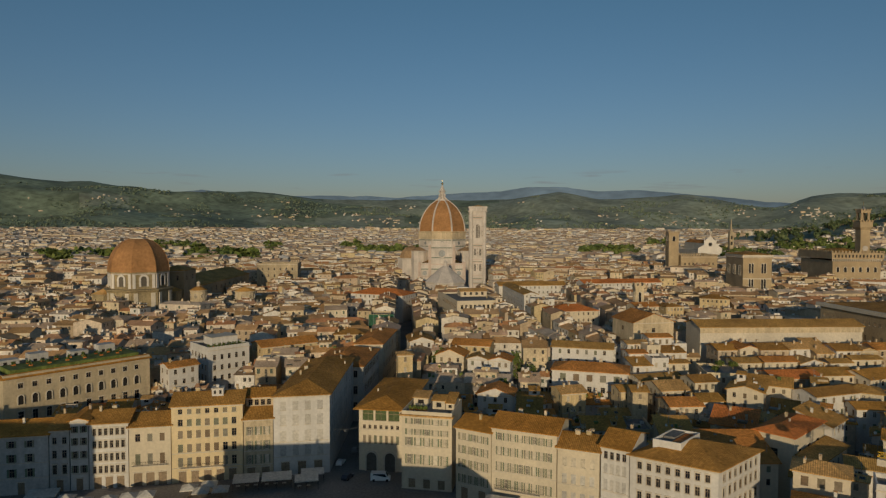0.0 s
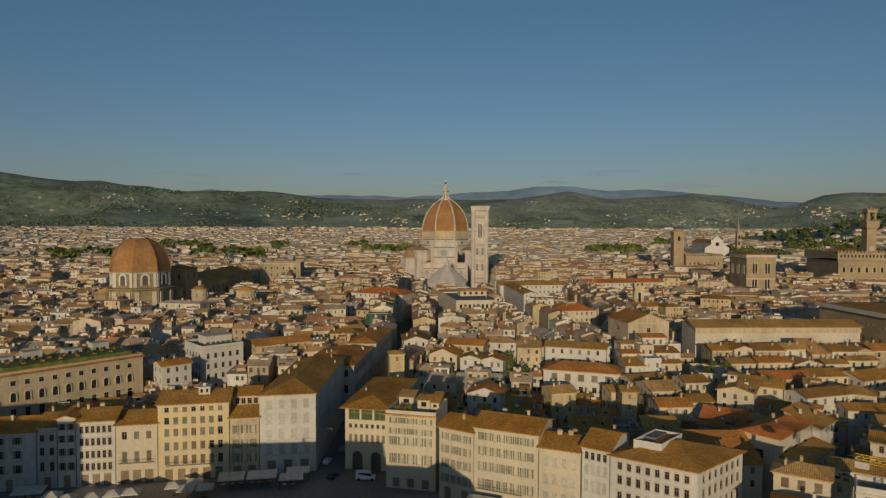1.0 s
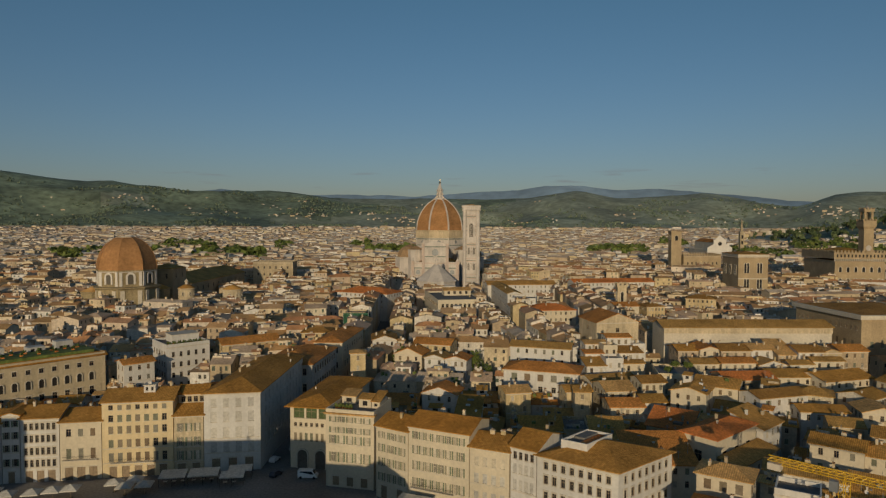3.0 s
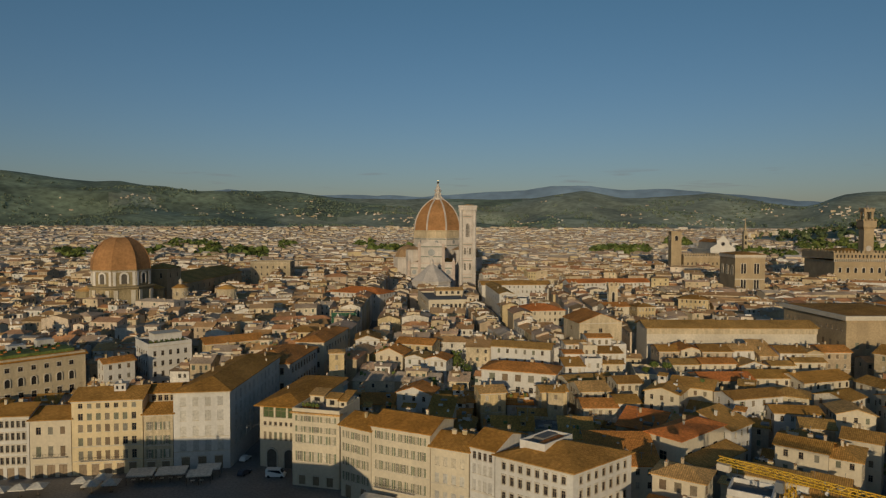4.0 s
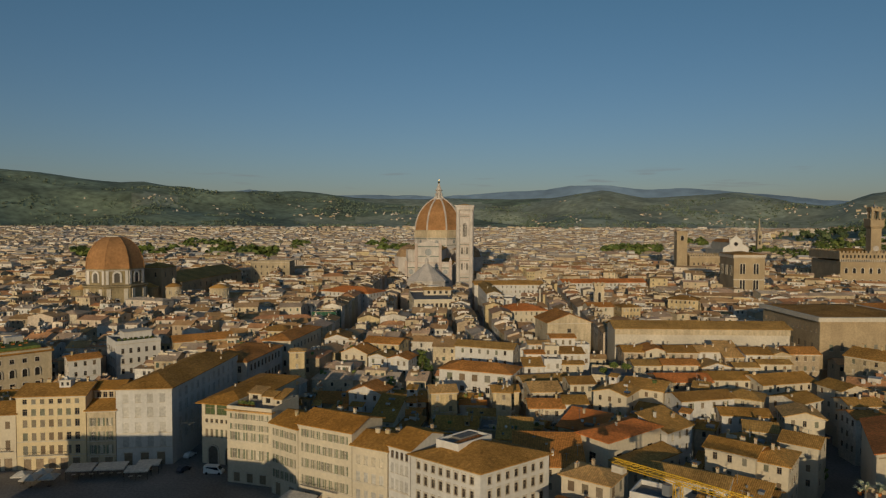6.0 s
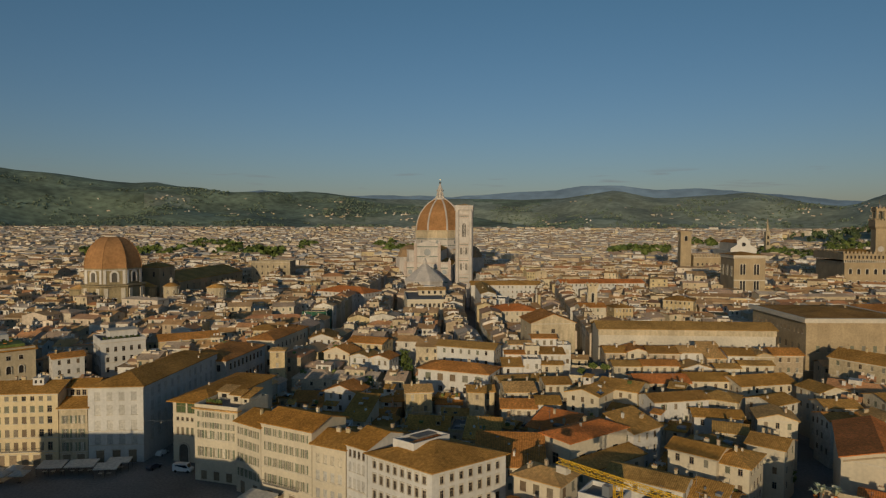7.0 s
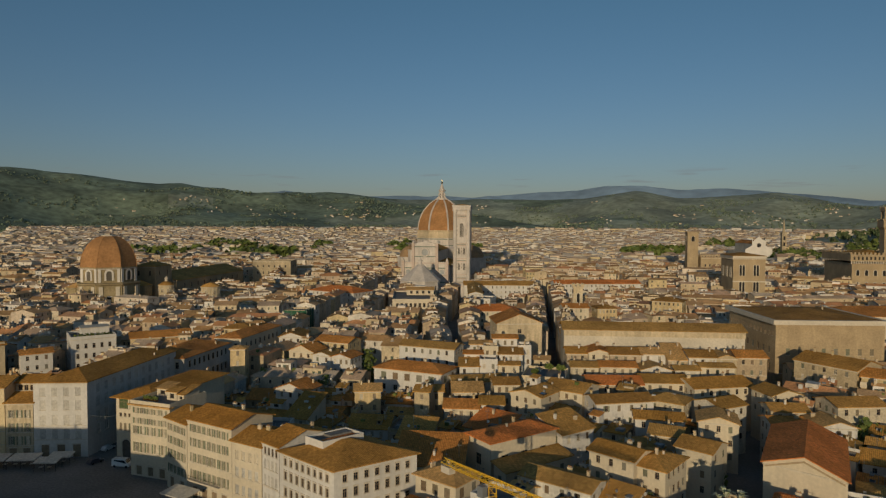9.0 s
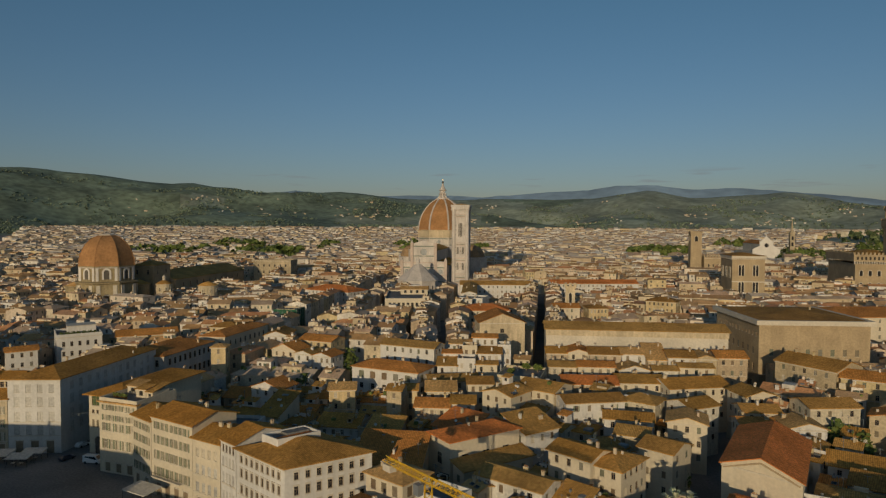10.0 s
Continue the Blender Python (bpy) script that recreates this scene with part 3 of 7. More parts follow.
def mountain_range():
    verts, faces = [], []
    n, r = 240, 4780.0
    for k in range(n + 1):
        deg = -68 + 136 * k / n
        a = radians(deg)
        x, y = HX + r * math.sin(a), HY + r * math.cos(a)
        top = 68 + r * mountains(deg) + 7 * noise.fractal(Vector((deg * 0.5, 3, 0)), 1.0, 2.0, 4)
        for f, rr in ((0.0, -380), (0.5, -260), (0.85, -110), (1.0, 0)):
            verts.append((HX + (r + rr) * math.sin(a), HY + (r + rr) * math.cos(a), top * f))
    for k in range(n):
        for j in range(3):
            faces.append((k * 4 + j, (k + 1) * 4 + j, (k + 1) * 4 + j + 1, k * 4 + j + 1))
    me = bpy.data.meshes.new("backdrop")
    me.from_pydata(verts, [], faces)
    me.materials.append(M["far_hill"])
    me.polygons.foreach_set("use_smooth", [True] * len(faces))
    me.update()
    return tagged(new("backdrop", me), "far mountain range along the horizon with blue haze in its colour", "mountains", kind="structure")


ground_sheet()
mountain_range()

# ---- the cathedral with its dome, bell tower and baptistery ----
def rib_mesh(profile, half, out):
    """A stone rib that follows a dome's edge; profile: (radius, height)."""
    b = Build()
    for (r0, z0), (r1, z1) in zip(profile, profile[1:]):
        a = [(r0 - 0.3, -half, z0), (r0 - 0.3, half, z0), (r1 - 0.3, half, z1), (r1 - 0.3, -half, z1)]
        c = [(r0 + out, -half, z0 + out * 0.5), (r0 + out, half, z0 + out * 0.5), (r1 + out, half, z1 + out * 0.5), (r1 + out, -half, z1 + out * 0.5)]
        b.face(c, "marble")
        b.face([a[0], c[0], c[3], a[3]], "marble")
        b.face([a[2], c[2], c[1], a[1]], "marble")
    return b


def disc_window(b, r, y, z, x=0.0, ring="marble", hole="dark", proud=0.35):
    """A round window: a raised ring about a recess whose shade is painted on its back, facing -y."""
    n = 20
    for k in range(n):
        a0, a1 = math.tau * k / n, math.tau * (k + 1) / n
        p = [(x + rr * math.cos(a), z + rr * math.sin(a)) for rr, a in ((r, a0), (r, a1), (r * 1.35, a1), (r * 1.35, a0))]
        b.face([(p[0][0], y - proud, p[0][1]), (p[3][0], y - proud, p[3][1]), (p[2][0], y - proud, p[2][1]), (p[1][0], y - proud, p[1][1])], ring)
        b.face([(p[3][0], y - proud, p[3][1]), (p[3][0], y, p[3][1]), (p[2][0], y, p[2][1]), (p[2][0], y - proud, p[2][1])], ring)
        b.face([(p[1][0], y - proud, p[1][1]), (p[1][0], y - 0.02, p[1][1]), (p[0][0], y - 0.02, p[0][1]), (p[0][0], y - proud, p[0][1])], ring)
    b.face([(x + r * math.cos(math.tau * k / n), y - 0.03, z + r * math.sin(math.tau * k / n)) for k in range(n)], hole)


def arch_window(b, x, y, z, w, h, trim="marble", hole="dark", proud=0.3, t=0.45):
    """A round-headed window facing -y: raised trim about a recess whose shade is painted on its back."""
    inner = [(x - w / 2, z)] + [(x + w / 2 * math.cos(a), z + h - w / 2 + w / 2 * math.sin(a)) for a in [math.pi * (1 - k / 8) for k in range(9)]] + [(x + w / 2, z)]
    outer = [(x - w / 2 - t, z)] + [(x + (w / 2 + t) * math.cos(a), z + h - w / 2 + (w / 2 + t) * math.sin(a)) for a in [math.pi * (1 - k / 8) for k in range(9)]] + [(x + w / 2 + t, z)]
    for k in range(len(inner) - 1):
        i0, i1, o0, o1 = inner[k], inner[k + 1], outer[k], outer[k + 1]
        b.face([(i0[0], y - proud, i0[1]), (i1[0], y - proud, i1[1]), (o1[0], y - proud, o1[1]), (o0[0], y - proud, o0[1])], trim)
        b.face([(o0[0], y - proud, o0[1]), (o1[0], y - proud, o1[1]), (o1[0], y, o1[1]), (o0[0], y, o0[1])], trim)
        b.face([(i1[0], y - proud, i1[1]), (i0[0], y - proud, i0[1]), (i0[0], y - 0.02, i0[1]), (i1[0], y - 0.02, i1[1])], trim)
    b.face([(p[0], y - 0.03, p[1]) for p in inner][::-1], hole)


def oct_face(k):
    """The turn that brings something facing -y on to face k of an octagon."""
    return pose(0, 0, 0, 0, 0, 45 * k)


def cathedral(x, y):
    home = thing("cathedral", "great marble cathedral with a red tiled octagonal dome and white ribs", "cathedral", pose(x, y, 0))
    b = Build()
    b.box(-10.5, 10.5, -108, -20, 0, 43, "marble")
    part("nave", b, home, "tall central nave in pale marble")
    b = roof_mesh(21, 88, 43, "gable_y", 0.35, 0.8)
    part("nave_roof", b, home, at=pose(-10.5, -108, 0))
    for s in (-1, 1):
        b = Build()
        b.box(min(10.51 * s, 21 * s), max(10.51 * s, 21 * s), -108, -20, 0, 28, "marble")
        for k in range(4):
            b.box(min(21 * s, 22.2 * s), max(21 * s, 22.2 * s), -104 + 21 * k, -101 + 21 * k, 0, 29.5, "marble")
        part("aisle", b, home)
        b = Build()
        b.face([(10.52 * s, -108, 33), (10.52 * s, -20, 33), (21.8 * s, -20, 28.3), (21.8 * s, -108, 28.3)][::-s], "tiles")
        part("aisle_roof", b, home)
    # west front: three bays with bands of coloured marble
    b = Build()
    b.box(-21.5, 21.5, -111, -108.01, 0, 33, "marble")
    b.box(-11.5, 11.5, -111.2, -108.02, 33.01, 49, "marble")
    b.face([(-11.5, -111.2, 49.01), (11.5, -111.2, 49.01), (0, -111.2, 52.2)], "marble")
    b.face([(11.5, -108.02, 49.01), (-11.5, -108.02, 49.01), (0, -108.02, 52.2)], "marble")
    b.face([(0, -111.2, 52.2), (11.5, -111.2, 49.01), (11.5, -108.02, 49.01), (0, -108.02, 52.2)], "marble")
    b.face([(-11.5, -111.2, 49.01), (0, -111.2, 52.2), (0, -108.02, 52.2), (-11.5, -108.02, 49.01)], "marble")
    part("facade", b, home, "west front in white, green and pink marble")
    for px in (-20.4, -11, 11, 20.4):
        top = 50 if abs(px) < 15 else 34
        b = Build()
        b.box(px - 1.3, px + 1.3, -112.3, -111.02, 0, top, "marble_pink")
        pier = part("pier", b, home, "pink marble pier")
        b = Build()
        b.ring(4, [(1.6, top), (0.05, top + 3.4)], "marble", radians(45), px, -111.6)
        part("pinnacle", b, pier)
    for z, mat in ((14, "marble_green"), (20, "marble_pink"), (27, "marble_green"), (31.5, "marble_pink"), (37.5, "marble_green"), (46.5, "marble_green")):
        half = 20 if z < 33 else 9.6
        b = Build()
        b.box(-half, half, -111.5, -111.21, z, z + 0.9, mat)
        part("marble_band", b, home)
    for px, r, y0, z0 in ((0, 3.1, -111.5, 41.8), (-15.7, 2.1, -111.3, 23.8), (15.7, 2.1, -111.3, 23.8)):
        b = Build()
        disc_window(b, r, y0, z0, px, hole="lead")
        part("rose_window", b, home)
    for px, w, h in ((-15.7, 4, 9), (0, 5, 11), (15.7, 4, 9)):
        b = Build()
        arch_window(b, px, -111.3, 0, w, h, t=1.0)
        part("portal", b, home)
    # crossing, drum and dome
    t8 = radians(22.5)
    b = Build()
    b.ring(8, [(30, 0), (30, 42), (28, 44)], "marble", t8)
    part("crossing", b, home)
    b = Build()
    b.ring(8, [(27, 43), (27, 53.2)], "marble", t8, cap=False)
    b.ring(8, [(27.9, 53.2), (27.9, 54), (27.2, 54.01), (27.2, 60), (28.2, 60.4), (28.2, 61.2), (26.4, 61.21)], "beige", t8)
    part("drum", b, home)
    for k in range(8):
        b = Build()
        disc_window(b, 1.9, -27 * math.cos(t8) - 0.02, 48.8, hole="lead")
        b.box(-9.6, 9.6, -25.2, -24.97, 51.6, 52.4, "marble_green")
        b.box(-9.6, 9.6, -25.2, -24.97, 45.0, 45.7, "marble_green")
        part("oculus", b, home, at=oct_face(k))
    R, Z0, C = 26.4, 61.2, 11.5
    prof = [(math.sqrt((R + C) ** 2 - (z - Z0) ** 2) - C, z) for z in [Z0 + 33.4 * i / 14 for i in range(15)]]
    b = Build()
    b.ring(8, prof, "dome_tiles", t8)
    part("dome", b, home, "pointed red-tiled octagonal dome")
    rib = rib_mesh(prof, 0.75, 0.55).mesh("rib")
    for k in range(8):
        part("rib", rib, home, "white marble rib", pose(0, 0, 0, 0, 0, 22.5 + 45 * k))
    b = Build()
    b.ring(8, [(7.2, 94.0), (7.2, 95.4), (6.2, 95.41), (6.2, 95.9)], "marble", t8)
    b.ring(8, [(3.0, 95.9), (3.0, 103.4), (4.2, 103.8), (4.2, 104.5), (3.2, 104.6), (0.5, 111.6)], "marble", t8)
    for k in range(8):
        a = t8 + math.tau * k / 8
        for r0, r1, z0, z1 in ((3.0, 5.6, 95.9, 99.4), (3.0, 4.6, 99.4, 101.6)):
            p = [(r0 * math.cos(a), r0 * math.sin(a)), (r1 * math.cos(a), r1 * math.sin(a))]
            nx, ny = -math.sin(a) * 0.4, math.cos(a) * 0.4
            b.face([(p[0][0] + nx, p[0][1] + ny, z0), (p[0][0] + nx, p[0][1] + ny, z1), (p[1][0] + nx, p[1][1] + ny, z0)], "marble")
            b.face([(p[0][0] - nx, p[0][1] - ny, z0), (p[1][0] - nx, p[1][1] - ny, z0), (p[0][0] - nx, p[0][1] - ny, z1)], "marble")
            b.face([(p[0][0] + nx, p[0][1] + ny, z1), (p[0][0] - nx, p[0][1] - ny, z1), (p[1][0] - nx, p[1][1] - ny, z0), (p[1][0] + nx, p[1][1] + ny, z0)], "marble")
    lantern = part("lantern", b, home, "white marble lantern on the dome")
    b = Build()
    b.ring(16, [(0.1, 111.2), (0.85, 111.7), (1.2, 112.6), (0.85, 113.5), (0.15, 113.9)], "bell")
    b.box(-0.1, 0.1, -0.1, 0.1, 113.9, 116.2, "bell")
    b.box(-0.6, 0.6, -0.09, 0.09, 115.1, 115.4, "bell")
    part("ball_and_cross", b, lantern, "gilded ball and cross")
    for px, py in ((-33, 0), (33, 0), (0, 33)):
        b = Build()
        b.ring(10, [(15.5, 0), (15.5, 31), (16.2, 31.4), (16.2, 32.2), (13.6, 32.21)], "marble", 0.3, px, py)
        trib = part("tribune", b, home, "marble apse with a tiled half dome")
        b = Build()
        b.ring(10, [(13.4, 32.2), (12.6, 36), (10.5, 40), (7.0, 43), (2.0, 45), (0.3, 45.6)], "tribune_tiles", 0.3, px, py)
        part("half_dome", b, trib)
    for px, py in ((-24, -24), (24, -24)):
        b = Build()
        b.ring(10, [(8.5, 0), (8.5, 40), (9, 40.3), (9, 41)], "marble", 0.3, px, py)
        b.ring(10, [(8.6, 41), (0.3, 45)], "tribune_tiles", 0.3, px, py)
        part("exedra", b, home)
    return home


def bell_tower(x, y):
    home = thing("bell_tower", "slender square bell tower of white, pink and green marble", "tower", pose(x, y, 0))
    b = Build()
    b.box(-6.4, 6.4, -6.4, 6.4, 0, 81, "marble")
    part("shaft", b, home)
    for sx in (-1, 1):
        for sy in (-1, 1):
            b = Build()
            b.ring(8, [(1.9, 0), (1.9, 81)], "marble", radians(22.5), 6.1 * sx, 6.1 * sy)
            part("corner_buttress", b, home, "octagonal corner buttress")
    for z in (11, 22, 36.5, 50.5, 76.5):
        b = Build()
        b.box(-7.6, 7.6, -7.6, 7.6, z, z + 0.8, "marble")
        b.box(-7.3, 7.3, -7.3, 7.3, z - 0.7, z - 0.01, "marble_pink")
        part("string_course", b, home)
    b = Build()
    b.box(-8.2, 8.2, -8.2, 8.2, 81, 83.2, "marble")
    b.box(-8.7, 8.7, -8.7, 8.7, 83.2, 85.0, "marble")
    for k in range(9):
        for s in (-1, 1):
            b.box(-8 + 2 * k - 0.3, -8 + 2 * k + 0.3, 8.22 * s - 0.3, 8.22 * s + 0.3, 80.0, 81.0, "marble")
            b.box(8.22 * s - 0.3, 8.22 * s + 0.3, -8 + 2 * k - 0.3, -8 + 2 * k + 0.3, 80.0, 80.99, "marble")
    part("cornice", b, home, "projecting cornice on brackets")
    b = Build()
    b.ring(4, [(10.6, 85.0), (0.3, 86.4)], "tiles", radians(45))
    part("roof", b, home)
    for k in range(4):
        turn = pose(0, 0, 0, 0, 0, 90 * k)
        b = Build()
        arch_window(b, 0, -6.42, 56, 3.4, 12.5, hole="dusk", t=0.8)
        for px in (-0.62, 0.62):
            b.box(px - 0.2, px + 0.2, -6.75, -6.5, 56, 68, "marble")
        part("window", b, home, "tall three-light window", turn)
        for z in (25.5, 40):
            for px in (-2.4, 2.4):
                b = Build()
                arch_window(b, px, -6.42, z, 1.7, 6.2, hole="dusk", t=0.6)
                b.box(px - 0.11, px + 0.11, -6.7, -6.5, z, z + 6, "marble")
                part("window", b, home, at=turn)
        for z in (13, 17, 33, 47.6, 73.5):
            b = Build()
            b.box(-4.2, 4.2, -6.6, -6.42, z, z + 1.1, "marble_pink")
            b.box(-4.2, 4.2, -6.58, -6.42, z + 1.1, z + 1.6, "marble_green")
            part("inlay_band", b, home, "band of pink and green marble", turn)
        for z in (27, 30.2, 41.5, 44.7, 57, 61, 65):
            for px in (-4.3, 4.3) if z > 50 else (-4.35, 0, 4.35):
                b = Build()
                b.box(px - 0.55, px + 0.55, -6.56, -6.42, z, z + 2.0, "marble_pink")
                b.box(px - 0.25, px + 0.25, -6.62, -6.561, z + 0.5, z + 1.5, "marble_green")
                part("inlay_panel", b, home, at=turn)
    return home


def baptistery(x, y):
    home = thing("baptistery", "octagonal white marble baptistery with a pale pyramid roof", "baptistery", pose(x, y, 0))
    t8 = radians(22.5)
    b = Build()
    b.ring(8, [(17.3, 0), (17.3, 19), (18, 19.3), (18, 20.2)], "marble", t8)
    part("wall", b, home)
    b = Build()
    b.ring(8, [(18.1, 20.21), (2.2, 33.4)], "marble", t8)
    part("roof", b, home, "pale marble pyramid roof")
    b = Build()
    b.ring(8, [(1.6, 33), (1.6, 36.4), (2.0, 36.5), (0.2, 39)], "marble", t8)
    part("lantern", b, home)
    for k in range(8):
        b = Build()
        for px in (-4, 0, 4):
            arch_window(b, px, -17.3 * math.cos(t8), 11.5, 1.2, 4.5, t=0.5)
        b.box(-6.3, 6.3, -16.2, -15.99, 9.4, 10.1, "marble_green")
        part("window", b, home, at=oct_face(k))
    return home


cathedral(-1, 702)
bell_tower(32, 603)
baptistery(2.0, 548)


def chapel_dome(x, y, turn):
    """The great octagonal chapel of the old church, with its brick-red dome."""
    home = thing("domed_chapel", "octagonal chapel with a plain red dome and white window surrounds", "chapel", pose(x, y, 0, 0, 0, turn))
    t8 = radians(22.5)
    b = Build()
    b.ring(8, [(20.6, 0), (20.6, 24.2), (21.8, 24.8), (21.8, 25.6), (18.8, 25.9)], "chapel_stone", t8)
    part("base", b, home)
    b = Build()
    b.ring(8, [(18.8, 25.5), (18.8, 35.6), (19.5, 36.0), (19.5, 36.8), (18.8, 36.9)], "chapel_stone", t8)
    part("drum", b, home)
    prof = [(19.2 * math.cos(0.5 * math.pi * k / 12 * 0.83) ** 0.92, 36.8 + 21.3 * math.sin(0.5 * math.pi * k / 12 * 0.83) / math.sin(0.5 * math.pi * 0.83)) for k in range(13)]
    b = Build()
    b.ring(8, prof, "dome_tiles", t8)
    part("dome", b, home, "plain red tiled octagonal dome")
    b = Build()
    b.ring(8, [(5.2, 57.9), (5.2, 58.7), (4.4, 59.0)], "pale_stone", t8)
    part("cap", b, home)
    rib = rib_mesh(prof, 0.3, 0.12).mesh("rib")
    rib.materials.clear()
    rib.materials.append(M["dome_tiles"])
    for k in range(8):
        part("rib", rib, home, at=pose(0, 0, 0, 0, 0, 22.5 + 45 * k))
        b = Build()
        f = 18.8 * math.cos(t8)
        arch_window(b, 0, -f, 27.6, 3.4, 6.6, "marble_white", "dusk", t=1.2, proud=0.5)
        part("window", b, home, "arched window in a white surround", oct_face(k))
        b = Build()
        for s in (-1, 1):
            b.box(5.9 * s - 0.9, 5.9 * s + 0.9, -f - 0.45, -f - 0.003, 26.4, 35.39, "marble_white")
        b.box(-6.9, 6.9, -f - 0.6, -f - 0.004, 35.4, 36.1, "marble")
        part("pilaster", b, home, "white corner pilasters", oct_face(k))
        b = Build()
        g = 20.6 * math.cos(t8)
        b.box(-1.6, 1.6, -g - 0.35, -g - 0.003, 16.4, 17.0, "marble")
        b.box(-1.3, 1.3, -g - 0.06, -g - 0.004, 12.6, 16.3, "dark")
        for s in (-1, 1):
            b.box(5.2 * s - 1.3, 5.2 * s + 1.3, -g - 0.5, -g - 0.003, 0, 23.5, "pale_stone")
        part("lower_window", b, home, at=oct_face(k))
    for a in (60, 140, 200):
        b = Build()
        c, s = 21 * math.cos(radians(a)), 21 * math.sin(radians(a))
        b.ring(10, [(8, 0), (8, 21), (8.5, 21.3), (8.5, 22)], "chapel_stone", 0.2, c, s)
        b.ring(10, [(8.4, 22), (0.4, 25.5)], "tiles", 0.2, c, s)
        part("apse", b, home)
    PLACED.append((x, y, 21, 21, 0))
    return home


chapel_dome(-203, 430, -10)


def church_block(name, label, a, b_, depth, z, roof, wall="stone", n=3, slope=0.35, tiles="tiles", category="church", row_z=None, ww=1.4, wh=3.6):
    return palazzo(a, b_, depth, z, [(row_z or z - 7, n, ww, wh, "open")], wall, roof, label, name, slope=slope, tiles=tiles, chimneys=0, category=category)


church_block("church_transept", "brown stone church transept with a hipped tile roof", (-201, 455), (-183, 455), 22, 35, "hip", "stone", 2)
church_block("church_nave", "long church nave of rough brown stone with a tiled roof", (-216, 478), (-179.5, 478), 118, 22.5, "gable_y", "stone", 3, row_z=16)
palazzo((-176, 610), (-138, 612), 20, 30.5, [(24.5, 6, 1.4, 2.4, "open"), (18, 6, 1.4, 2.6, "open")], "stone_pale", "flat", "large square tan palace with a blank upper wall", "palace", chimneys=1, category="palace")


def grain_hall(x, y):
    """The tall square church that once stored grain: three storeys of stone with paired windows."""
    home = thing("stone_church_hall", "tall square brown stone hall with arched twin windows", "church", pose(x, y, 0))
    w, d, z = 24.5, 33, 43
    b = Build()
    b.box(0, w, 0, d, 0, z, "stone")
    part("wall", b, home)
    b = Build()
    b.box(-0.7, w + 0.7, -0.7, d + 0.7, z - 1.6, z + 0.4, "pale_stone")
    for k in range(18):
        b.box(w * k / 17 - 0.35, w * k / 17 + 0.35, -0.65, -0.01, z - 2.6, z - 1.61, "pale_stone")
    for k in range(20):
        b.box(-0.65, -0.01, d * k / 19 - 0.35, d * k / 19 + 0.35, z - 2.6, z - 1.61, "pale_stone")
    part("cornice", b, home)
    part("roof", roof_mesh(w, d, z + 0.4, "hip", 0.16, 0.9), home)
    for px in (6.9, 17.6):
        for z0, hh in ((27.5, 8.5), (14, 8.5)):
            b = Build()
            for s in (-1, 1):
                arch_window(b, px + 1.15 * s, 0, z0, 1.7, hh, "pale_stone", t=0.35)
            part("window", b, home)
    for py in (6, 16.5, 27):
        b = Build()
        for s in (-1, 1):
            arch_window(b, 1.15 * s, 0, 25.5, 1.7, 8.5, "pale_stone", t=0.35)
        part("window", b, home, at=pose(0, py, 0, 0, 0, -90))
    b = Build()
    b.box(-0.25, w + 0.25, -0.25, -0.002, 22.4, 23.2, "pale_stone")
    part("string_course", b, home)
    PLACED.append((x + w / 2, y + d / 2, w / 2, d / 2, 0))


grain_hall(256, 550)


def merlons(b, x0, x1, y0, y1, z, mat, step=3.2, h=2.0):
    """A battlement round a rectangle."""
    for along, (p0, p1), fixed in (("x", (x0, x1), y0), ("x", (x0, x1), y1), ("y", (y0, y1), x0), ("y", (y0, y1), x1)):
        k = max(2, int((p1 - p0) / step))
        for i in range(k + 1):
            c = p0 + (p1 - p0) * i / k
            if along == "x":
                b.box(c - 0.8, c + 0.8, fixed - 0.35, fixed + 0.35, z, z + h, mat)
            else:
                b.box(fixed - 0.35, fixed + 0.35, c - 0.8, c + 0.8, z, z + h * 0.999, mat)


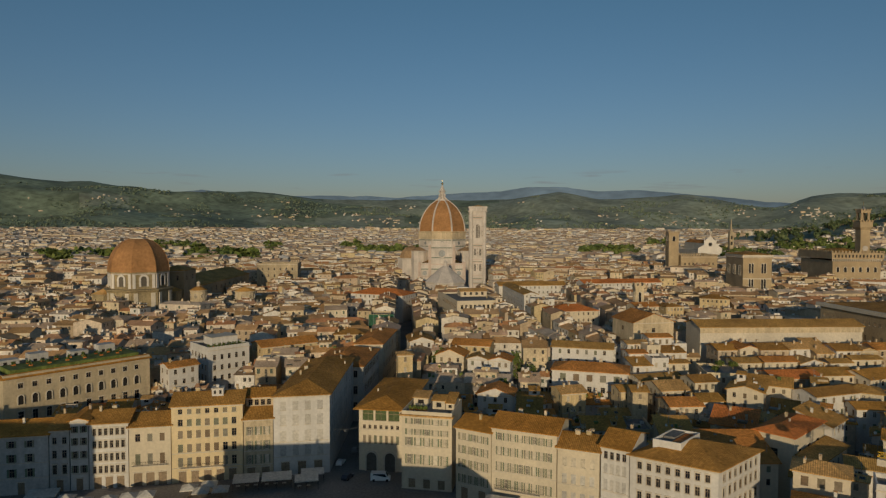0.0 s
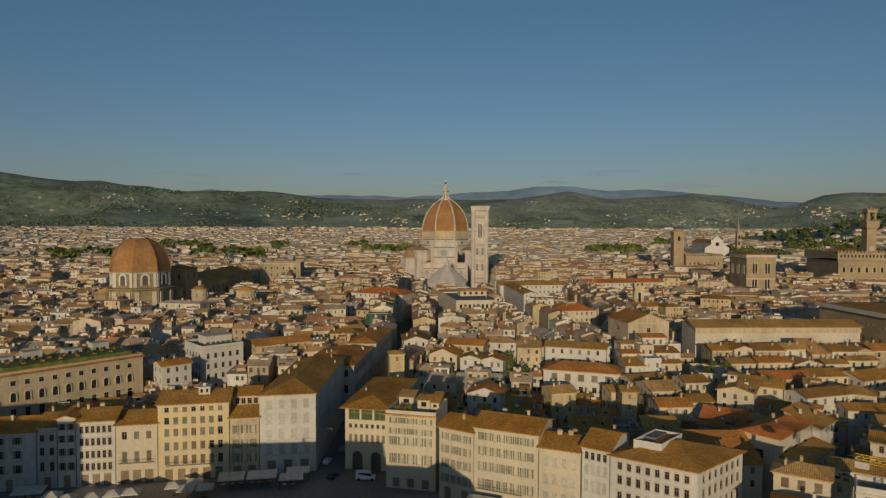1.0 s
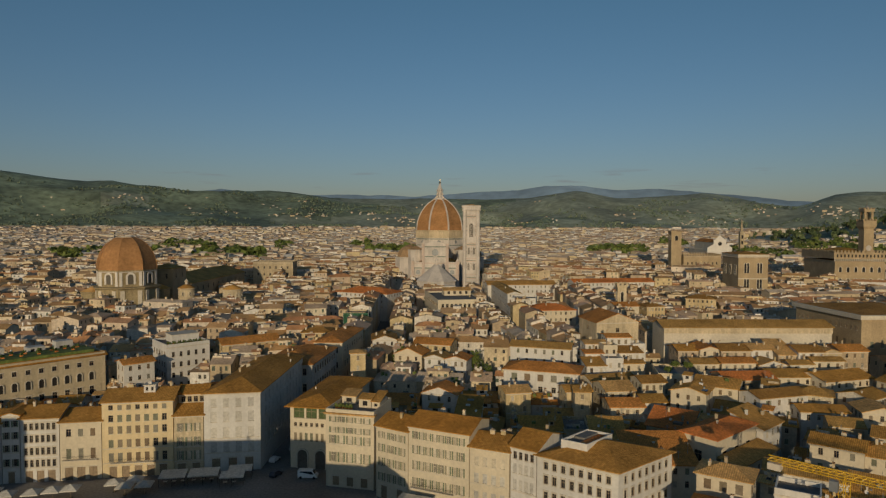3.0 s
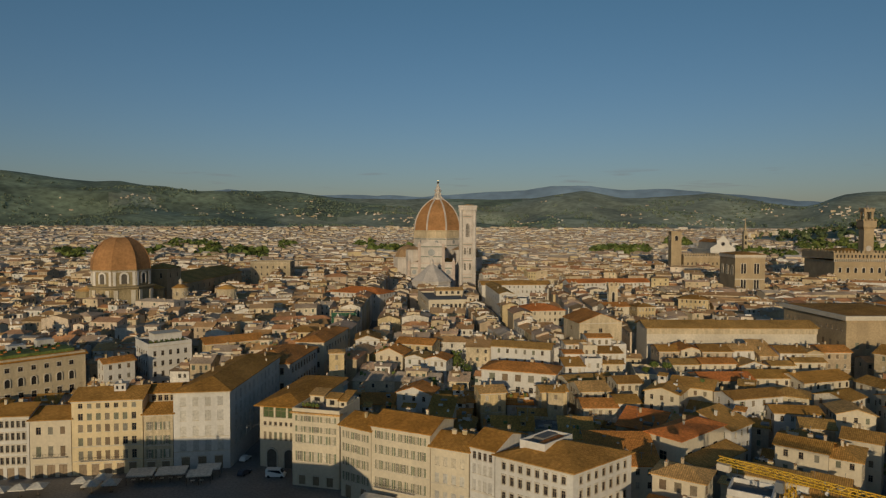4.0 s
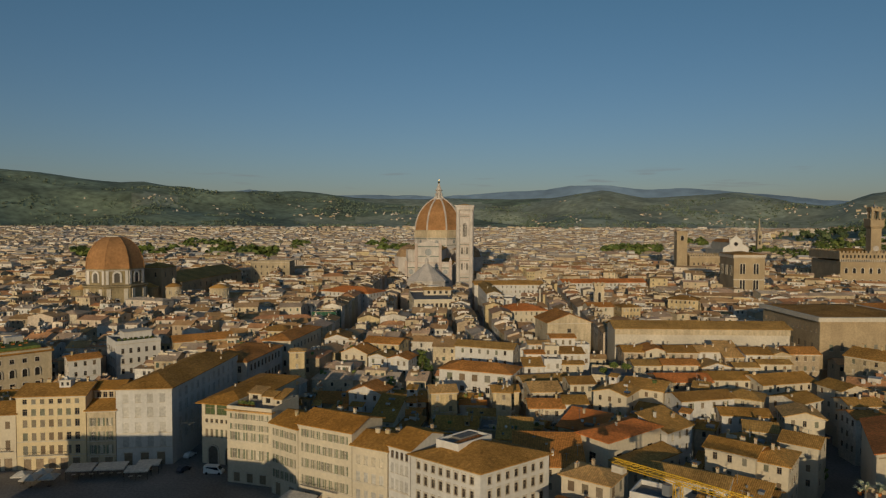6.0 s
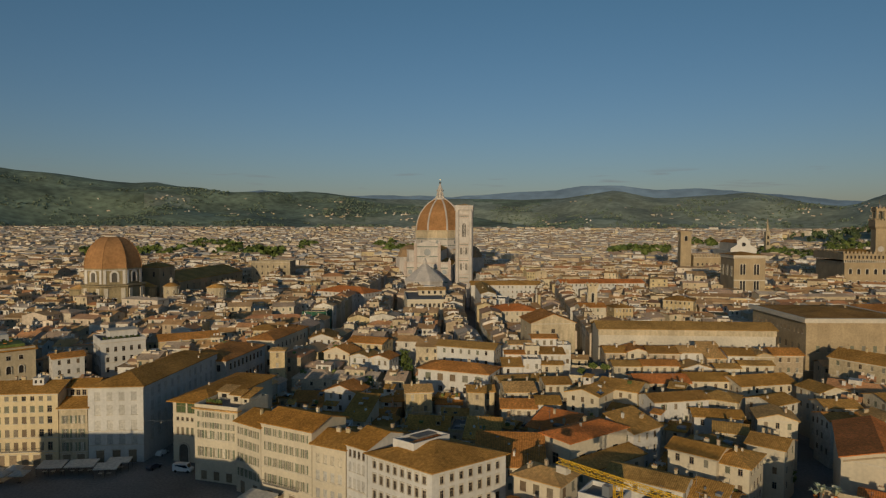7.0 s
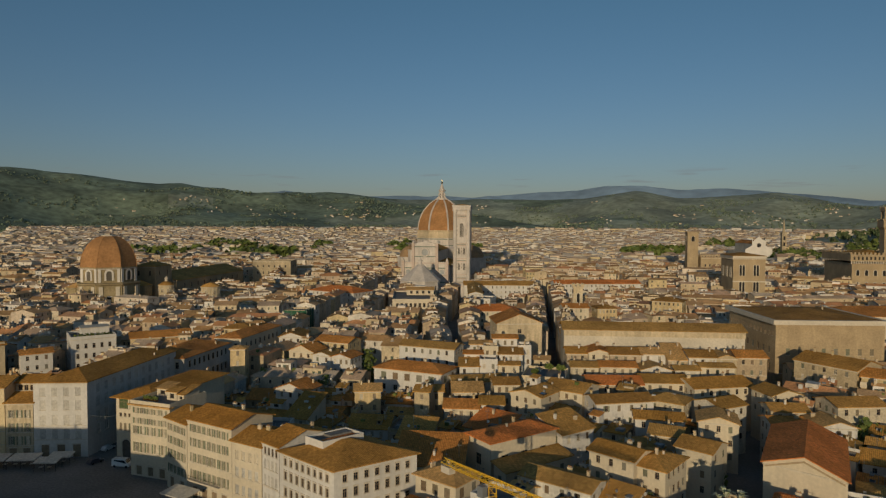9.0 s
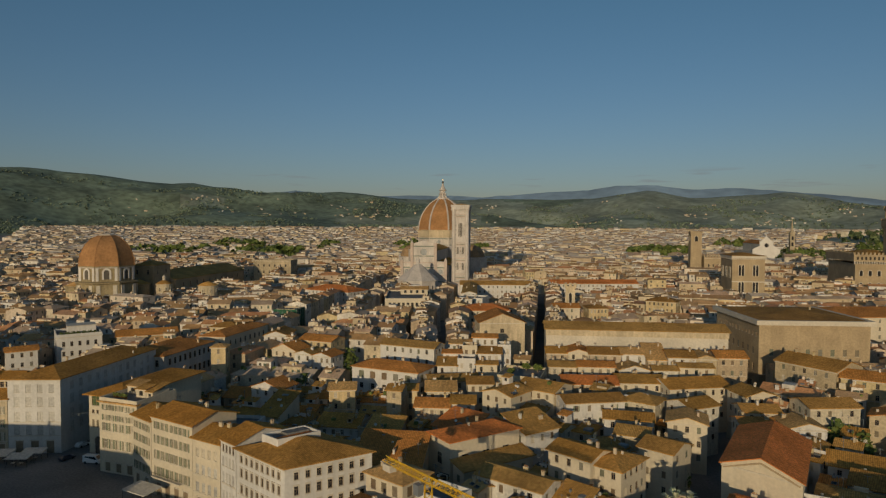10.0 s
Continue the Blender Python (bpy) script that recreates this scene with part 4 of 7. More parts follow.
def town_hall(x, y):
    """The battlemented town hall with its slim tower; x, y is its near left corner."""
    home = thing("town_hall", "battlemented brown stone town hall with a slim tall clock tower", "palace", pose(x, y, 0, 0, 0, -2))
    b = Build()
    b.box(0, 46, 0, 60, 0, 34, "stone")
    part("body", b, home)
    b = Build()
    b.box(-2, 48, -2, 62, 36, 42, "stone")
    for k in range(24):
        for fy in (-1.99, 61.0):
            b.box(-1.5 + 2 * k, -0.6 + 2 * k, fy, fy + 1.0, 33.6, 36, "pale_stone")
    merlons(b, -1.6, 47.6, -1.6, 61.6, 42, "stone")
    gallery = part("gallery", b, home, "projecting battlemented gallery")
    for k in range(14):
        b = Build()
        # dark slabs paint the shade of the gallery openings
        b.box(0.4 + 3.4 * k, 1.9 + 3.4 * k, -2.05, -1.9, 37.4, 40.2, "dark")
        part("gallery_window", b, gallery)
    part("roof", roof_mesh(42, 56, 41, "hip", 0.22, 0.0), home, at=pose(2, 2, 0))
    for z in (12, 23):
        for k in range(6):
            b = Build()
            arch_window(b, 5 + 7.2 * k, 0, z, 2.6, 5, "pale_stone", t=0.5)
            part("window", b, home)
    tx, ty = 30.0, 3.6
    b = Build()
    b.box(tx - 4.5, tx + 4.5, ty - 4.5, ty + 4.5, 34, 65, "stone")
    tower = part("tower", b, home, "slim square clock tower")
    b = Build()
    b.box(tx - 6, tx + 6, ty - 6, ty + 6, 67, 72.5, "stone")
    b.ring(4, [(6.36, 64.4), (8.48, 67)], "stone", radians(45), tx, ty, cap=False)
    merlons(b, tx - 5.7, tx + 5.7, ty - 5.7, ty + 5.7, 72.5, "stone", 2.8, 1.6)
    part("tower_gallery", b, tower)
    b = Build()
    for sx in (-1, 1):
        for sy in (-1, 1):
            b.ring(10, [(1.2, 72), (1.2, 81)], "stone", 0, tx + 3.2 * sx, ty + 3.2 * sy)
    b.box(tx - 4.6, tx + 4.6, ty - 4.6, ty + 4.6, 81, 83.6, "stone")
    merlons(b, tx - 4.3, tx + 4.3, ty - 4.3, ty + 4.3, 83.6, "stone", 2.4, 1.4)
    b.ring(4, [(3.2, 83.6), (0.15, 88)], "lead", radians(45), tx, ty)
    b.box(tx - 0.1, tx + 0.1, ty - 0.1, ty + 0.1, 87.5, 92, "bell")
    part("belfry", b, tower, "open belfry with a metal spire")
    b = Build()
    b.ring(20, [(2.6, 0), (2.6, 0.4)], "marble")
    part("clock_face", b, tower, "round pale clock face", pose(tx, ty - 4.5, 46.4, 90))
    PLACED.append((x + 23, y + 30, 25, 33, 0))


town_hall(382, 632)


def square_tower(x, y, w, z, name, label, extra=0.0, wall="stone"):
    home = thing(name, label, "tower", pose(x, y, 0))
    b = Build()
    b.box(-w / 2, w / 2, -w / 2, w / 2, 0, z, wall)
    part("shaft", b, home)
    b = Build()
    b.box(-w / 2 - 0.5, w / 2 + 0.5, -w / 2 - 0.5, w / 2 + 0.5, z, z + 1.2, wall)
    merlons(b, -w / 2, w / 2, -w / 2, w / 2, z + 1.2, wall, 2.2, 1.5)
    part("parapet", b, home)
    b = Build()
    arch_window(b, 0, -w / 2, z - 9, w * 0.3, 6, "pale_stone", t=0.4)
    part("window", b, home)
    b = Build()
    arch_window(b, 0, -w / 2, z - 9, w * 0.3, 6, "pale_stone", t=0.4)
    part("window", b, home, at=pose(0, 0, 0, 0, 0, -90))
    return home


square_tower(281, 792, 12, 58, "prison_tower", "dark square medieval stone tower with battlements")
home = palazzo((290, 786), (336, 790), 40, 30, [(20, 8, 1.6, 3, "open")], "stone", "flat", "battlemented brown stone palace beside a tower", "medieval_palace", chimneys=0, category="palace")
b = Build()
merlons(b, 0.2, 45.8, 0.2, 39.8, 30.9, "stone")
part("battlement", b, home)


def marble_church(x, y):
    home = thing("marble_church", "church with a gabled white marble front and a slim spire", "church", pose(x, y, 0))
    b = Build()
    b.box(-10, 10, 0, 90, 0, 38, "pale_stone")
    part("nave", b, home)
    part("nave_roof", roof_mesh(20, 90, 38, "gable_y", 0.5, 0.6), home, at=pose(-10, 0, 0))
    for s in (-1, 1):
        b = Build()
        b.box(min(10.1 * s, 21 * s), max(10.1 * s, 21 * s), 0.5, 90, 0, 25, "pale_stone")
        part("aisle", b, home)
    b = Build()
    b.box(-21, 21, -1.2, -0.02, 0, 29, "marble_white")
    b.box(-10.5, 10.5, -1.4, -0.03, 29.01, 40, "marble_white")
    b.face([(-11, -1.4, 40.01), (11, -1.4, 40.01), (0, -1.4, 50)], "marble_white")
    b.face([(11, -0.03, 40.01), (-11, -0.03, 40.01), (0, -0.03, 50)], "marble_white")
    for s in (-1, 1):
        b.face([(-21 * s, -1.2, 29.01), (-10.6 * s, -1.2, 29.01), (-10.6 * s, -1.2, 35)][::s], "marble_white")
        b.ring(4, [(1.2, 40), (0.1, 47)], "marble_white", 0.78, 10 * s, -0.8)
    b.ring(4, [(1.0, 49), (0.1, 55)], "marble_white", 0.78, 0, -0.8)
    disc_window(b, 3.2, -1.41, 35.5, hole="dark")
    part("facade", b, home, "gabled white marble front with a rose window")
    b = Build()
    b.box(43.5, 50.5, 20.5, 27.5, 0, 54, "stone_pale")
    for z in (34, 44):
        b.box(45.5, 48.5, 20.2, 20.49, z, z + 6, "dark")
    b.ring(4, [(5.4, 54), (5.4, 56), (2.6, 58), (1.8, 66), (0.2, 80)], "stone_pale", radians(45), 47, 24)
    part("bell_tower", b, home, "slim bell tower with a pointed spire")


marble_church(465, 1125)


def round_chapel(x, y, r, z, lantern=False):
    home = thing("round_chapel", "small round chapel drum with a conical tiled roof", "chapel", pose(x, y, 0))
    b = Build()
    b.ring(16, [(r, 0), (r, z), (r + 0.5, z + 0.2), (r + 0.5, z + 0.8)], "beige")
    part("drum", b, home)
    b = Build()
    b.ring(16, [(r + 0.4, z + 0.8), (r * 0.55, z + 2.6), (0.3, z + 3.6)], "tiles")
    part("roof", b, home)
    if lantern:
        b = Build()
        b.ring(8, [(1.1, z + 2.8), (1.1, z + 5.2), (1.5, z + 5.3), (1.5, z + 5.6), (0.1, z + 7.2)], "pale_stone")
        part("lantern", b, home, "small stone lantern with a pointed cap")
    for k in range(8):
        b = Build()
        arch_window(b, 0, -r * 0.985, z - 4.5, 1.3, 2.8, "pale_stone", t=0.3, proud=0.25)
        part("window", b, home, at=oct_face(k))
    PLACED.append((x, y, r, r, 0))


round_chapel(-140.7, 458, 7.0, 20)
round_chapel(-170, 448, 5.5, 21.5, True)
TOWN_TILES.append("tiles_warm")
# ---- the houses along the square ----
SIDES = (False, False, False)
palazzo((-136, 153.4), (-99.4, 160.9), 14, 15.0, [(0, 4, 1.6, 3.0, "door"), (4.4, 8, 1.2, 2.1, "open"), (8.2, 8, 1.2, 2.0, "open"), (11.9, 8, 1.2, 1.7, "open")], "grey_wall", "gable_x", "grey plastered town house in shade on the square", shutters=True, sides=SIDES, group="houses along the square")
palazzo((-99.2, 161.0), (-94.7, 161.9), 13, 16.0, [(0, 1, 1.6, 3.0, "door"), (4.5, 2, 1.0, 2.4, "framed"), (8.6, 2, 1.0, 2.0, "open"), (12.2, 2, 1.0, 1.7, "open")], "grey_wall", "gable_x", "narrow grey town house with arched balcony windows", sides=SIDES, chimneys=1, group="houses along the square")
palazzo((-94.5, 162.0), (-90.4, 162.8), 12, 18.0, [(0, 1, 1.6, 3.0, "door"), (4.5, 2, 0.9, 1.9, "open"), (8.3, 2, 0.9, 1.8, "open"), (11.7, 2, 0.9, 1.8, "open"), (14.9, 2, 0.9, 1.6, "open")], "white", "gable_y", "narrow white town house with green shutters", shutters=True, sides=SIDES, chimneys=1, group="houses along the square")
palazzo((-90.2, 162.9), (-81.1, 164.7), 12, 17.0, [(0, 3, 1.8, 3.0, "door"), (4.0, 6, 0.8, 1.9, "leaves"), (7.2, 6, 0.8, 1.9, "leaves"), (10.5, 6, 0.8, 1.9, "leaves"), (13.8, 6, 0.8, 1.8, "leaves")], "white", "gable_x", "white town house with close rows of narrow windows", sides=SIDES, group="houses along the square")
CREAM_HOUSE = palazzo((-80.9, 164.7), (-71.0, 166.8), 13, 15.6, [(0, 3, 2.0, 3.4, "door"), (5.6, 3, 1.2, 2.8, "shut"), (11.6, 3, 1.2, 2.0, "closed")], "cream", "gable_x", "cream town house with a balcony over arched doors", sides=SIDES, group="houses along the square")
YELLOW_HOUSE = palazzo((-70.8, 166.8), (-53.3, 170.4), 13, 20.4, [(0, 5, 1.9, 3.0, "door"), (4.2, 7, 1.2, 2.4, "closed"), (8.1, 7, 1.2, 2.1, "closed"), (11.8, 7, 1.2, 2.0, "closed"), (15.0, 7, 1.2, 1.8, "closed"), (18.2, 7, 1.1, 1.3, "closed")], "yellow", "gable_x", "tall yellow town house with five rows of dark windows", sides=SIDES, chimneys=3, group="houses along the square")
palazzo((-53.1, 170.5), (-45.7, 172.0), 5, 16.0, [(0, 2, 2.0, 2.8, "door"), (3.8, 3, 0.95, 2.4, "curtain"), (7.6, 3, 0.95, 2.4, "curtain"), (11.6, 3, 0.95, 2.2, "curtain")], "beige", "shed", "narrow beige town house with grey shutters", sides=SIDES, shutters=True, chimneys=0, slope=0.35, group="houses along the square")
palazzo((-54.0, 175.5), (-46.7, 177.0), 9, 20.6, [(18.2, 4, 1.1, 1.6, "open")], "beige", "gable_x", "set-back attic floor of a beige town house", "attic_house", sides=SIDES, chimneys=1, group="houses along the square")
palazzo((-45.5, 172.0), (-30.9, 175.0), 46, 21.8, [(0, 3, 2.2, 3.6, "door"), (5.4, 4, 1.6, 2.8, "pale"), (9.4, 4, 1.6, 2.8, "pale"), (13.7, 4, 1.6, 2.8, "pale"), (17.8, 4, 1.5, 2.4, "pale")], "white", "hip", "broad white palazzo with pale closed shutters and hipped roof", sides=(True, False, False), slope=0.32, chimneys=5, side_n=11, group="houses along the square", skew=0.204)
palazzo((-45.6, 221.0), (-27.4, 221.3), 31, 19.2, [(4, 5, 1.4, 2.6, "open"), (9.4, 5, 1.4, 2.8, "framed"), (15.2, 5, 1.3, 2.4, "framed")], "grey_wall", "hip", "broad street house with tall windows and a rusty red hipped roof", side_n=9, sides=(True, False, False), slope=0.3, tiles="tiles_rust", skew=0.09, chimneys=4, group="houses along the street")
palazzo((-36.0, 260.6), (-24.4, 260.8), 36, 19.6, [(4, 3, 1.2, 2.2, "shut"), (9.0, 3, 1.2, 2.4, "framed"), (15.0, 3, 1.2, 2.2, "framed")], "cream", "hip", "long street house with closed shutters and a hipped red-brown roof", side_n=8, sides=(True, False, False), slope=0.3, tiles="tiles_rust", skew=0.10, chimneys=3, group="houses along the street")
# the house with the glazed loggia, and the curve of houses to the corner block
LOGGIA_CORNER = palazzo((-23.1, 176.8), (-10.8, 175.0), 34, 17.6, [(7.6, 7, 0.8, 2.3, "shut"), (11.7, 7, 0.8, 1.1, "open"), (14.0, 3, 3.1, 2.9, "loggia")], "cream", "hip", "yellow corner house with a glazed loggia under deep eaves", sides=(False, False, True), slope=0.28, over=1.3, group="houses along the square", side_n=7)
for k in (3.6, 8.8):
    b = Build()
    arch_window(b, k, 0, 0.02, 2.9, 5.2, "pale_stone", "dusk", t=0.35)
    part("arched_portal", b, LOGGIA_CORNER, "arched portal with its shade painted as a dark sheet")
HOTEL = palazzo((-10.5, 164.5), (2.4, 161.8), 14, 19.4, [(0.4, 3, 1.8, 2.4, "door"), (6.6, 5, 1.1, 2.5, "curtain"), (11.4, 5, 1.1, 2.1, "curtain"), (14.2, 5, 1.1, 1.5, "curtain"), (17.0, 5, 1.1, 1.4, "curtain")], "cream", "flat", "tall cream hotel with roof terrace and string courses", sides=(False, False, True), shutters=True, group="houses along the square", chimneys=0, side_n=2)
for x0, x1, y0, y1, top in ((6.8, 10.2, 6, 9.0, 21.7), (1.0, 5.0, 8.5, 12.5, 21.5), (10.4, 12.6, 6, 12, 21.2)):
    b = Build()
    wall_face(b, "cream", (x0, y0), (1, 0), (0, -1), x1 - x0, 19.4, top, [((x1 - x0) * 0.3, (x1 - x0) * 0.7, 19.9, top - 0.5)])
    b.box(x0, x1, y0 + 0.3, y1, 19.4, top, "cream")
    room = part("roof_room", b, HOTEL, "cream roof room on the hotel terrace")
    part("room_roof", roof_mesh(x1 - x0, y1 - y0, top, "shed", 0.2, 0.35, "tiles", 0.15), room, at=pose(x0, y0, 0))
b = Build()
b.box(-0.5, 13.6, -0.6, 1.2, 19.0, 19.38, "tiles")
part("eave_strip", b, HOTEL, "tiled eaves along the top of the hotel")
palazzo((3.4, 158.6), (11.7, 153.7), 12, 18.0, [(0, 2, 1.8, 3.2, "door"), (4.4, 5, 0.78, 2.0, "curtain"), (8.2, 5, 0.78, 2.0, "curtain"), (11.7, 5, 0.78, 1.9, "curtain"), (15.0, 5, 0.78, 1.7, "curtain")], "cream", "gable_x", "cream town house with brown shutters on the curve", shutters=True, sides=SIDES, group="houses along the square")
PALE_HOUSE = palazzo((11.9, 153.6), (26.4, 147.4), 13, 19.6, [(0, 4, 1.8, 3.2, "door"), (5.0, 8, 0.82, 2.2, "curtain"), (9.2, 8, 0.82, 2.1, "curtain"), (13.0, 8, 0.82, 2.0, "curtain"), (16.6, 8, 0.82, 1.8, "curtain")], "cream", "gable_x", "long pale yellow town house with rows of green shutters", shutters=True, sides=SIDES, group="houses along the square")
palazzo((26.6, 147.2), (35.4, 143.6), 12, 17.0, [(0, 2, 1.8, 3.2, "door"), (4.6, 4, 1.1, 2.2, "pale"), (8.8, 4, 1.1, 2.2, "pale"), (12.8, 4, 1.1, 2.1, "curtain")], "cream", "gable_x", "cream town house with a lower tiled roof", sides=SIDES, group="houses along the square", chimneys=3)
palazzo((35.7, 143.4), (41.0, 140.0), 14, 18.6, [(0, 2, 1.4, 3.0, "door"), (4.6, 4, 0.85, 2.4, "pale"), (8.8, 4, 0.85, 2.4, "pale"), (12.6, 4, 0.85, 2.2, "pale"), (15.8, 4, 0.85, 1.7, "open")], "white", "gable_x", "narrow white town house with grey closed shutters", sides=SIDES, group="houses along the square", chimneys=1)
corner = palazzo((41.2, 139.9), (56.5, 130.2), 18.5, 17.9, [(0, 5, 1.8, 3.2, "door"), (4.4, 8, 0.95, 1.9, "framed"), (8.2, 8, 0.95, 1.9, "framed"), (11.8, 8, 0.95, 1.9, "framed"), (15.0, 8, 0.95, 1.6, "framed")], "white", "hip", "white corner palazzo with hipped roof and a sunken roof terrace", sides=(True, False, False), slope=0.3, group="houses along the square", chimneys=0, side_n=7, skew=0.307)
b = Build()
for x0, x1, y0, y1 in ((3.0, 9.0, 4.0, 4.25), (3.0, 9.0, 13.75, 14), (3.0, 3.25, 4.25, 13.75), (8.75, 9.0, 4.25, 13.75)):
    b.box(x0, x1, y0, y1, 18.4, 20.9, "white")
b.box(3.25, 8.75, 4.25, 13.75, 20.2, 20.3, "paving")
b.box(6.4, 8.2, 5.0, 13.0, 20.3, 20.5, "tiles_red")
b.box(3.6, 6.0, 8.0, 13.2, 20.3, 20.75, "paving")
b.v = [(x + 0.2 * y, y, z) for x, y, z in b.v]
part("roof_terrace", b, corner, "white walled terrace set into the roof")


# ---- on the square: restaurant canopies, parasols, vehicles ----
def parasol(x, y, size=4.0, turn=0.0):
    home = thing("parasol", "large square pale canvas parasol on a pole outside a restaurant", "parasol", pose(x, y, 0, 0, 0, turn), "parasols on the square")
    b = Build()
    h = size / 2
    rim = [(-h, -h, 2.5), (h, -h, 2.5), (h, h, 2.5), (-h, h, 2.5)]
    for k in range(4):
        p, q = rim[k], rim[(k + 1) % 4]
        b.face([p, q, (0, 0, 3.5)], "canvas")
        b.face([(p[0], p[1], 2.25), (q[0], q[1], 2.25), q, p], "canvas")
    part("canopy", b, home)
    b = Build()
    b.ring(8, [(0.05, 0.1), (0.05, 3.45)], "frame")
    part("pole", b, home)
    b = Build()
    b.box(-0.4, 0.4, -0.4, 0.4, 0, 0.12, "iron")
    part("base", b, home)
    for k in range(4):
        b = Build()
        b.face([(0, -0.02, 2.9), (0, 0.02, 2.9), (h * 0.98, h * 0.98 + 0.02, 2.46), (h * 0.98, h * 0.98 - 0.02, 2.46)], "frame")
        part("rib", b, home, at=pose(0, 0, 0, 0, 0, 90 * k))
    return home


def restaurant_canopy(x, y, w, d, turn, high=3.0):
    home = thing("restaurant_canopy", "pale canvas canopy on posts over restaurant tables", "canopy", pose(x, y, 0, 0, 0, turn), "canopies on the square")
    b = Build()
    b.face([(0, 0, high - 0.5), (w, 0, high - 0.5), (w, d, high), (0, d, high)], "canvas")
    b.face([(0, 0, high - 0.75), (w, 0, high - 0.75), (w, 0, high - 0.5), (0, 0, high - 0.5)], "canvas")
    for px, s in ((0, -1), (w, 1)):
        b.face([(px, 0, high - 0.75), (px, d, high - 0.25), (px, d, high), (px, 0, high - 0.5)][::s], "canvas")
    part("roof", b, home)
    for px in (0.1, w / 2, w - 0.1):
        for py in (0.1, d - 0.1):
            b = Build()
            b.ring(8, [(0.05, 0), (0.05, high - 0.55)], "iron", cx=px, cy=py)
            part("post", b, home)
    k = 0
    while 1.2 + 2.2 * k < w - 0.8:
        b = Build()
        cx = 1.2 + 2.2 * k
        b.box(cx - 0.5, cx + 0.5, d / 2 - 0.4, d / 2 + 0.4, 0.7, 0.75, "canvas")
        b.box(cx - 0.05, cx + 0.05, d / 2 - 0.05, d / 2 + 0.05, 0, 0.7, "iron")
        part("table", b, home)
        k += 1
    return home


def vehicle(x, y, turn, kind="car", paint="white_paint"):
    """A small car or a van, front towards +x."""
    length, width, high = (5.2, 2.0, 2.3) if kind == "van" else (4.0, 1.7, 1.45)
    words = {"white_paint": "white", "grey_paint": "grey", "dark_paint": "dark blue"}[paint]
    home = thing(kind, words + (" delivery van parked on the square" if kind == "van" else " small car parked on the paving"), kind, pose(x, y, 0, 0, 0, turn), "parked vehicles")
    l, w = length / 2, width / 2
    if kind == "van":
        outline = [(-l, 0.35), (l, 0.35), (l, 0.95), (l - 0.5, 1.2), (l - 1.25, high - 0.1), (l - 1.6, high), (-l + 0.1, high), (-l, high - 0.15)]
    else:
        outline = [(-l, 0.3), (l, 0.3), (l, 0.7), (l - 0.9, 0.9), (l - 1.55, high - 0.05), (l - 1.9, high), (-l + 0.7, high), (-l + 0.15, 0.95), (-l, 0.8)]
    b = Build()
    inner = [(px, pz) for px, pz in outline]
    left = [(px, -w + (0.12 if pz > 1.0 else 0.0), pz) for px, pz in inner]
    right = [(px, w - (0.12 if pz > 1.0 else 0.0), pz) for px, pz in inner]
    b.face(left, paint)
    b.face(right[::-1], paint)
    for k in range(len(inner)):
        j = (k + 1) % len(inner)
        b.face([left[j], left[k], right[k], right[j]], paint)
    body = part("body", b, home)
    b = Build()
    z0, z1 = (1.25, high - 0.25) if kind == "van" else (0.92, high - 0.12)
    for s in (-1, 1):
        yy = (w - 0.09) * s
        b.face([(l - 1.5 if kind == "van" else l - 1.75, yy, z1), (l - 0.75 if kind == "van" else l - 1.15, yy, z0), (-l + 0.5, yy, z0), (-l + 0.75, yy, z1)][::s], "blue_glass")
    part("side_glass", b, body)
    b = Build()
    (x0, q0), (x1, q1) = (outline[3], outline[4])
    b.face([(x0 + 0.02 - 0.1, -w + 0.2, q0 + 0.13), (x0 + 0.02 - 0.1, w - 0.2, q0 + 0.13), (x1 + 0.05, w - 0.22, q1 - 0.04), (x1 + 0.05, -w + 0.22, q1 - 0.04)], "blue_glass")
    part("windscreen", b, body)
    r = 0.36 if kind == "van" else 0.3
    for px in (-l + 0.85, l - 0.8):
        for s in (-1, 1):
            b = Build()
            b.ring(14, [(r * 0.6, -0.11), (r, -0.09), (r, 0.09), (r * 0.6, 0.11)], "rubber")
            wheel = part("wheel", b, home, at=pose(px, (w - 0.08) * s, r, 90))
            b = Build()
            b.ring(10, [(r * 0.58, -0.115), (r * 0.2, -0.13)], "lead")
            part("hub", b, wheel)
    for s in (-1, 1):
        b = Build()
        b.box(l - 0.04, l + 0.02, s * (w - 0.3) - 0.14, s * (w - 0.3) + 0.14, 0.62, 0.78, "marble")
        part("headlight", b, home)
    return home


for x, y in ((-90, 152), (-85.2, 150.5), (-79.6, 151.6), (-75.6, 153.2), (-71.8, 154.4), (-63, 158.4), (-59.4, 156.6), (-58.8, 160.6), (-54.9, 157.6)):
    parasol(x, y, 3.9, 12)
restaurant_canopy(-100, 151.5, 7, 4, 12)
restaurant_canopy(-53.2, 161.2, 6.5, 4.5, 12)
restaurant_canopy(-46.2, 162.6, 7.5, 4.5, 12)
restaurant_canopy(-37.6, 162.0, 6.0, 3.5, 12)
restaurant_canopy(-37.0, 166.6, 6.0, 3.2, 12)
restaurant_canopy(9, 146, 8, 5, -20, 4.4)
vehicle(-16.4, 169.4, 0, "van")
vehicle(-28.8, 181, 80, "car")
vehicle(-26.2, 191, 92, "car", "grey_paint")
vehicle(-25.4, 170.5, 70, "car", "dark_paint")


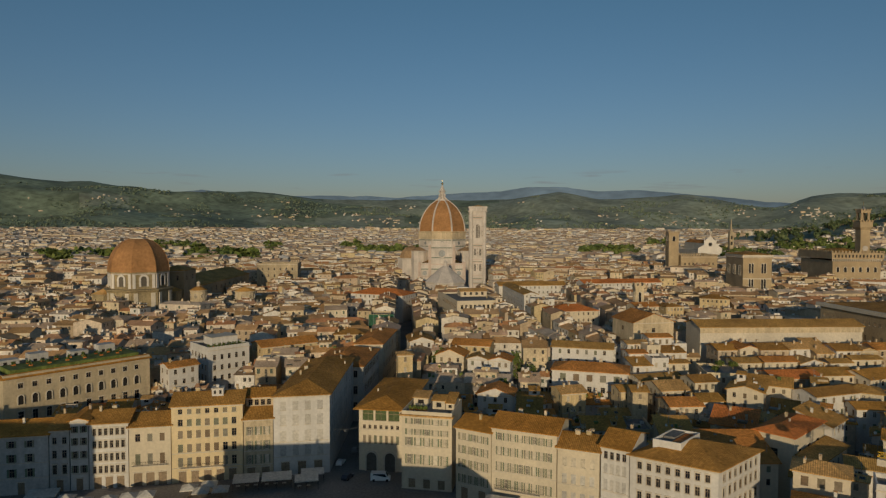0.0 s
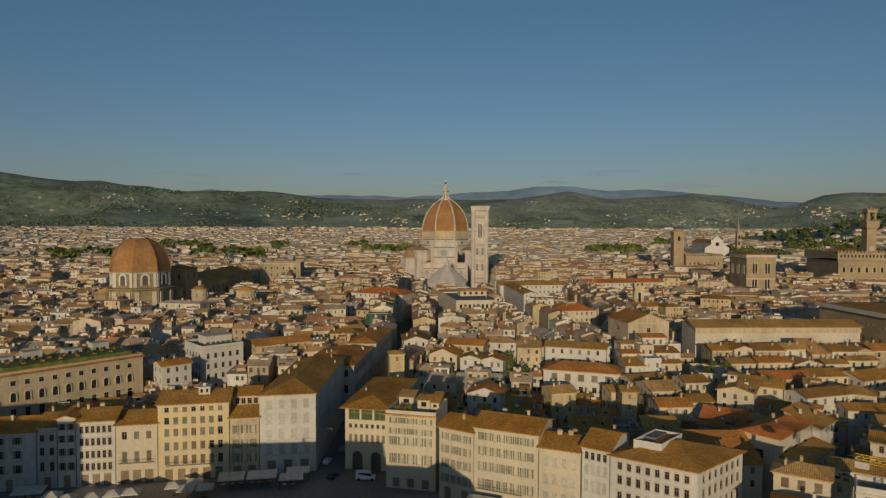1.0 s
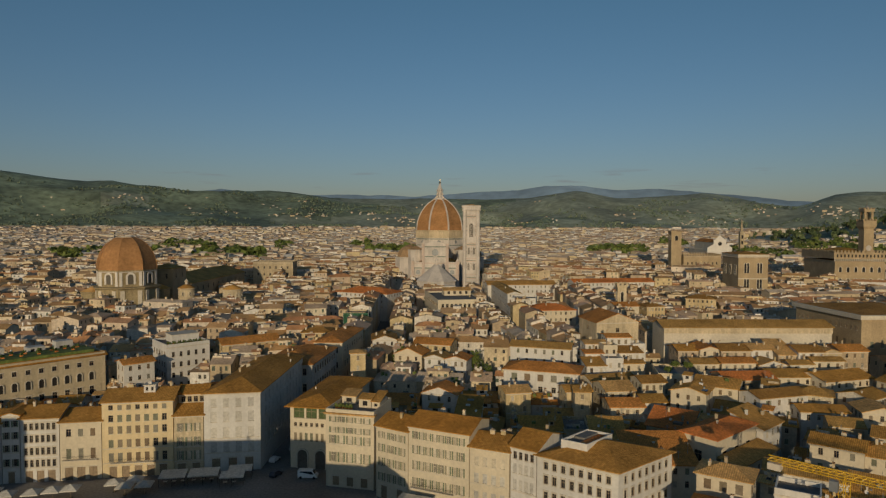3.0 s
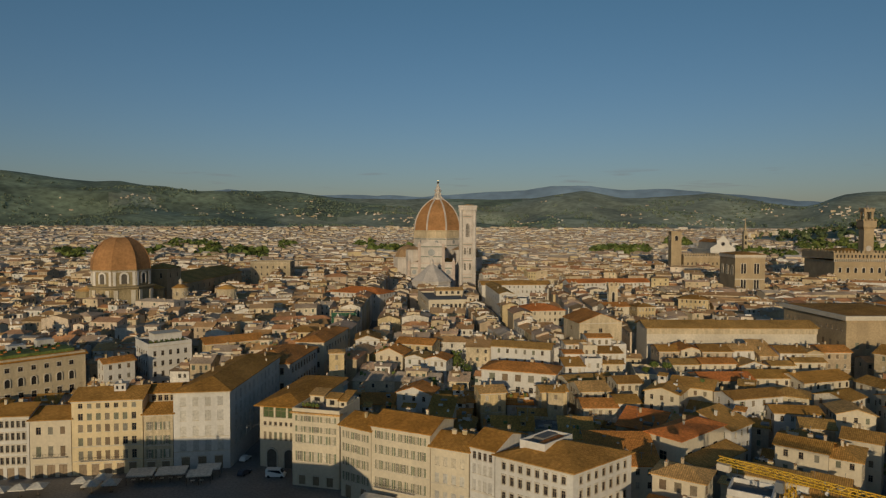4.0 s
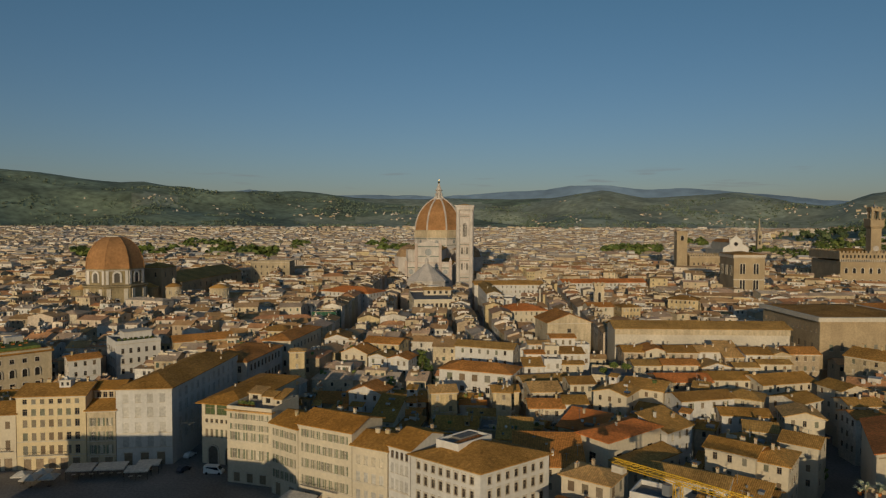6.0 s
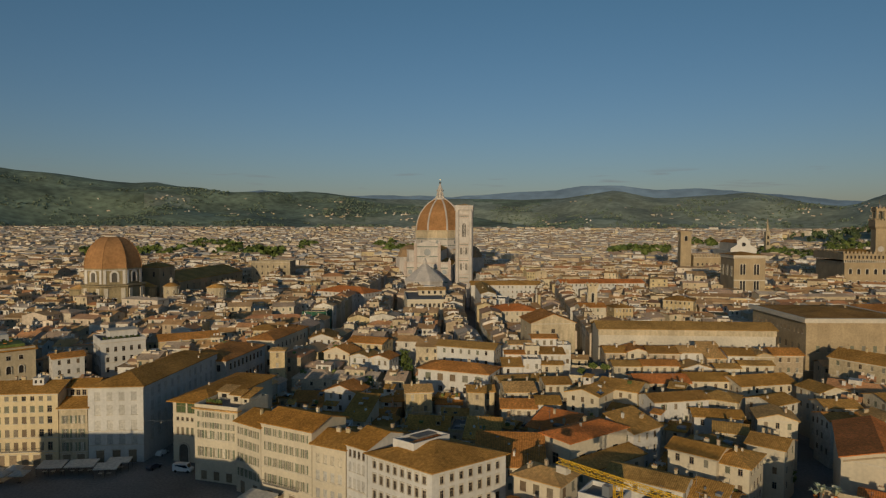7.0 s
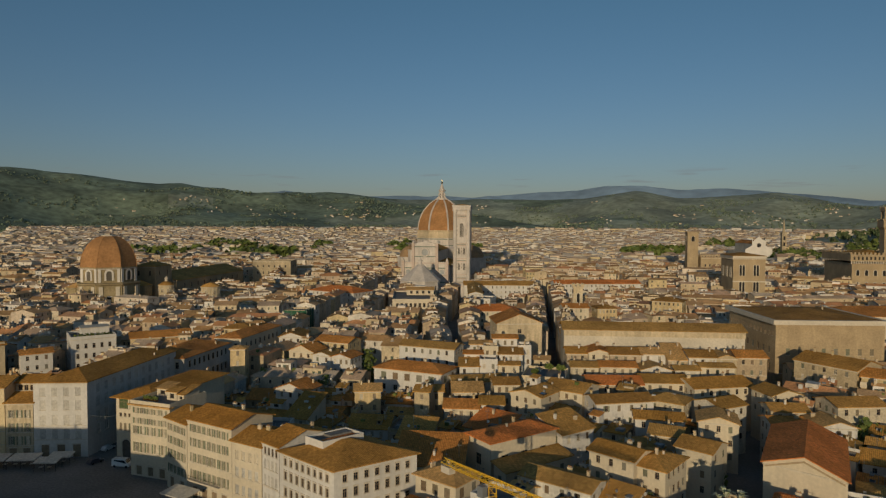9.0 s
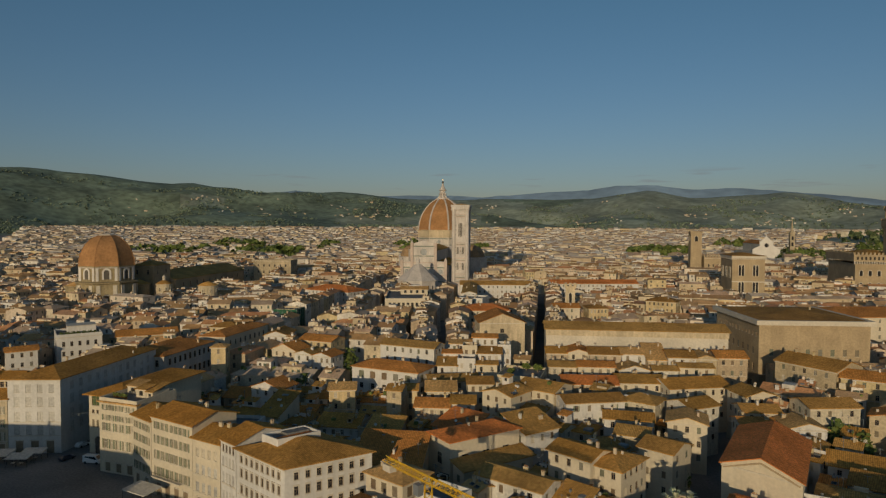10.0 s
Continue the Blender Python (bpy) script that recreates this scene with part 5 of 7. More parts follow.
def balcony(home, x0, x1, z):
    """A stone balcony with an iron rail along a house front."""
    b = Build()
    b.box(x0, x1, -0.95, -0.003, z - 0.22, z, "pale_stone")
    shelf = part("balcony", b, home, "long stone balcony with iron rail")
    b = Build()
    b.box(x0, x1, -0.93, -0.88, z + 0.95, z + 1.0, "iron")
    n = int((x1 - x0) / 0.35)
    for k in range(n + 1):
        c = x0 + 0.02 + (x1 - x0 - 0.04) * k / n
        b.box(c - 0.015, c + 0.015, -0.92, -0.89, z, z + 0.95, "iron")
    part("railing", b, shelf)


b = Build()
wall_face(b, "white", (9.6, 3.6), (1, 0), (0, -1), 3.0, 20.9, 23.6, [(0.5, 1.1, 22.2, 23.2), (1.9, 2.5, 22.2, 23.2)])
b.box(9.6, 12.6, 3.9, 6.4, 20.9, 23.6, "white")
b.box(9.4, 12.8, 3.4, 6.6, 23.6, 23.8, "pale_stone")
b.box(10.6, 11.4, 4.4, 5.2, 23.8, 24.6, "white")
part("roof_room", b, YELLOW_HOUSE, "white boxy roof room with a chimney")
balcony(CREAM_HOUSE, 0.8, 9.2, 5.5)
balcony(YELLOW_HOUSE, 2.2, 13.5, 4.1)
balcony(PALE_HOUSE, 1.0, 12.0, 4.9)


# ---- a tower crane over the near roofs ----
def tower_crane(x, y, z, ang, reach, counter):
    home = thing("tower_crane", "yellow lattice tower crane standing among the roofs", "crane", pose(x, y, 0, 0, 0, ang))

    def lattice(b, p, q, half, step):
        p, q = Vector(p), Vector(q)
        n = max(1, int((q - p).length / step))
        along = (q - p).normalized()
        u = along.orthogonal().normalized()
        v = along.cross(u)
        corners = [(u + v) * half, (u - v) * half, (-u - v) * half, (-u + v) * half]

        def rod(a, c, t):
            d = (c - a).normalized()
            e = d.orthogonal().normalized() * t
            f = d.cross(e)
            ring0, ring1 = [a + e, a + f, a - e, a - f], [c + e, c + f, c - e, c - f]
            for k in range(4):
                b.face([ring0[k], ring0[(k + 1) % 4], ring1[(k + 1) % 4], ring1[k]], "yellow_paint")

        for c in corners:
            rod(p + c, q + c, 0.08)
        for i in range(n):
            a, d = p + (q - p) * i / n, p + (q - p) * (i + 1) / n
            for k in range(4):
                rod(a + corners[k], d + corners[(k + 1) % 4], 0.045)
                rod(d + corners[k], d + corners[(k + 1) % 4], 0.045)

    b = Build()
    lattice(b, (0, 0, 0), (0, 0, z), 0.6, 1.4)
    part("mast", b, home)
    b = Build()
    lattice(b, (-counter, 0, z + 0.7), (reach, 0, z + 0.7), 0.5, 1.2)
    part("jib", b, home)
    b = Build()
    b.box(-counter, -counter + 2.2, -0.7, 0.7, z - 1.0, z + 0.2, "pale_stone")
    part("counterweight", b, home)
    b = Build()
    b.box(-2.0, -0.7, -1.6, -0.5, z - 1.9, z - 0.1, "grey_paint")
    part("cab", b, home)


tower_crane(89.5, 110, 25, -41, 30, 12)
TOWN_TILES.append("tiles")
# ---- single large houses and churches among the roofs ----
LOGGIA_HOUSE = palazzo((-132.5, 192.9), (-103.6, 226.7), 22, 21.0, [(7.2, 10, 1.5, 3.0, "framed"), (17.4, 10, 1.4, 1.6, "framed")], "tan", "flat", "long tan palazzo with arched windows and a roof garden", chimneys=0, side_n=4)
for k in range(10):
    b = Build()
    arch_window(b, 44.4 * (0.06 + 0.088 * (k + 0.5)), 0, 12.4, 1.5, 2.9, "pale_stone", t=0.3)
    part("arched_window", b, LOGGIA_HOUSE)
b = Build()
b.face([(-0.8, -1.0, 20.75), (45.2, -1.0, 20.75), (45.2, 1.6, 21.95), (-0.8, 1.6, 21.95)], "tiles_warm", [(0, 0), (46, 0), (46, 2.9), (0, 2.9)])
b.face([(-0.8, -1.0, 20.75), (-0.8, 1.6, 21.0), (45.2, 1.6, 21.0), (45.2, -1.0, 20.75)], "tiles_warm")
part("eave_strip", b, LOGGIA_HOUSE, "strip of brown tiles above the cornice")
b = Build()
b.box(2.5, 41.5, 2.0, 12, 21.02, 22.9, "lawn")
part("roof_garden", b, LOGGIA_HOUSE, "grass roof garden")
for k in range(4):
    b = Build()
    x0 = (3, 11.5, 24, 33)[k]
    wall_face(b, "grey_wall", (x0, 14), (1, 0), (0, -1), 5.5, 21.0, 24.0 + k % 2, [(1, 2.2, 22, 23.4), (3.2, 4.4, 22, 23.4)])
    b.box(x0, x0 + 5.5, 14.3, 18.5, 21.0, 24.0 + k % 2, "grey_wall")
    part("roof_room", b, LOGGIA_HOUSE, "grey roof-top room")
church_block("stone_church", "tall brown church with a blank gabled end wall", (81.6, 275), (100.2, 279), 19, 26.4, "gable_y", "beige", 1, 0.38, "tiles_rust", row_z=22, ww=1.6, wh=1.8)
LONG_HALL = palazzo((109, 272), (180, 275.5), 14, 25.2, [(6, 14, 1.1, 2.0, "open")], "pale_stone", "gable_x", "very long hall with a blank cream upper wall", slope=0.3, over=0.9)
b = Build()
b.box(-0.2, 71.2, -0.5, -0.004, 22.6, 24.7, "beige")
part("fascia", b, LONG_HALL, "deep tan band under the eaves")
palace = palazzo((190.4, 272.7), (232, 277), 44, 30.4, [(4, 5, 1.4, 2.2, "open"), (10, 9, 1.6, 3.4, "open"), (17.0, 8, 1.5, 2.6, "shut")], "stone", "hip", "massive square palace of brown stone with heavy cornice", "stone_palace", slope=0.10, over=0.4, chimneys=2, category="palace")
b = Build()
for x0, x1, y0, y1 in ((-1.5, 43.3, -1.5, -0.01), (-1.5, -0.01, 0, 45.5), (41.9, 43.3, 0, 45.5)):
    b.box(x0, x1, y0, y1, 29.0, 30.8, "pale_stone")
part("heavy_cornice", b, palace)
for k in range(13):
    part("window", window_mesh(0.9, 1.6, "open"), palace, at=side_pose(-0.14, 2.5 + 3.25 * k, 24.2, (-1, 0)))
palazzo((236, 330), (330, 345), 30, 25.0, storeys(25, 14), "cream", "hip", "very large hall with a brown-red hipped roof", slope=0.2, chimneys=3)
NETTED = palazzo((-39, 346.5), (-28.0, 347.0), 12, 19.0, [], "plaster", "flat", "house wrapped in scaffolding with green netting", "scaffolded_house", chimneys=0)
for k in range(5):
    b = Build()
    b.box(-0.9 + 2.6 * k, -0.78 + 2.6 * k, -1.5, -1.38, 0, 22.5, "lead")
    part("scaffold_pole", b, NETTED)
for k in range(5):
    b = Build()
    b.box(12.6, 12.72, -1.4 + 3 * k, -1.28 + 3 * k, 0, 22.5, "lead")
    part("scaffold_pole", b, NETTED)
for x0, x1, y0, y1 in ((-0.9, 12.5, -1.37, -1.32), (12.5, 12.55, -1.3, 12.5)):
    b = Build()
    b.box(x0, x1, y0, y1, 1.0, 19.8, "green_net")
    part("net", b, NETTED, "green debris netting")
for z in (6, 10, 14, 18.2):
    b = Build()
    b.box(-0.8, 12.4, -1.3, -0.1, z, z + 0.12, "frame")
    part("scaffold_deck", b, NETTED)
FLATS = palazzo((-89, 243.5), (-76.8, 254.8), 17.5, 20.2, [(4, 5, 1.1, 2.0, "open"), (8, 5, 1.1, 2.0, "open"), (12, 5, 1.1, 2.0, "open"), (16, 5, 1.1, 2.0, "open")], "white", "flat", "white block of flats with roof terrace and plants", chimneys=0)
b = Build()
b.box(4.5, 15, 7, 15, 20.3, 23.2, "white")
b.box(4.2, 15.3, 6.7, 15.3, 23.2, 23.5, "pale_stone")
part("penthouse", b, FLATS, "white penthouse set back from the parapet")
palazzo((-96.4, 226), (-89.0, 233.5), 8, 17.2, storeys(17.2, 3), "white", "gable_x", "white cottage-like house with a brown tiled roof")
palazzo((-72.8, 258.5), (-53.2, 272.5), 12, 18.4, storeys(18.4, 7), "ochre", "gable_x", "long ochre house with a low tiled roof")
palazzo((-49.5, 294), (-35.5, 295), 11, 17.8, storeys(17.8, 5), "ochre", "hip", "ochre house with a hipped roof and top-floor loggia")
palazzo((-16.4, 234.5), (-11.0, 235.5), 5.5, 20.4, storeys(20.4, 1), "ochre", "hip", "small ochre roof tower with a pyramid roof", chimneys=0, over=0.5)
palazzo((-14.2, 276.5), (-3.8, 278.0), 15, 17.8, storeys(17.8, 3), "white", "gable_y", "tall cream house on the narrow street", slope=0.34)
palazzo((-2.8, 259), (8.4, 256.5), 10, 15.6, storeys(15.6, 3), "cream", "gable_y", "cream house with a steep gabled end", slope=0.42)
palazzo((4, 272), (19.5, 268), 11, 17.5, storeys(17.5, 4), "ochre", "gable_x", "yellow house with green shutters", shutters=True)
palazzo((9.8, 252.3), (17.6, 250.4), 9, 15.6, storeys(15.6, 2), "white", "gable_y", "white gabled house in sun")
palazzo((17.9, 250.3), (26.2, 248.3), 9, 15.4, storeys(15.4, 3), "white", "gable_y", "white gabled house with small windows")
palazzo((11.5, 210), (22.8, 207.4), 9, 12.8, storeys(12.8, 3), "white", "gable_y", "low white house with a gabled roof", slope=0.36)
palazzo((39.0, 208.5), (47.2, 210.5), 9, 13.2, storeys(13.2, 2), "ochre", "gable_x", "small yellow house with a pitched roof")
palazzo((59.0, 211.5), (67.4, 212.8), 8, 13.2, storeys(13.2, 2), "yellow", "gable_x", "small yellow house among the roofs")
WHITE_HOUSE = palazzo((39.6, 232.3), (65.2, 224.8), 13, 16.0, [(8.4, 5, 1.5, 2.0, "open"), (12.3, 5, 2.1, 2.4, "shut")], "white", "hip", "white house with dark shutters and a broad hipped roof")
palazzo((43.8, 257.0), (66.5, 250.8), 10, 19.6, storeys(19.6, 6), "white", "gable_x", "white house with a brown roof behind a planted terrace")
palazzo((71.3, 208), (80.6, 209.6), 12, 14.4, storeys(14.4, 3), "plaster", "gable_x", "low house with a broad brown tiled roof")
palazzo((70.0, 196.2), (80.2, 196.8), 10, 12.6, storeys(12.6, 3), "plaster", "gable_x", "low house with a brown tiled roof")
palazzo((80.6, 199.0), (87.6, 199.6), 9, 13.4, storeys(13.4, 2), "white", "gable_x", "small white house with a tiled roof")
palazzo((69.6, 223.5), (86.0, 228.5), 9, 13.6, storeys(13.6, 4), "plaster", "gable_x", "low house with a long brown tiled roof")
STEPPED = ((70.2, 236.0, 7.0, 7.5, 16.4, "shed", "white"), (77.4, 237.0, 6.4, 8.0, 18.2, "flat", "white"), (84.0, 238.0, 7.6, 6.0, 17.0, "gable_x", "cream"), (71.0, 244.0, 6.8, 7.0, 19.4, "gable_x", "white"), (78.2, 245.6, 5.4, 6.4, 21.4, "flat", "cream"), (84.0, 244.6, 8.6, 6.2, 19.6, "shed", "white"), (72.5, 251.6, 8.4, 8.0, 21.6, "gable_x", "white"), (81.2, 252.8, 9.2, 8.0, 24.0, "gable_x", "white"), (90.8, 251.4, 5.0, 7.0, 21.0, "flat", "white"))
for x, y, w, d, z, roof, wall in STEPPED:
    palazzo((x, y), (x + w, y + 0.09 * w), d, z, storeys(z, max(1, round(w / 3.2)))[:2], wall, roof, "small pale house in a stepped cluster of terraces", group="stepped pale houses", slope=0.2, chimneys=1, cornice=False)
palazzo((84, 213), (92, 214.5), 9, 16.0, storeys(16, 3), "cream", "gable_x", "cream house with a brown roof")
palazzo((92.5, 224.5), (107.0, 222.5), 16, 15.8, storeys(15.8, 4), "plaster", "flat", "house with a grey flat roof and plants")
HALL = palazzo((86.4, 156.8), (102.0, 170.8), 9.5, 16.0, [(9.5, 3, 2.0, 2.8, "open")], "cream", "hip", "long hall with a bright red hipped roof", tiles="tiles_red", slope=0.34)
palazzo((90.2, 152.6), (105.6, 166.4), 4.6, 10.8, [(7.6, 5, 1.2, 1.7, "shut")], "cream", "shed", "low cream annex with a lean-to roof beside the red hall", chimneys=0, slope=0.22)
palazzo((103.6, 170.0), (112, 177.5), 9, 14.6, storeys(14.6, 3), "white", "shed", "white lean-to house beside the red hall")
palazzo((114.6, 196), (131.6, 201.6), 9, 15.8, storeys(15.8, 4), "white", "gable_x", "white house with green shutters", shutters=True)
palazzo((114.5, 221), (132, 222.6), 11, 15.4, storeys(15.4, 5), "plaster", "gable_x", "house with a red-brown roof", tiles="tiles_red")
palazzo((132.4, 226.6), (147.6, 227.6), 11, 15.2, storeys(15.2, 4), "cream", "gable_x", "cream house with a broad brown roof")
palazzo((148.0, 221.5), (168.0, 228.2), 13, 15.0, storeys(15, 6), "cream", "gable_x", "long cream row with shuttered windows and brown roof")
FRONT_ROW = ((110, 240.0, 9.6, 8, 16.8, "gable_x", "plaster"), (120.2, 239.2, 12.5, 8, 17.4, "gable_x", "cream"), (146.2, 241.6, 8.4, 6, 16.6, "gable_x", "plaster"), (155.2, 243.0, 11.5, 6, 17.6, "gable_x", "cream"), (161.0, 190.6, 9.0, 8.4, 13.4, "gable_x", "plaster"), (164.2, 200.0, 10.0, 8.6, 14.6, "gable_x", "cream"), (172.4, 189.0, 9.4, 9.5, 13.8, "gable_y", "white"), (109.2, 254.5, 7.8, 10, 18.8, "gable_x", "plaster"), (117.2, 253.0, 7.5, 11, 19.6, "gable_y", "cream"), (124.9, 252.0, 11.5, 11, 19.4, "gable_x", "plaster"), (136.6, 252.6, 8.5, 10, 19.8, "gable_x", "white"), (145.3, 249.0, 6.8, 12, 18.6, "shed", "plaster"), (152.3, 248.0, 9.6, 11, 20.0, "gable_x", "white"), (162.1, 249.6, 7.2, 10, 19.6, "gable_y", "plaster"), (169.5, 250.2, 10.4, 11, 20.0, "gable_x", "plaster"))
for x, y, w, d, z, roof, wall in FRONT_ROW:
    palazzo((x, y), (x + w, y + 0.05 * w), d, z, storeys(z, max(2, round(w / 3.4))), wall, roof, "row house with a brown tiled roof and shuttered windows", group="row houses near the long hall")
palazzo((134.4, 241), (145, 242), 8, 16.2, storeys(16.2, 3), "white", "gable_y", "white house with a low gabled front")
CHURCH = palazzo((146.6, 155.4), (159.6, 145.6), 29, 15.6, [], "cream", "gable_y", "church with a plain gabled front and bright red roof", "small_church", tiles="tiles_red", slope=0.36, chimneys=0, category="church", skew=-0.25)
for side in (0, 1):
    b = Build()
    ends = [(0.4, 14.5), (8.12, 17.28)] if side == 0 else [(15.84, 14.5), (8.12, 17.28)]
    ring = [(x, y, z + dz) for x, z in ends for y, dz in ((-0.02, 0), (-0.22, 0), (-0.22, 0.35), (-0.02, 0.35))]
    for q in ((0, 1, 5, 4), (1, 2, 6, 5), (2, 3, 7, 6), (0, 1, 2, 3), (4, 5, 6, 7)):
        b.face([ring[k] for k in q], "stone")
    part("rake_moulding", b, CHURCH)
palazzo((168.6, 213.3), (178.3, 216.2), 10, 15.6, storeys(15.6, 3), "cream", "gable_y", "cream house with gabled front on the street")
palazzo((181.8, 200.5), (196, 203.5), 10, 16.4, storeys(16.4, 4), "plaster", "gable_x", "house with a broad tiled roof")
palazzo((189.8, 252.8), (203, 236), 16, 19.4, storeys(19.4, 5), "plaster", "gable_x", "house with a red-brown roof and a cornice of brackets", tiles="tiles_warm")
palazzo((204, 235), (222, 226), 12, 18.0, storeys(18, 5), "plaster", "gable_x", "house with a long brown roof")
palazzo((109.2, 158.0), (118.2, 151.4), 9, 15.4, storeys(15.4, 3), "cream", "gable_x", "cream house with a tiled roof beside the lane")
palazzo((117.0, 154.5), (124.6, 149.4), 12, 14.2, storeys(14.6, 3), "cream", "hip", "cream house with a broad hipped roof on the street")
palazzo((93.6, 147.6), (107.8, 139.6), 8, 12.6, storeys(12.6, 4), "plaster", "gable_x", "low house with a long tiled roof")
palazzo((67.0, 121.5), (86, 110.5), 10.5, 13.6, storeys(13.6, 5), "cream", "hip", "house with a large brown hipped roof", slope=0.32)
palazzo((72.8, 132.2), (81.5, 127.0), 8, 17.6, [(14.6, 3, 1.4, 2.0, "shut")], "cream", "hip", "raised cream storey with brown shutters and hipped roof", slope=0.32)
palazzo((84.6, 124.0), (91.4, 120.2), 7, 17.0, storeys(17, 2), "white", "flat", "cream stair tower with a flat roof", chimneys=0)
palazzo((144.5, 143.5), (153.5, 138.0), 8, 10.5, storeys(10.5, 2), "plaster", "gable_x", "low house with a bright red roof", tiles="tiles_red")
palazzo((141.6, 190.6), (151.6, 188.6), 10, 13.6, storeys(13.6, 3), "cream", "gable_y", "cream gabled house near the street")
palazzo((131.0, 169.0), (138.0, 164.0), 10, 13.6, storeys(13.6, 2), "cream", "gable_x", "cream house with a brown roof on the street")
palazzo((125.0, 192.8), (138.2, 191.8), 8, 13.0, storeys(13, 4), "white", "gable_x", "low white house with a terrace roof")
palazzo((126.6, 180.2), (134.4, 177.8), 9, 12.8, storeys(12.8, 2), "plaster", "gable_x", "low house with a weathered roof")
palazzo((150.2, 200.4), (159.0, 206.2), 10, 14.6, storeys(14.6, 3), "plaster", "gable_x", "house with a tiled roof above the street")
palazzo((62.8, 363.3), (89.1, 368.2), 18, 19.4, storeys(19.4, 8), "cream", "hip", "broad house with a red tiled roof", tiles="tiles_red")
palazzo((55.5, 409), (70.5, 406.5), 16, 20.6, storeys(20.6, 4), "white", "flat", "tall white house with a flat roof")
palazzo((9, 404), (37.4, 409.5), 52, 19.4, [(9, 9, 1.2, 1.8, "shut"), (15, 9, 1.6, 2.6, "open")], "cream", "flat", "cream palazzo with an arcaded roof loggia")
palazzo((12, 436), (30, 439.5), 10, 23.0, [(20.4, 4, 1.7, 2.0, "open")], "cream", "gable_x", "arcaded roof pavilion of a palazzo", "roof_pavilion", chimneys=0)
palazzo((-66, 462), (-28, 446), 22, 19.0, storeys(19, 10), "white", "hip", "long white palazzo with a red hipped roof", tiles="tiles_red")
palazzo((114.3, 380.5), (128.6, 383.2), 12, 20.0, storeys(20, 5), "cream", "gable_x", "tall cream house with a brown roof")
palazzo((133.5, 384.1), (144.7, 386.3), 12, 19.6, storeys(19.6, 5), "ochre", "hip", "ochre house with a row of top windows")
palazzo((172, 431), (189, 424), 14, 19.6, storeys(19.6, 6), "ochre", "hip", "yellow palazzo with a hipped roof")
palazzo((114.5, 522.5), (182, 536), 16, 21.0, storeys(21, 18), "white", "gable_x", "very long white palazzo with a red roof", tiles="tiles_red")
palazzo((44, 505), (98, 512), 16, 20.5, storeys(20.5, 14), "white", "gable_x", "long white palazzo near the cathedral")
square_tower(124, 408, 5.5, 29, "tower_house", "slender brick tower house among the roofs", wall="beige")
palazzo((54.5, 432), (64, 433), 75, 21.5, storeys(22, 3), "white", "gable_y", "long pale house flanking the street", side_n=12)

# a roof terrace with tall pale-leaved plants above the wide street
TERRACE = palazzo((129.5, 129.0), (141.0, 122.5), 9, 14.4, storeys(14.4, 3), "beige", "flat", "house with a dark roof terrace and tall plants", chimneys=1)


def spiky_plant(x, y, z, size, seed):
    """A clump of long arching blades that catch the sun."""
    rr = random.Random(seed)
    home = thing("terrace_plant", "tall plant with long pale sunlit leaves on a terrace", "plant", pose(x, y, z), "terrace plants")
    b = Build()
    b.ring(10, [(0.3, 0), (0.42, 0.6), (0.38, 0.6)], "tiles_red")
    part("pot", b, home)
    for k in range(16):
        a, lean = rr.uniform(0, math.tau), rr.uniform(0.25, 0.95)
        out = Vector((math.cos(a), math.sin(a), 0))
        side = Vector((-out.y, out.x, 0)) * 0.17 * size
        foot, mid = Vector((0, 0, 0.55)), Vector((0, 0, 0.55)) + (out * lean + Vector((0, 0, 1.2))) * size * rr.uniform(0.6, 0.9)
        tip = mid + (out * lean + Vector((0, 0, rr.uniform(-0.3, 0.4)))) * size * 0.8
        b = Build()
        b.face([foot - side * 0.4, foot + side * 0.4, mid + side, mid - side], "pale_leaf")
        b.face([mid - side, mid + side, tip], "pale_leaf")
        part("leaf", b, home)


for k, (x, y, size) in enumerate(((133.0, 135.2, 1.5), (135.2, 134.2, 1.6), (131.6, 134.4, 1.1))):
    spiky_plant(x, y, 14.41, size, k)

# two unseen buildings, added below the view to cast shade on the near right
palazzo((106, 99.5), (138, 98.0), 12, 14.0, storeys(14.0, 9), "cream", "gable_x", "unseen tall cream house added to shade the wide street", chimneys=2)
palazzo((164, 100), (240, 97), 13, 20.0, [(15, 12, 1.1, 1.9, "shut")], "cream", "gable_x", "unseen tall cream row added to shade the near right roofs", chimneys=2)
# ---- the close-packed houses between them ----
STREETS = [
    ([(-27.6, 150), (-27.3, 192), (-24, 218), (-21.9, 240), (-18.4, 283), (-17.4, 300)], 3.1),
    ([(-17.4, 300), (-19.4, 335)], 4.0),
    ([(-19.4, 335), (-27.8, 455), (-36.0, 600)], 5.4),
    ([(69, 196), (66.5, 234), (66, 267), (60.5, 310), (55.5, 335)], 2.3),
    ([(55.5, 335), (49.5, 385), (45.5, 440), (42.0, 540)], 3.8),
    ([(107.5, 250), (106.3, 265), (106, 330), (106.6, 380), (106.8, 475), (105.2, 600)], 2.6),
    ([(62, 125), (74, 137), (88, 150), (106, 166), (120, 184)], 2.2),
    ([(112, 112), (130, 142)], 8.0),
    ([(130, 142), (142, 161)], 6.4),
    ([(142, 161), (152.5, 182)], 4.0),
    ([(152.5, 182), (160, 199), (169.7, 225), (183.7, 257), (186, 268), (178, 330)], 2.2),
    ([(-60, 285), (-250, 330)], 3.0),
    ([(200, 240), (330, 255)], 3.5),
]


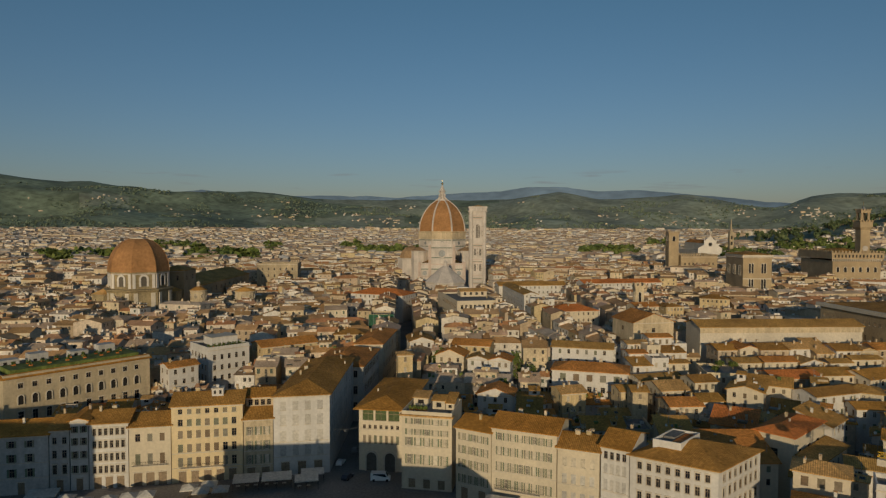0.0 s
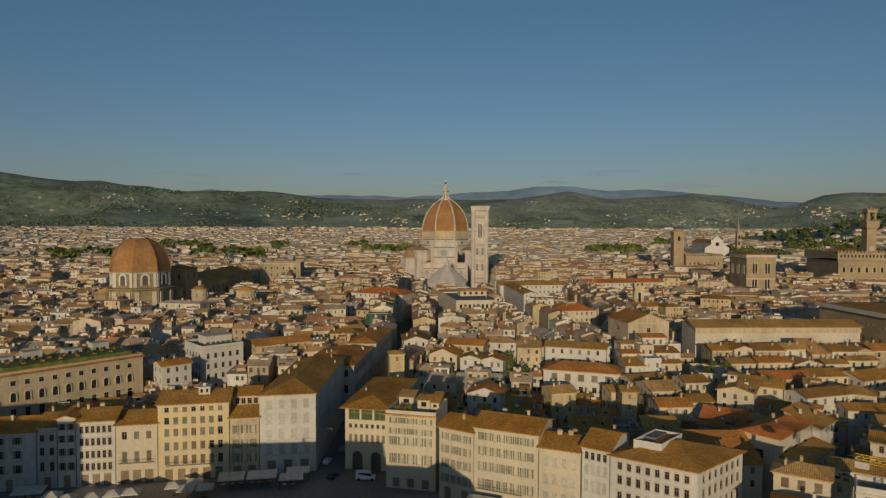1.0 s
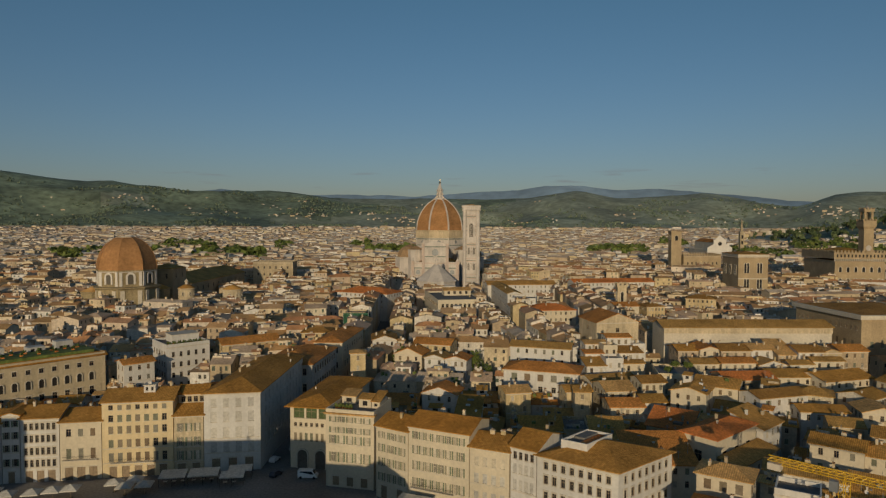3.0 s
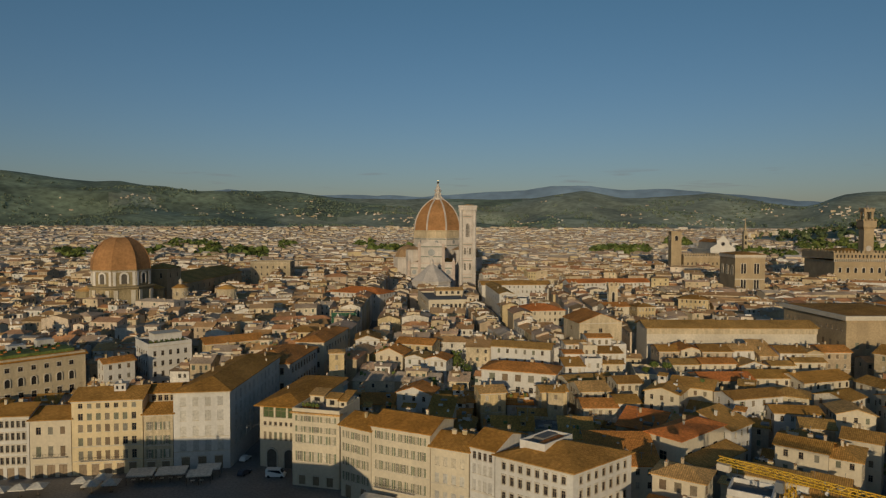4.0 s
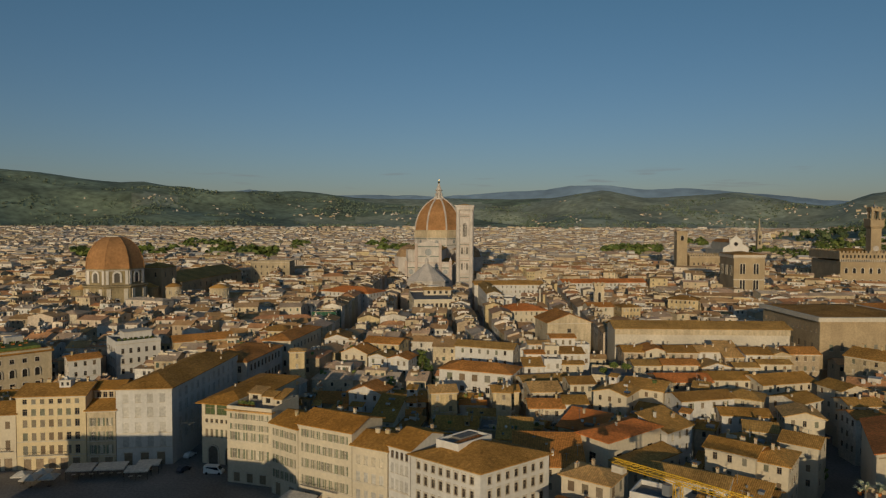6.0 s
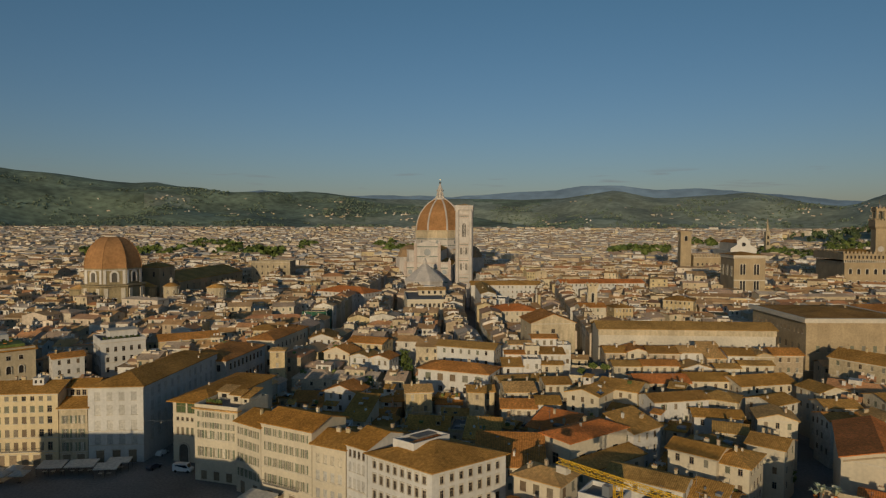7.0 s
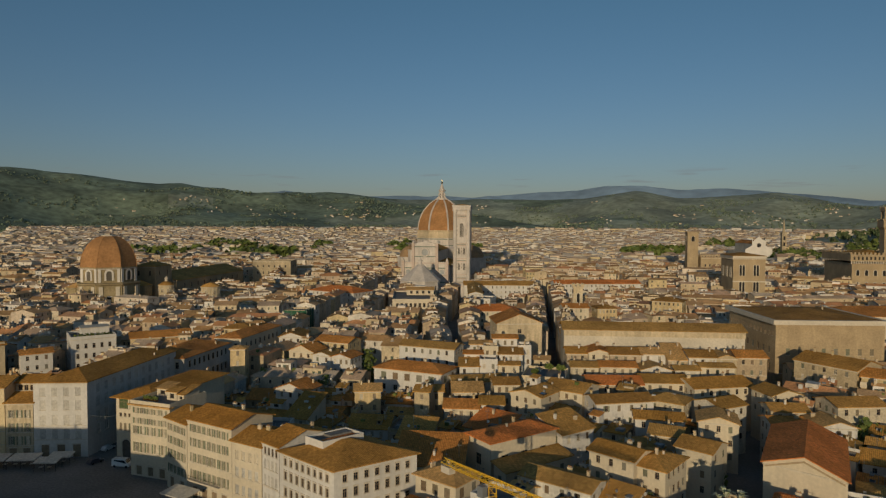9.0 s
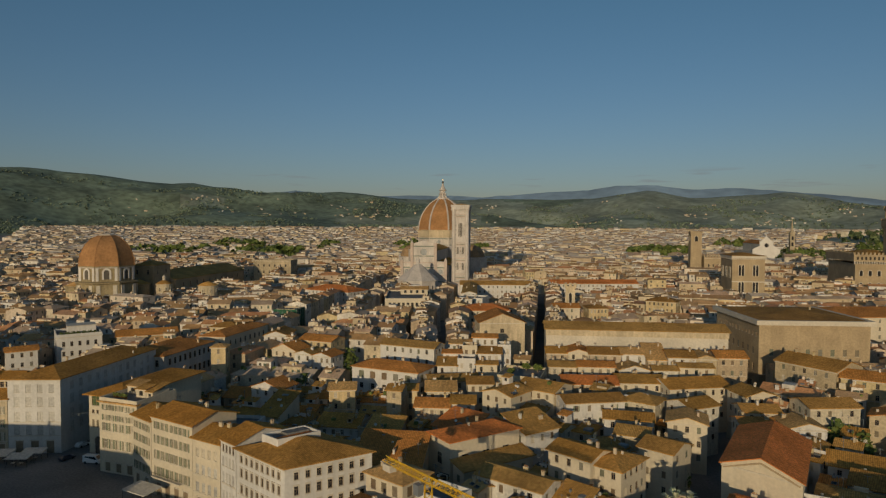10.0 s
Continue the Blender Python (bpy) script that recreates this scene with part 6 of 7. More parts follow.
def in_street(x, y, margin):
    for line, half in STREETS:
        for (x0, y0), (x1, y1) in zip(line, line[1:]):
            dx, dy = x1 - x0, y1 - y0
            s = max(0.0, min(1.0, ((x - x0) * dx + (y - y0) * dy) / (dx * dx + dy * dy)))
            if math.hypot(x - x0 - s * dx, y - y0 - s * dy) < half + margin:
                return True
    return False


def square_edge(x):
    """Where the square ends and the houses begin."""
    if x < -23:
        return 172 + 0.205 * (x + 45.5)
    if x < -10.5:
        return 180
    if x < 4:
        return 168
    if x < 36:
        return 158.6 - 0.425 * x
    if x < 58:
        return 166 - 0.632 * x
    return 92


def free(f):
    c, s = math.cos(f[4]), math.sin(f[4])
    for u in (-1, -0.5, 0, 0.5, 1):
        for v in (-1, 0, 1):
            x, y = f[0] + c * f[2] * u - s * f[3] * v, f[1] + s * f[2] * u + c * f[3] * v
            if in_street(x, y, 0.2) or y < square_edge(x) + 0.5 or (x < 58 and y < 200 and f[1] < square_edge(f[0]) + 9):
                return False
    return not any(clash(f, g) for g in PLACED)


fill = random.Random(21)
HOUSE_LABELS = ("plastered town house with a brown tiled roof", "old town house with weathered terracotta roof tiles", "small town house with shuttered windows and tiled roof")
PLOTS = []


def fill_zone(ox, oy, deg, width, length, inside, deep=(9.0, 13.5)):
    """Plots for close rows of houses over a turned rectangle, wherever there is room."""
    ang = radians(deg)
    c, s = math.cos(ang), math.sin(ang)
    v, row = 0.0, 0
    while v < length:
        d = fill.uniform(deep[0], deep[1])
        u = fill.uniform(-4, 0)
        while u < width:
            w = fill.uniform(deep[0] * 0.7, deep[1] * 1.2)
            x, y = ox + c * u - s * v, oy + s * u + c * v
            if inside(x, y):
                for ww, dd in ((w, d), (w * 0.7, d), (w * 0.5, d * 0.75)):
                    a = ang + radians(fill.uniform(-6, 6))
                    f = footprint(x, y, a, ww, dd)
                    if free(f):
                        PLACED.append(f)
                        z = fill.choice((13.2, 14.4, 14.9, 15.3, 15.7, 16.2, 17.4)) + fill.uniform(-0.5, 0.5)
                        kind = fill.choices(("gable_x", "gable_y", "hip", "shed", "flat"), (7, 2, 1.6, 1.2, 1.0))[0]
                        if x < 58 and y < 225 and not -52 < x < -10:
                            z = min(z, 6.0 + fill.uniform(0.5, 3.5))
                        if -12 < x < 62 and 225 <= y < 262:
                            z = min(z, 9.5 + fill.uniform(0.0, 4.0))
                        if x > 58 and y < 195:
                            z = min(z, 8.6 + fill.uniform(0.0, 3.4))
                        if -52 < x < -10 and y > 230:
                            z = max(z, 17.0)
                        if min(ww, dd) < 3.8:
                            z = min(z, 9.0)
                        PLOTS.append((x, y, a, ww, dd, z, kind))
                        break
            u += w + (fill.uniform(0.02, 0.2) if fill.random() < 0.8 else fill.uniform(1.5, 4))
        row += 1
        v += d + (fill.uniform(0.2, 0.8) if row % 3 else fill.uniform(1.5, 4.0))


def altana(home, w, d, z, kind, slope):
    """A roof-top room with a small tiled roof of its own."""
    aw, ad = fill.uniform(2.4, 4.2), fill.uniform(2.2, 3.4)
    x, y = fill.uniform(0.3, max(0.4, w - aw - 0.3)), fill.uniform(d * 0.3, max(d * 0.32, d - ad - 0.4))
    base = min(roof_height(px, py, w, d, z, kind, slope) for px in (x, x + aw) for py in (y, y + ad))
    top = max(roof_height(px, py, w, d, z, kind, slope) for px in (x, x + aw) for py in (y, y + ad)) + fill.uniform(1.4, 2.2)
    b = Build()
    wall_face(b, "white", (x, y), (1, 0), (0, -1), aw, base, top, [(aw * 0.3, aw * 0.7, top - 1.2, top - 0.25)])
    b.face([(x + aw, y, base), (x + aw, y + ad, base), (x + aw, y + ad, top), (x + aw, y, top)], "white")
    b.face([(x, y + ad, base), (x, y, base), (x, y, top), (x, y + ad, top)], "white")
    b.face([(x + aw, y + ad, base), (x, y + ad, base), (x, y + ad, top), (x + aw, y + ad, top)], "white")
    room = part("roof_room", b, home, "white rendered roof room")
    part("room_roof", roof_mesh(aw, ad, top, "shed", 0.22, 0.25, "tiles", 0.15), room, at=pose(x, y, 0))


def skylight_mesh():
    if "skylight" not in WINDOWS:
        b = Build()
        b.box(-0.6, 0.6, -0.5, 0.5, 0, 0.16, "frame")
        b.box(-0.5, 0.5, -0.4, 0.4, 0.161, 0.18, "glass")
        WINDOWS["skylight"] = b.mesh("skylight")
    return WINDOWS["skylight"]


def aerial_mesh():
    if "aerial" not in WINDOWS:
        b = Build()
        b.box(-0.03, 0.03, -0.03, 0.03, -0.3, 3.0, "lead")
        b.box(-0.7, 0.7, -0.025, 0.025, 2.3, 2.35, "lead")
        b.box(-0.5, 0.5, -0.025, 0.025, 2.7, 2.75, "lead")
        WINDOWS["aerial"] = b.mesh("aerial", True)
    return WINDOWS["aerial"]


def dish_mesh():
    if "dish" not in WINDOWS:
        b = Build()
        b.box(-0.03, 0.03, -0.03, 0.03, -0.3, 0.9, "lead")
        b.ring(10, [(0.05, 0.75), (0.32, 0.85), (0.42, 1.0)], "white")
        WINDOWS["dish"] = b.mesh("satellite_dish", True)
    return WINDOWS["dish"]


def dormer(home, w, d, z, kind, slope):
    """A small gabled dormer in the front slope of a roof."""
    x, y = fill.uniform(1.2, w - 2.6), d * fill.uniform(0.12, 0.2)
    foot, top = roof_height(x, y, w, d, z, kind, slope), roof_height(x, y, w, d, z, kind, slope) + 1.5
    b = Build()
    wall_face(b, "plaster", (x, y), (1, 0), (0, -1), 1.5, foot, top, [(0.35, 1.15, foot + 0.45, top - 0.2)])
    for px, order in ((x, -1), (x + 1.5, 1)):
        b.face([(px, y, foot), (px, y + 2.6, foot + 0.3), (px, y + 2.6, top), (px, y, top)][::order], "plaster")
    cell = part("dormer", b, home, "small plastered dormer")
    part("dormer_roof", roof_mesh(1.5, 2.8, top, "shed", 0.08, 0.2, "tiles", 0.12), cell, at=pose(x, y, 0))


def fill_house(x, y, a, w, d, z, kind, index):
    n = max(1, round(w / 3.4))
    e = (x + math.cos(a) * w, y + math.sin(a) * w)
    slope = fill.uniform(0.26, 0.36)
    rows = [(z - 2.4, n, 0.95, 1.5, "mix"), (z - 5.6, n, 0.95, 1.6, "mix")]
    wall = fill.choices(("plaster", "white", "cream"), (7, 2.2, 1.6))[0]
    home = palazzo((x, y), e, d, z, rows, wall, kind, HOUSE_LABELS[index % 3], side_n=1, sides=(True, False, True), slope=slope, chimneys=fill.choice((0, 1, 1, 2)), cornice=False, group="houses of the old town", tiles=fill.choices(("tiles", "tiles_red"), (30, 1))[0])
    if kind != "shed" and w > 6.5 and d > 6.5 and fill.random() < 0.25:
        altana(home, w, d, z, kind, slope)
    if kind == "gable_x" and w > 6 and y < 240 and fill.random() < 0.3:
        dormer(home, w, d, z, kind, slope)
    if y < 230 and fill.random() < 0.5:
        px, py = fill.uniform(0.5, w - 0.5), d * fill.uniform(0.1, 0.9)
        part("satellite_dish", dish_mesh(), home, at=pose(px, py, roof_height(px, py, w, d, z, kind, slope) + 0.15, 62, 0, fill.uniform(-30, 40)))
    if kind == "gable_x":
        for k in range(fill.choice((0, 0, 1, 2))):
            px, py = fill.uniform(1, w - 1), d * fill.uniform(0.15, 0.3)
            part("skylight", skylight_mesh(), home, at=pose(px, py, roof_height(px, py, w, d, z, kind, slope) + 0.2, math.degrees(math.atan(slope))))
    for k in range(fill.choice((0, 1, 1, 2))):
        px, py = fill.uniform(0.5, w - 0.5), d * fill.uniform(0.4, 0.8)
        part("aerial", aerial_mesh(), home, at=pose(px, py, roof_height(px, py, w, d, z, kind, slope) + 0.2, 0, 0, fill.uniform(0, 180)))


def street_rows(line, half, first, last, depth, west, east):
    """Two close rows of tall houses that face each other across a street."""
    for side, tall in ((-1, west), (1, east)):
        y = first
        xs, ys = [p[0] for p in line], [p[1] for p in line]
        while y < last:
            w = fill.uniform(9, 17)
            for ww in (w, w * 0.6):
                p = Vector((float(np.interp(y, ys, xs)), y))
                q = Vector((float(np.interp(y + ww, ys, xs)), y + ww))
                off = Vector(((q - p).y, -(q - p).x)).normalized() * side * (half + 0.25)
                a, e = (p + off, q + off) if side < 0 else (q + off, p + off)
                ang, run = math.atan2(e.y - a.y, e.x - a.x), (e - a).length - 0.1
                d = depth * fill.uniform(0.85, 1.15)
                f = footprint(a.x, a.y, ang, run, d)
                if not any(clash(f, g, 0.6) for g in PLACED):
                    PLACED.append(f)
                    low = side > 0 and p.x < 0 and y < 228
                    PLOTS.append((a.x, a.y, ang, run, d, (11.5 if low else tall) + fill.uniform(-1.2, 1.2), "gable_x"))
                    break
            y += ww + 0.1


street_rows(STREETS[0][0], 3.1, 192, 300, 10.5, 18.0, 15.4)
street_rows(STREETS[1][0], 4.0, 301, 336, 11, 16.4, 14.0)
street_rows(STREETS[2][0], 5.4, 336, 590, 12, 20.0, 16.0)
street_rows(STREETS[3][0], 2.3, 222, 335, 9.5, 15.8, 17.0)
street_rows(STREETS[4][0], 3.8, 336, 530, 11, 17.5, 19.0)
street_rows(STREETS[5][0], 2.6, 300, 560, 10, 19.0, 18.6)
NEAR_END = 318
fill_zone(-270, 160, 8, 250, 160, lambda x, y: x < -36 and y < NEAR_END)
fill_zone(-24, 158, -4, 96, 168, lambda x, y: -26 < x < 66 and y < NEAR_END)
fill_zone(40, 175, -33, 120, 120, lambda x, y: x > 60 and 95 < y < 196 and x < 150, (6.5, 10))
fill_zone(30, 190, -27, 250, 130, lambda x, y: x > 60 and 95 < y < 246 and x < 270)
fill_zone(64, 246, 2, 260, 76, lambda x, y: x > 62 and 240 < y < NEAR_END and x < 300)


fill_zone(40, 180, -35, 150, 130, lambda x, y: 60 < x < 182 and 98 < y < 216, (4.6, 8))
fill_zone(-24, 170, 3, 90, 70, lambda x, y: -22 < x < 64 and y < 232, (4.4, 7))
fill_zone(-130, 168, 10, 100, 80, lambda x, y: -130 < x < -46 and y < 236, (4.4, 7))
PLOTS.sort(key=lambda p: p[1] + 0.12 * abs(p[0] - 50))
for index, plot in enumerate(PLOTS[:218]):
    fill_house(*plot, index)


def roof_clutter(plots):
    """Vents, tanks, cooling units, low terrace walls and aerials on the near roofs, too many to count."""
    r = random.Random(17)
    b = Build()
    for x, y, a, w, d, z, kind in plots:
        c, s = math.cos(a), math.sin(a)
        for k in range(r.choice((2, 3, 4, 5, 6))):
            u, v = r.uniform(0.6, w - 0.6), d * r.uniform(0.08, 0.92)
            top = roof_height(u, v, w, d, z, kind, 0.3)
            item = r.random()
            if item < 0.35:
                hu, hv, up, mat = r.uniform(0.15, 0.3), r.uniform(0.15, 0.3), r.uniform(0.4, 0.9), r.choice(("plaster_far", "pale_stone", "lead"))
            elif item < 0.55:
                hu, hv, up, mat = r.uniform(0.4, 0.7), r.uniform(0.25, 0.4), r.uniform(0.45, 0.8), r.choice(("white", "lead", "grey_wall"))
            elif item < 0.68:
                hu, hv, up, mat = r.uniform(0.8, 1.9), r.uniform(0.1, 0.14), r.uniform(0.7, 1.3), r.choice(("white", "plaster_far", "cream"))
            elif item < 0.78:
                hu, hv, up, mat = r.uniform(0.6, 1.3), r.uniform(0.6, 1.2), r.uniform(0.35, 0.6), r.choice(("glass", "lead", "shutter_far"))
            elif item < 0.84:
                hu, hv, up, mat = r.uniform(0.3, 0.6), r.uniform(0.3, 0.6), r.uniform(0.6, 1.1), "leaves"
            else:
                hu, hv, up, mat = 0.035, 0.035, r.uniform(1.6, 3.4), "lead"
            if hu < 0.1:
                parts = ((0, 0, hu, hv, up), (0, 0, r.uniform(0.4, 0.8), 0.03, up * 0.9))
            else:
                parts = ((0, 0, hu, hv, up),)
            for du, dv, pu, pv, pz in parts:
                low = top - 0.7 if (pu, pz) == (hu, up) else top + pz - 0.06
                ring = [(u + su * pu, v + sv * pv) for su, sv in ((-1, -1), (1, -1), (1, 1), (-1, 1))]
                q = [(x + c * m - s * n, y + s * m + c * n) for m, n in ring]
                for i in range(4):
                    j = (i + 1) % 4
                    b.face([(*q[i], low), (*q[j], low), (*q[j], top + pz), (*q[i], top + pz)], mat)
                b.face([(*p, top + pz) for p in q], mat)
    return tagged(new("roof_clutter", b.mesh("roof_clutter")), "vents, aerials, tanks and low terrace walls on the tiled roofs", "roof clutter", kind="stuff")


roof_clutter(PLOTS[:330])


# ---- the sea of roofs farther off ----
def house_cloud(name, houses, label, windows, roof="tiles_far", seed=2):
    """Many small houses in one mesh. houses: rows of x, y, ground, angle, width, depth, eaves, rise."""
    h = np.array(houses)
    n = len(h)
    r = np.random.RandomState(seed + n)
    x, y, g, a, w, d, z, rise = h.T
    ca, sa = np.cos(a), np.sin(a)
    quads, tris, fives = [], [], []  # corner numbers within one house, with the material slot
    pts = []

    def put(u, v, zz):
        pts.append(np.stack([x + ca * u - sa * v, y + sa * u + ca * v, g + zz], 1))
        return len(pts) - 1

    def block(cu, cv, hu, hv, foot, top, mat, cap):
        """An upright box on every house, from foot to top."""
        low = [put(cu + su * hu, cv + sv * hv, foot) for su, sv in ((-1, -1), (1, -1), (1, 1), (-1, 1))]
        high = [put(cu + su * hu, cv + sv * hv, top) for su, sv in ((-1, -1), (1, -1), (1, 1), (-1, 1))]
        for k in range(4):
            quads.append(((low[k], low[(k + 1) % 4], high[(k + 1) % 4], high[k]), mat))
        quads.append((tuple(high), cap))

    o = 0.5
    u0, u1, v0, v1 = -w / 2, w / 2, -d / 2, d / 2
    zero = np.zeros(n)
    drop = o * rise / (d / 2)
    hip = (r.rand(n) < 0.3) & (w > d * 0.9) & (rise > 0.6)
    end = np.where(hip, d / 2 * 0.9, 0.0)
    low = [put(u, v, zero - 6) for u, v in ((u0, v0), (u1, v0), (u1, v1), (u0, v1))]
    top = [put(u, v, z) for u, v in ((u0, v0), (u1, v0), (u1, v1), (u0, v1))]
    apex = [put(u0, zero, np.where(hip, z, z + rise)), put(u1, zero, np.where(hip, z, z + rise))]
    quads += [((low[0], low[1], top[1], top[0]), 0), ((low[2], low[3], top[3], top[2]), 0)]
    fives += [((low[1], low[2], top[2], apex[1], top[1]), 0), ((low[3], low[0], top[0], apex[0], top[3]), 0)]
    eave = [put(u, v, z - drop + 0.2) for u, v in ((u0 - o, v0 - o), (u1 + o, v0 - o), (u1 + o, v1 + o), (u0 - o, v1 + o))]
    ridge = [put(u0 - o + end, zero, z + rise + 0.2), put(u1 + o - end, zero, z + rise + 0.2)]
    quads += [((eave[0], eave[1], ridge[1], ridge[0]), 1), ((eave[2], eave[3], ridge[0], ridge[1]), 1)]
    for side, (p, q) in enumerate(((3, 0), (1, 2))):
        s0 = (-1, 1)[side]
        ru = np.where(hip, s0 * (w / 2 + o) - s0 * end, s0 * (w / 2 + o))
        corner = [put(np.where(hip, s0 * (w / 2 + o), ru), np.where(hip, vv, zero), np.where(hip, z - drop + 0.2, z + rise + 0.2)) for vv in ((v1 + o, v0 - o) if side == 0 else (v0 - o, v1 + o))]
        tris.append(((corner[0], corner[1], ridge[side]), 1))
    if windows:
        shut = 2
        for row in range(2):
            for col in (-0.32, 0.0, 0.32):
                zz = z - 2.4 - 3.3 * row
                c, half = w * col + r.uniform(-0.4, 0.4, n), r.uniform(0.38, 0.6, n)
                hh = r.uniform(1.2, 1.9, n) * (r.rand(n) < 0.8)
                quads.append(((put(c - half, v0 - 0.06, zz), put(c + half, v0 - 0.06, zz), put(c + half, v0 - 0.06, zz + hh), put(c - half, v0 - 0.06, zz + hh)), shut))
                if col:
                    sgn = 1 if col > 0 else -1
                    e, half = sgn * (w / 2 + 0.06), half * sgn
                    quads.append(((put(e, -half, zz), put(e, half, zz), put(e, half, zz + hh), put(e, -half, zz + hh)), shut))
        # chimneys, skylights and roof rooms, on some of the houses
        for k in range(4):
            cu, cv = r.uniform(-0.42, 0.42, n) * w, r.uniform(-0.36, 0.4, n) * d
            base = z + np.maximum(0, 1 - np.abs(cv) / (d / 2)) * rise
            has = (r.rand(n) < (0.8, 0.5, 0.45, 0.3)[k]) & ~(hip & (np.abs(cu) > w / 2 - end))
            block(cu, cv, r.uniform(0.25, 0.6, n), r.uniform(0.25, 0.4, n), base - 0.6, np.where(has, base + r.uniform(0.8, 1.7, n), base - 0.5), 0, 1)
        cu, cv = r.uniform(-0.25, 0.25, n) * w, r.uniform(-0.1, 0.2, n) * d
        has = (r.rand(n) < 0.22) & (w > 6)
        block(cu, cv, w * r.uniform(0.1, 0.2, n), d * r.uniform(0.12, 0.2, n), z - 0.5, np.where(has, z + rise + r.uniform(0.5, 1.6, n), z - 0.4), 0, 3)
    per = len(pts)
    verts = np.stack(pts, 1).reshape(-1, 3)
    shapes = quads + tris + fives
    faces = [[i * per + k for k in q] for i in range(n) for q, _ in shapes]
    mats = [mat for _, mat in shapes] * n
    me = bpy.data.meshes.new(name)
    me.from_pydata(verts.tolist(), [], faces)
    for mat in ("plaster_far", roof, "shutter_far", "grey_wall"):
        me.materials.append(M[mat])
    me.polygons.foreach_set("material_index", mats)
    me.update()
    return tagged(new(name, me), label, "houses", kind="stuff")


far = random.Random(5)
CLEAR = [(-1, 650, 34, 95, 0), (-4, 548, 24, 24, 0), (32, 603, 12, 12, 0), (468, 1175, 28, 55, 0), (282, 792, 9, 9, 0), (20, 560, 60, 12, 0)] + PLACED


def far_rows(y0, y1, size, cover, rot, left=None, right=None, eaves=(10.5, 13.6, 14.4, 14.8, 15.1, 15.4, 16.2, 18.2)):
    """Close-packed houses in blocks, each block turned its own way."""
    houses = []
    y = y0
    while y < y1:
        deep = min(size * far.uniform(3.2, 5.5), max(size, y1 - y))
        x = left if left is not None else -0.80 * y - 80
        end = right if right is not None else 0.66 * y + 260
        while x < end:
            wide = size * far.uniform(3.0, 6.5)
            swing = rot + 0.22 * math.sin(x * 0.006 + y * 0.004) + far.uniform(-0.34, 0.34)
            cx, cy = x + wide / 2, y + deep / 2 + far.uniform(-3, 3)
            c, s = math.cos(swing), math.sin(swing)
            grow = far.uniform(-1.1, 1.1)
            v = -deep / 2
            while v < deep / 2 - size * 0.4:
                d = size * far.uniform(0.7, 1.2)
                u = -wide / 2
                while u < wide / 2 - size * 0.3:
                    w = size * (far.uniform(0.5, 1.2) if far.random() < 0.78 else far.uniform(1.4, 2.6))
                    if far.random() < cover:
                        turn = far.random() < 0.27 and w < 1.4 * d
                        a = swing + far.uniform(-0.06, 0.06) + (math.pi / 2 if turn else 0)
                        ww, dd = (d, w) if turn else (w, d)
                        f = (cx + c * (u + w / 2) - s * (v + d / 2), cy + s * (u + w / 2) + c * (v + d / 2), ww / 2, dd / 2, a)
                        if y0 - 4 < f[1] and not in_street(f[0], f[1], 0.6 + min(ww, dd) / 2) and not any(clash(f, g, 1.2) for g in CLEAR):
                            z = far.choice(eaves) + far.uniform(-0.5, 0.5) + grow
                            rise = 0.12 if far.random() < 0.12 else dd / 2 * far.uniform(0.2, 0.32)
                            houses.append((f[0], f[1], land(f[0], f[1]), a, ww, dd, z, rise))
                    u += w + (far.uniform(0, 0.4) if far.random() < 0.8 else far.uniform(1.5, 4))
                v += d + (far.uniform(0, 0.6) if far.random() < 0.8 else far.uniform(2, 4.5))
            x += wide + far.uniform(1.5, 5)
        y += deep + far.uniform(2, 5)
    return houses


UNEVEN = (9.5, 12, 13.5, 14.5, 15.5, 16.5, 18, 20.5)
LABEL = "close-packed old houses with brown tiled roofs and cream walls"


def lofts(houses, share):
    """Adds roof rooms and taller back parts to some of the houses."""
    more = []
    for x, y, g, a, w, d, z, rise in houses:
        if far.random() < share:
            du, dv = far.uniform(-0.25, 0.25) * w, far.uniform(-0.1, 0.3) * d
            more.append((x + math.cos(a) * du - math.sin(a) * dv, y + math.sin(a) * du + math.cos(a) * dv, g, a, w * far.uniform(0.3, 0.5), d * far.uniform(0.3, 0.5), z + rise + far.uniform(0.3, 2.2), far.uniform(0.15, 0.6)))
    return houses + more


rest = []
for x, y, a, w, d, z, kind in PLOTS[218:]:
    f = footprint(x, y, a, w, d)
    turn = kind == "gable_y"
    rest.append((f[0], f[1], 0.0, a + (math.pi / 2 if turn else 0), d if turn else w, w if turn else d, z, 0.1 if kind == "flat" else (w if turn else d) / 2 * 0.31))
house_cloud("old_town_houses", lofts(rest, 0.5), LABEL, True)
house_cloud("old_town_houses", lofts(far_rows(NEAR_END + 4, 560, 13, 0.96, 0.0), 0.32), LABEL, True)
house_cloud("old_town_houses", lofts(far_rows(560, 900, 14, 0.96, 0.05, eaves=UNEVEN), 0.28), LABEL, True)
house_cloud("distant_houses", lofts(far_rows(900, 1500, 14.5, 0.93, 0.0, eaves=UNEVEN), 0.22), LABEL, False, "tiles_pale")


def on_plain(h):
    return wooded_hill(h[0], h[1]) < 7 and math.hypot(h[0] - HX, h[1]) < 2650


house_cloud("distant_houses", [h for h in far_rows(1500, 2200, 15, 0.78, 0.0) if on_plain(h)], "pale houses of the far suburbs with haze in their colours", False, "tiles_pale")
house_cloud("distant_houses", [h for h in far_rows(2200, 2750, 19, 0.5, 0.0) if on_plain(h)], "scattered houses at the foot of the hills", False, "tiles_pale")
villas = []


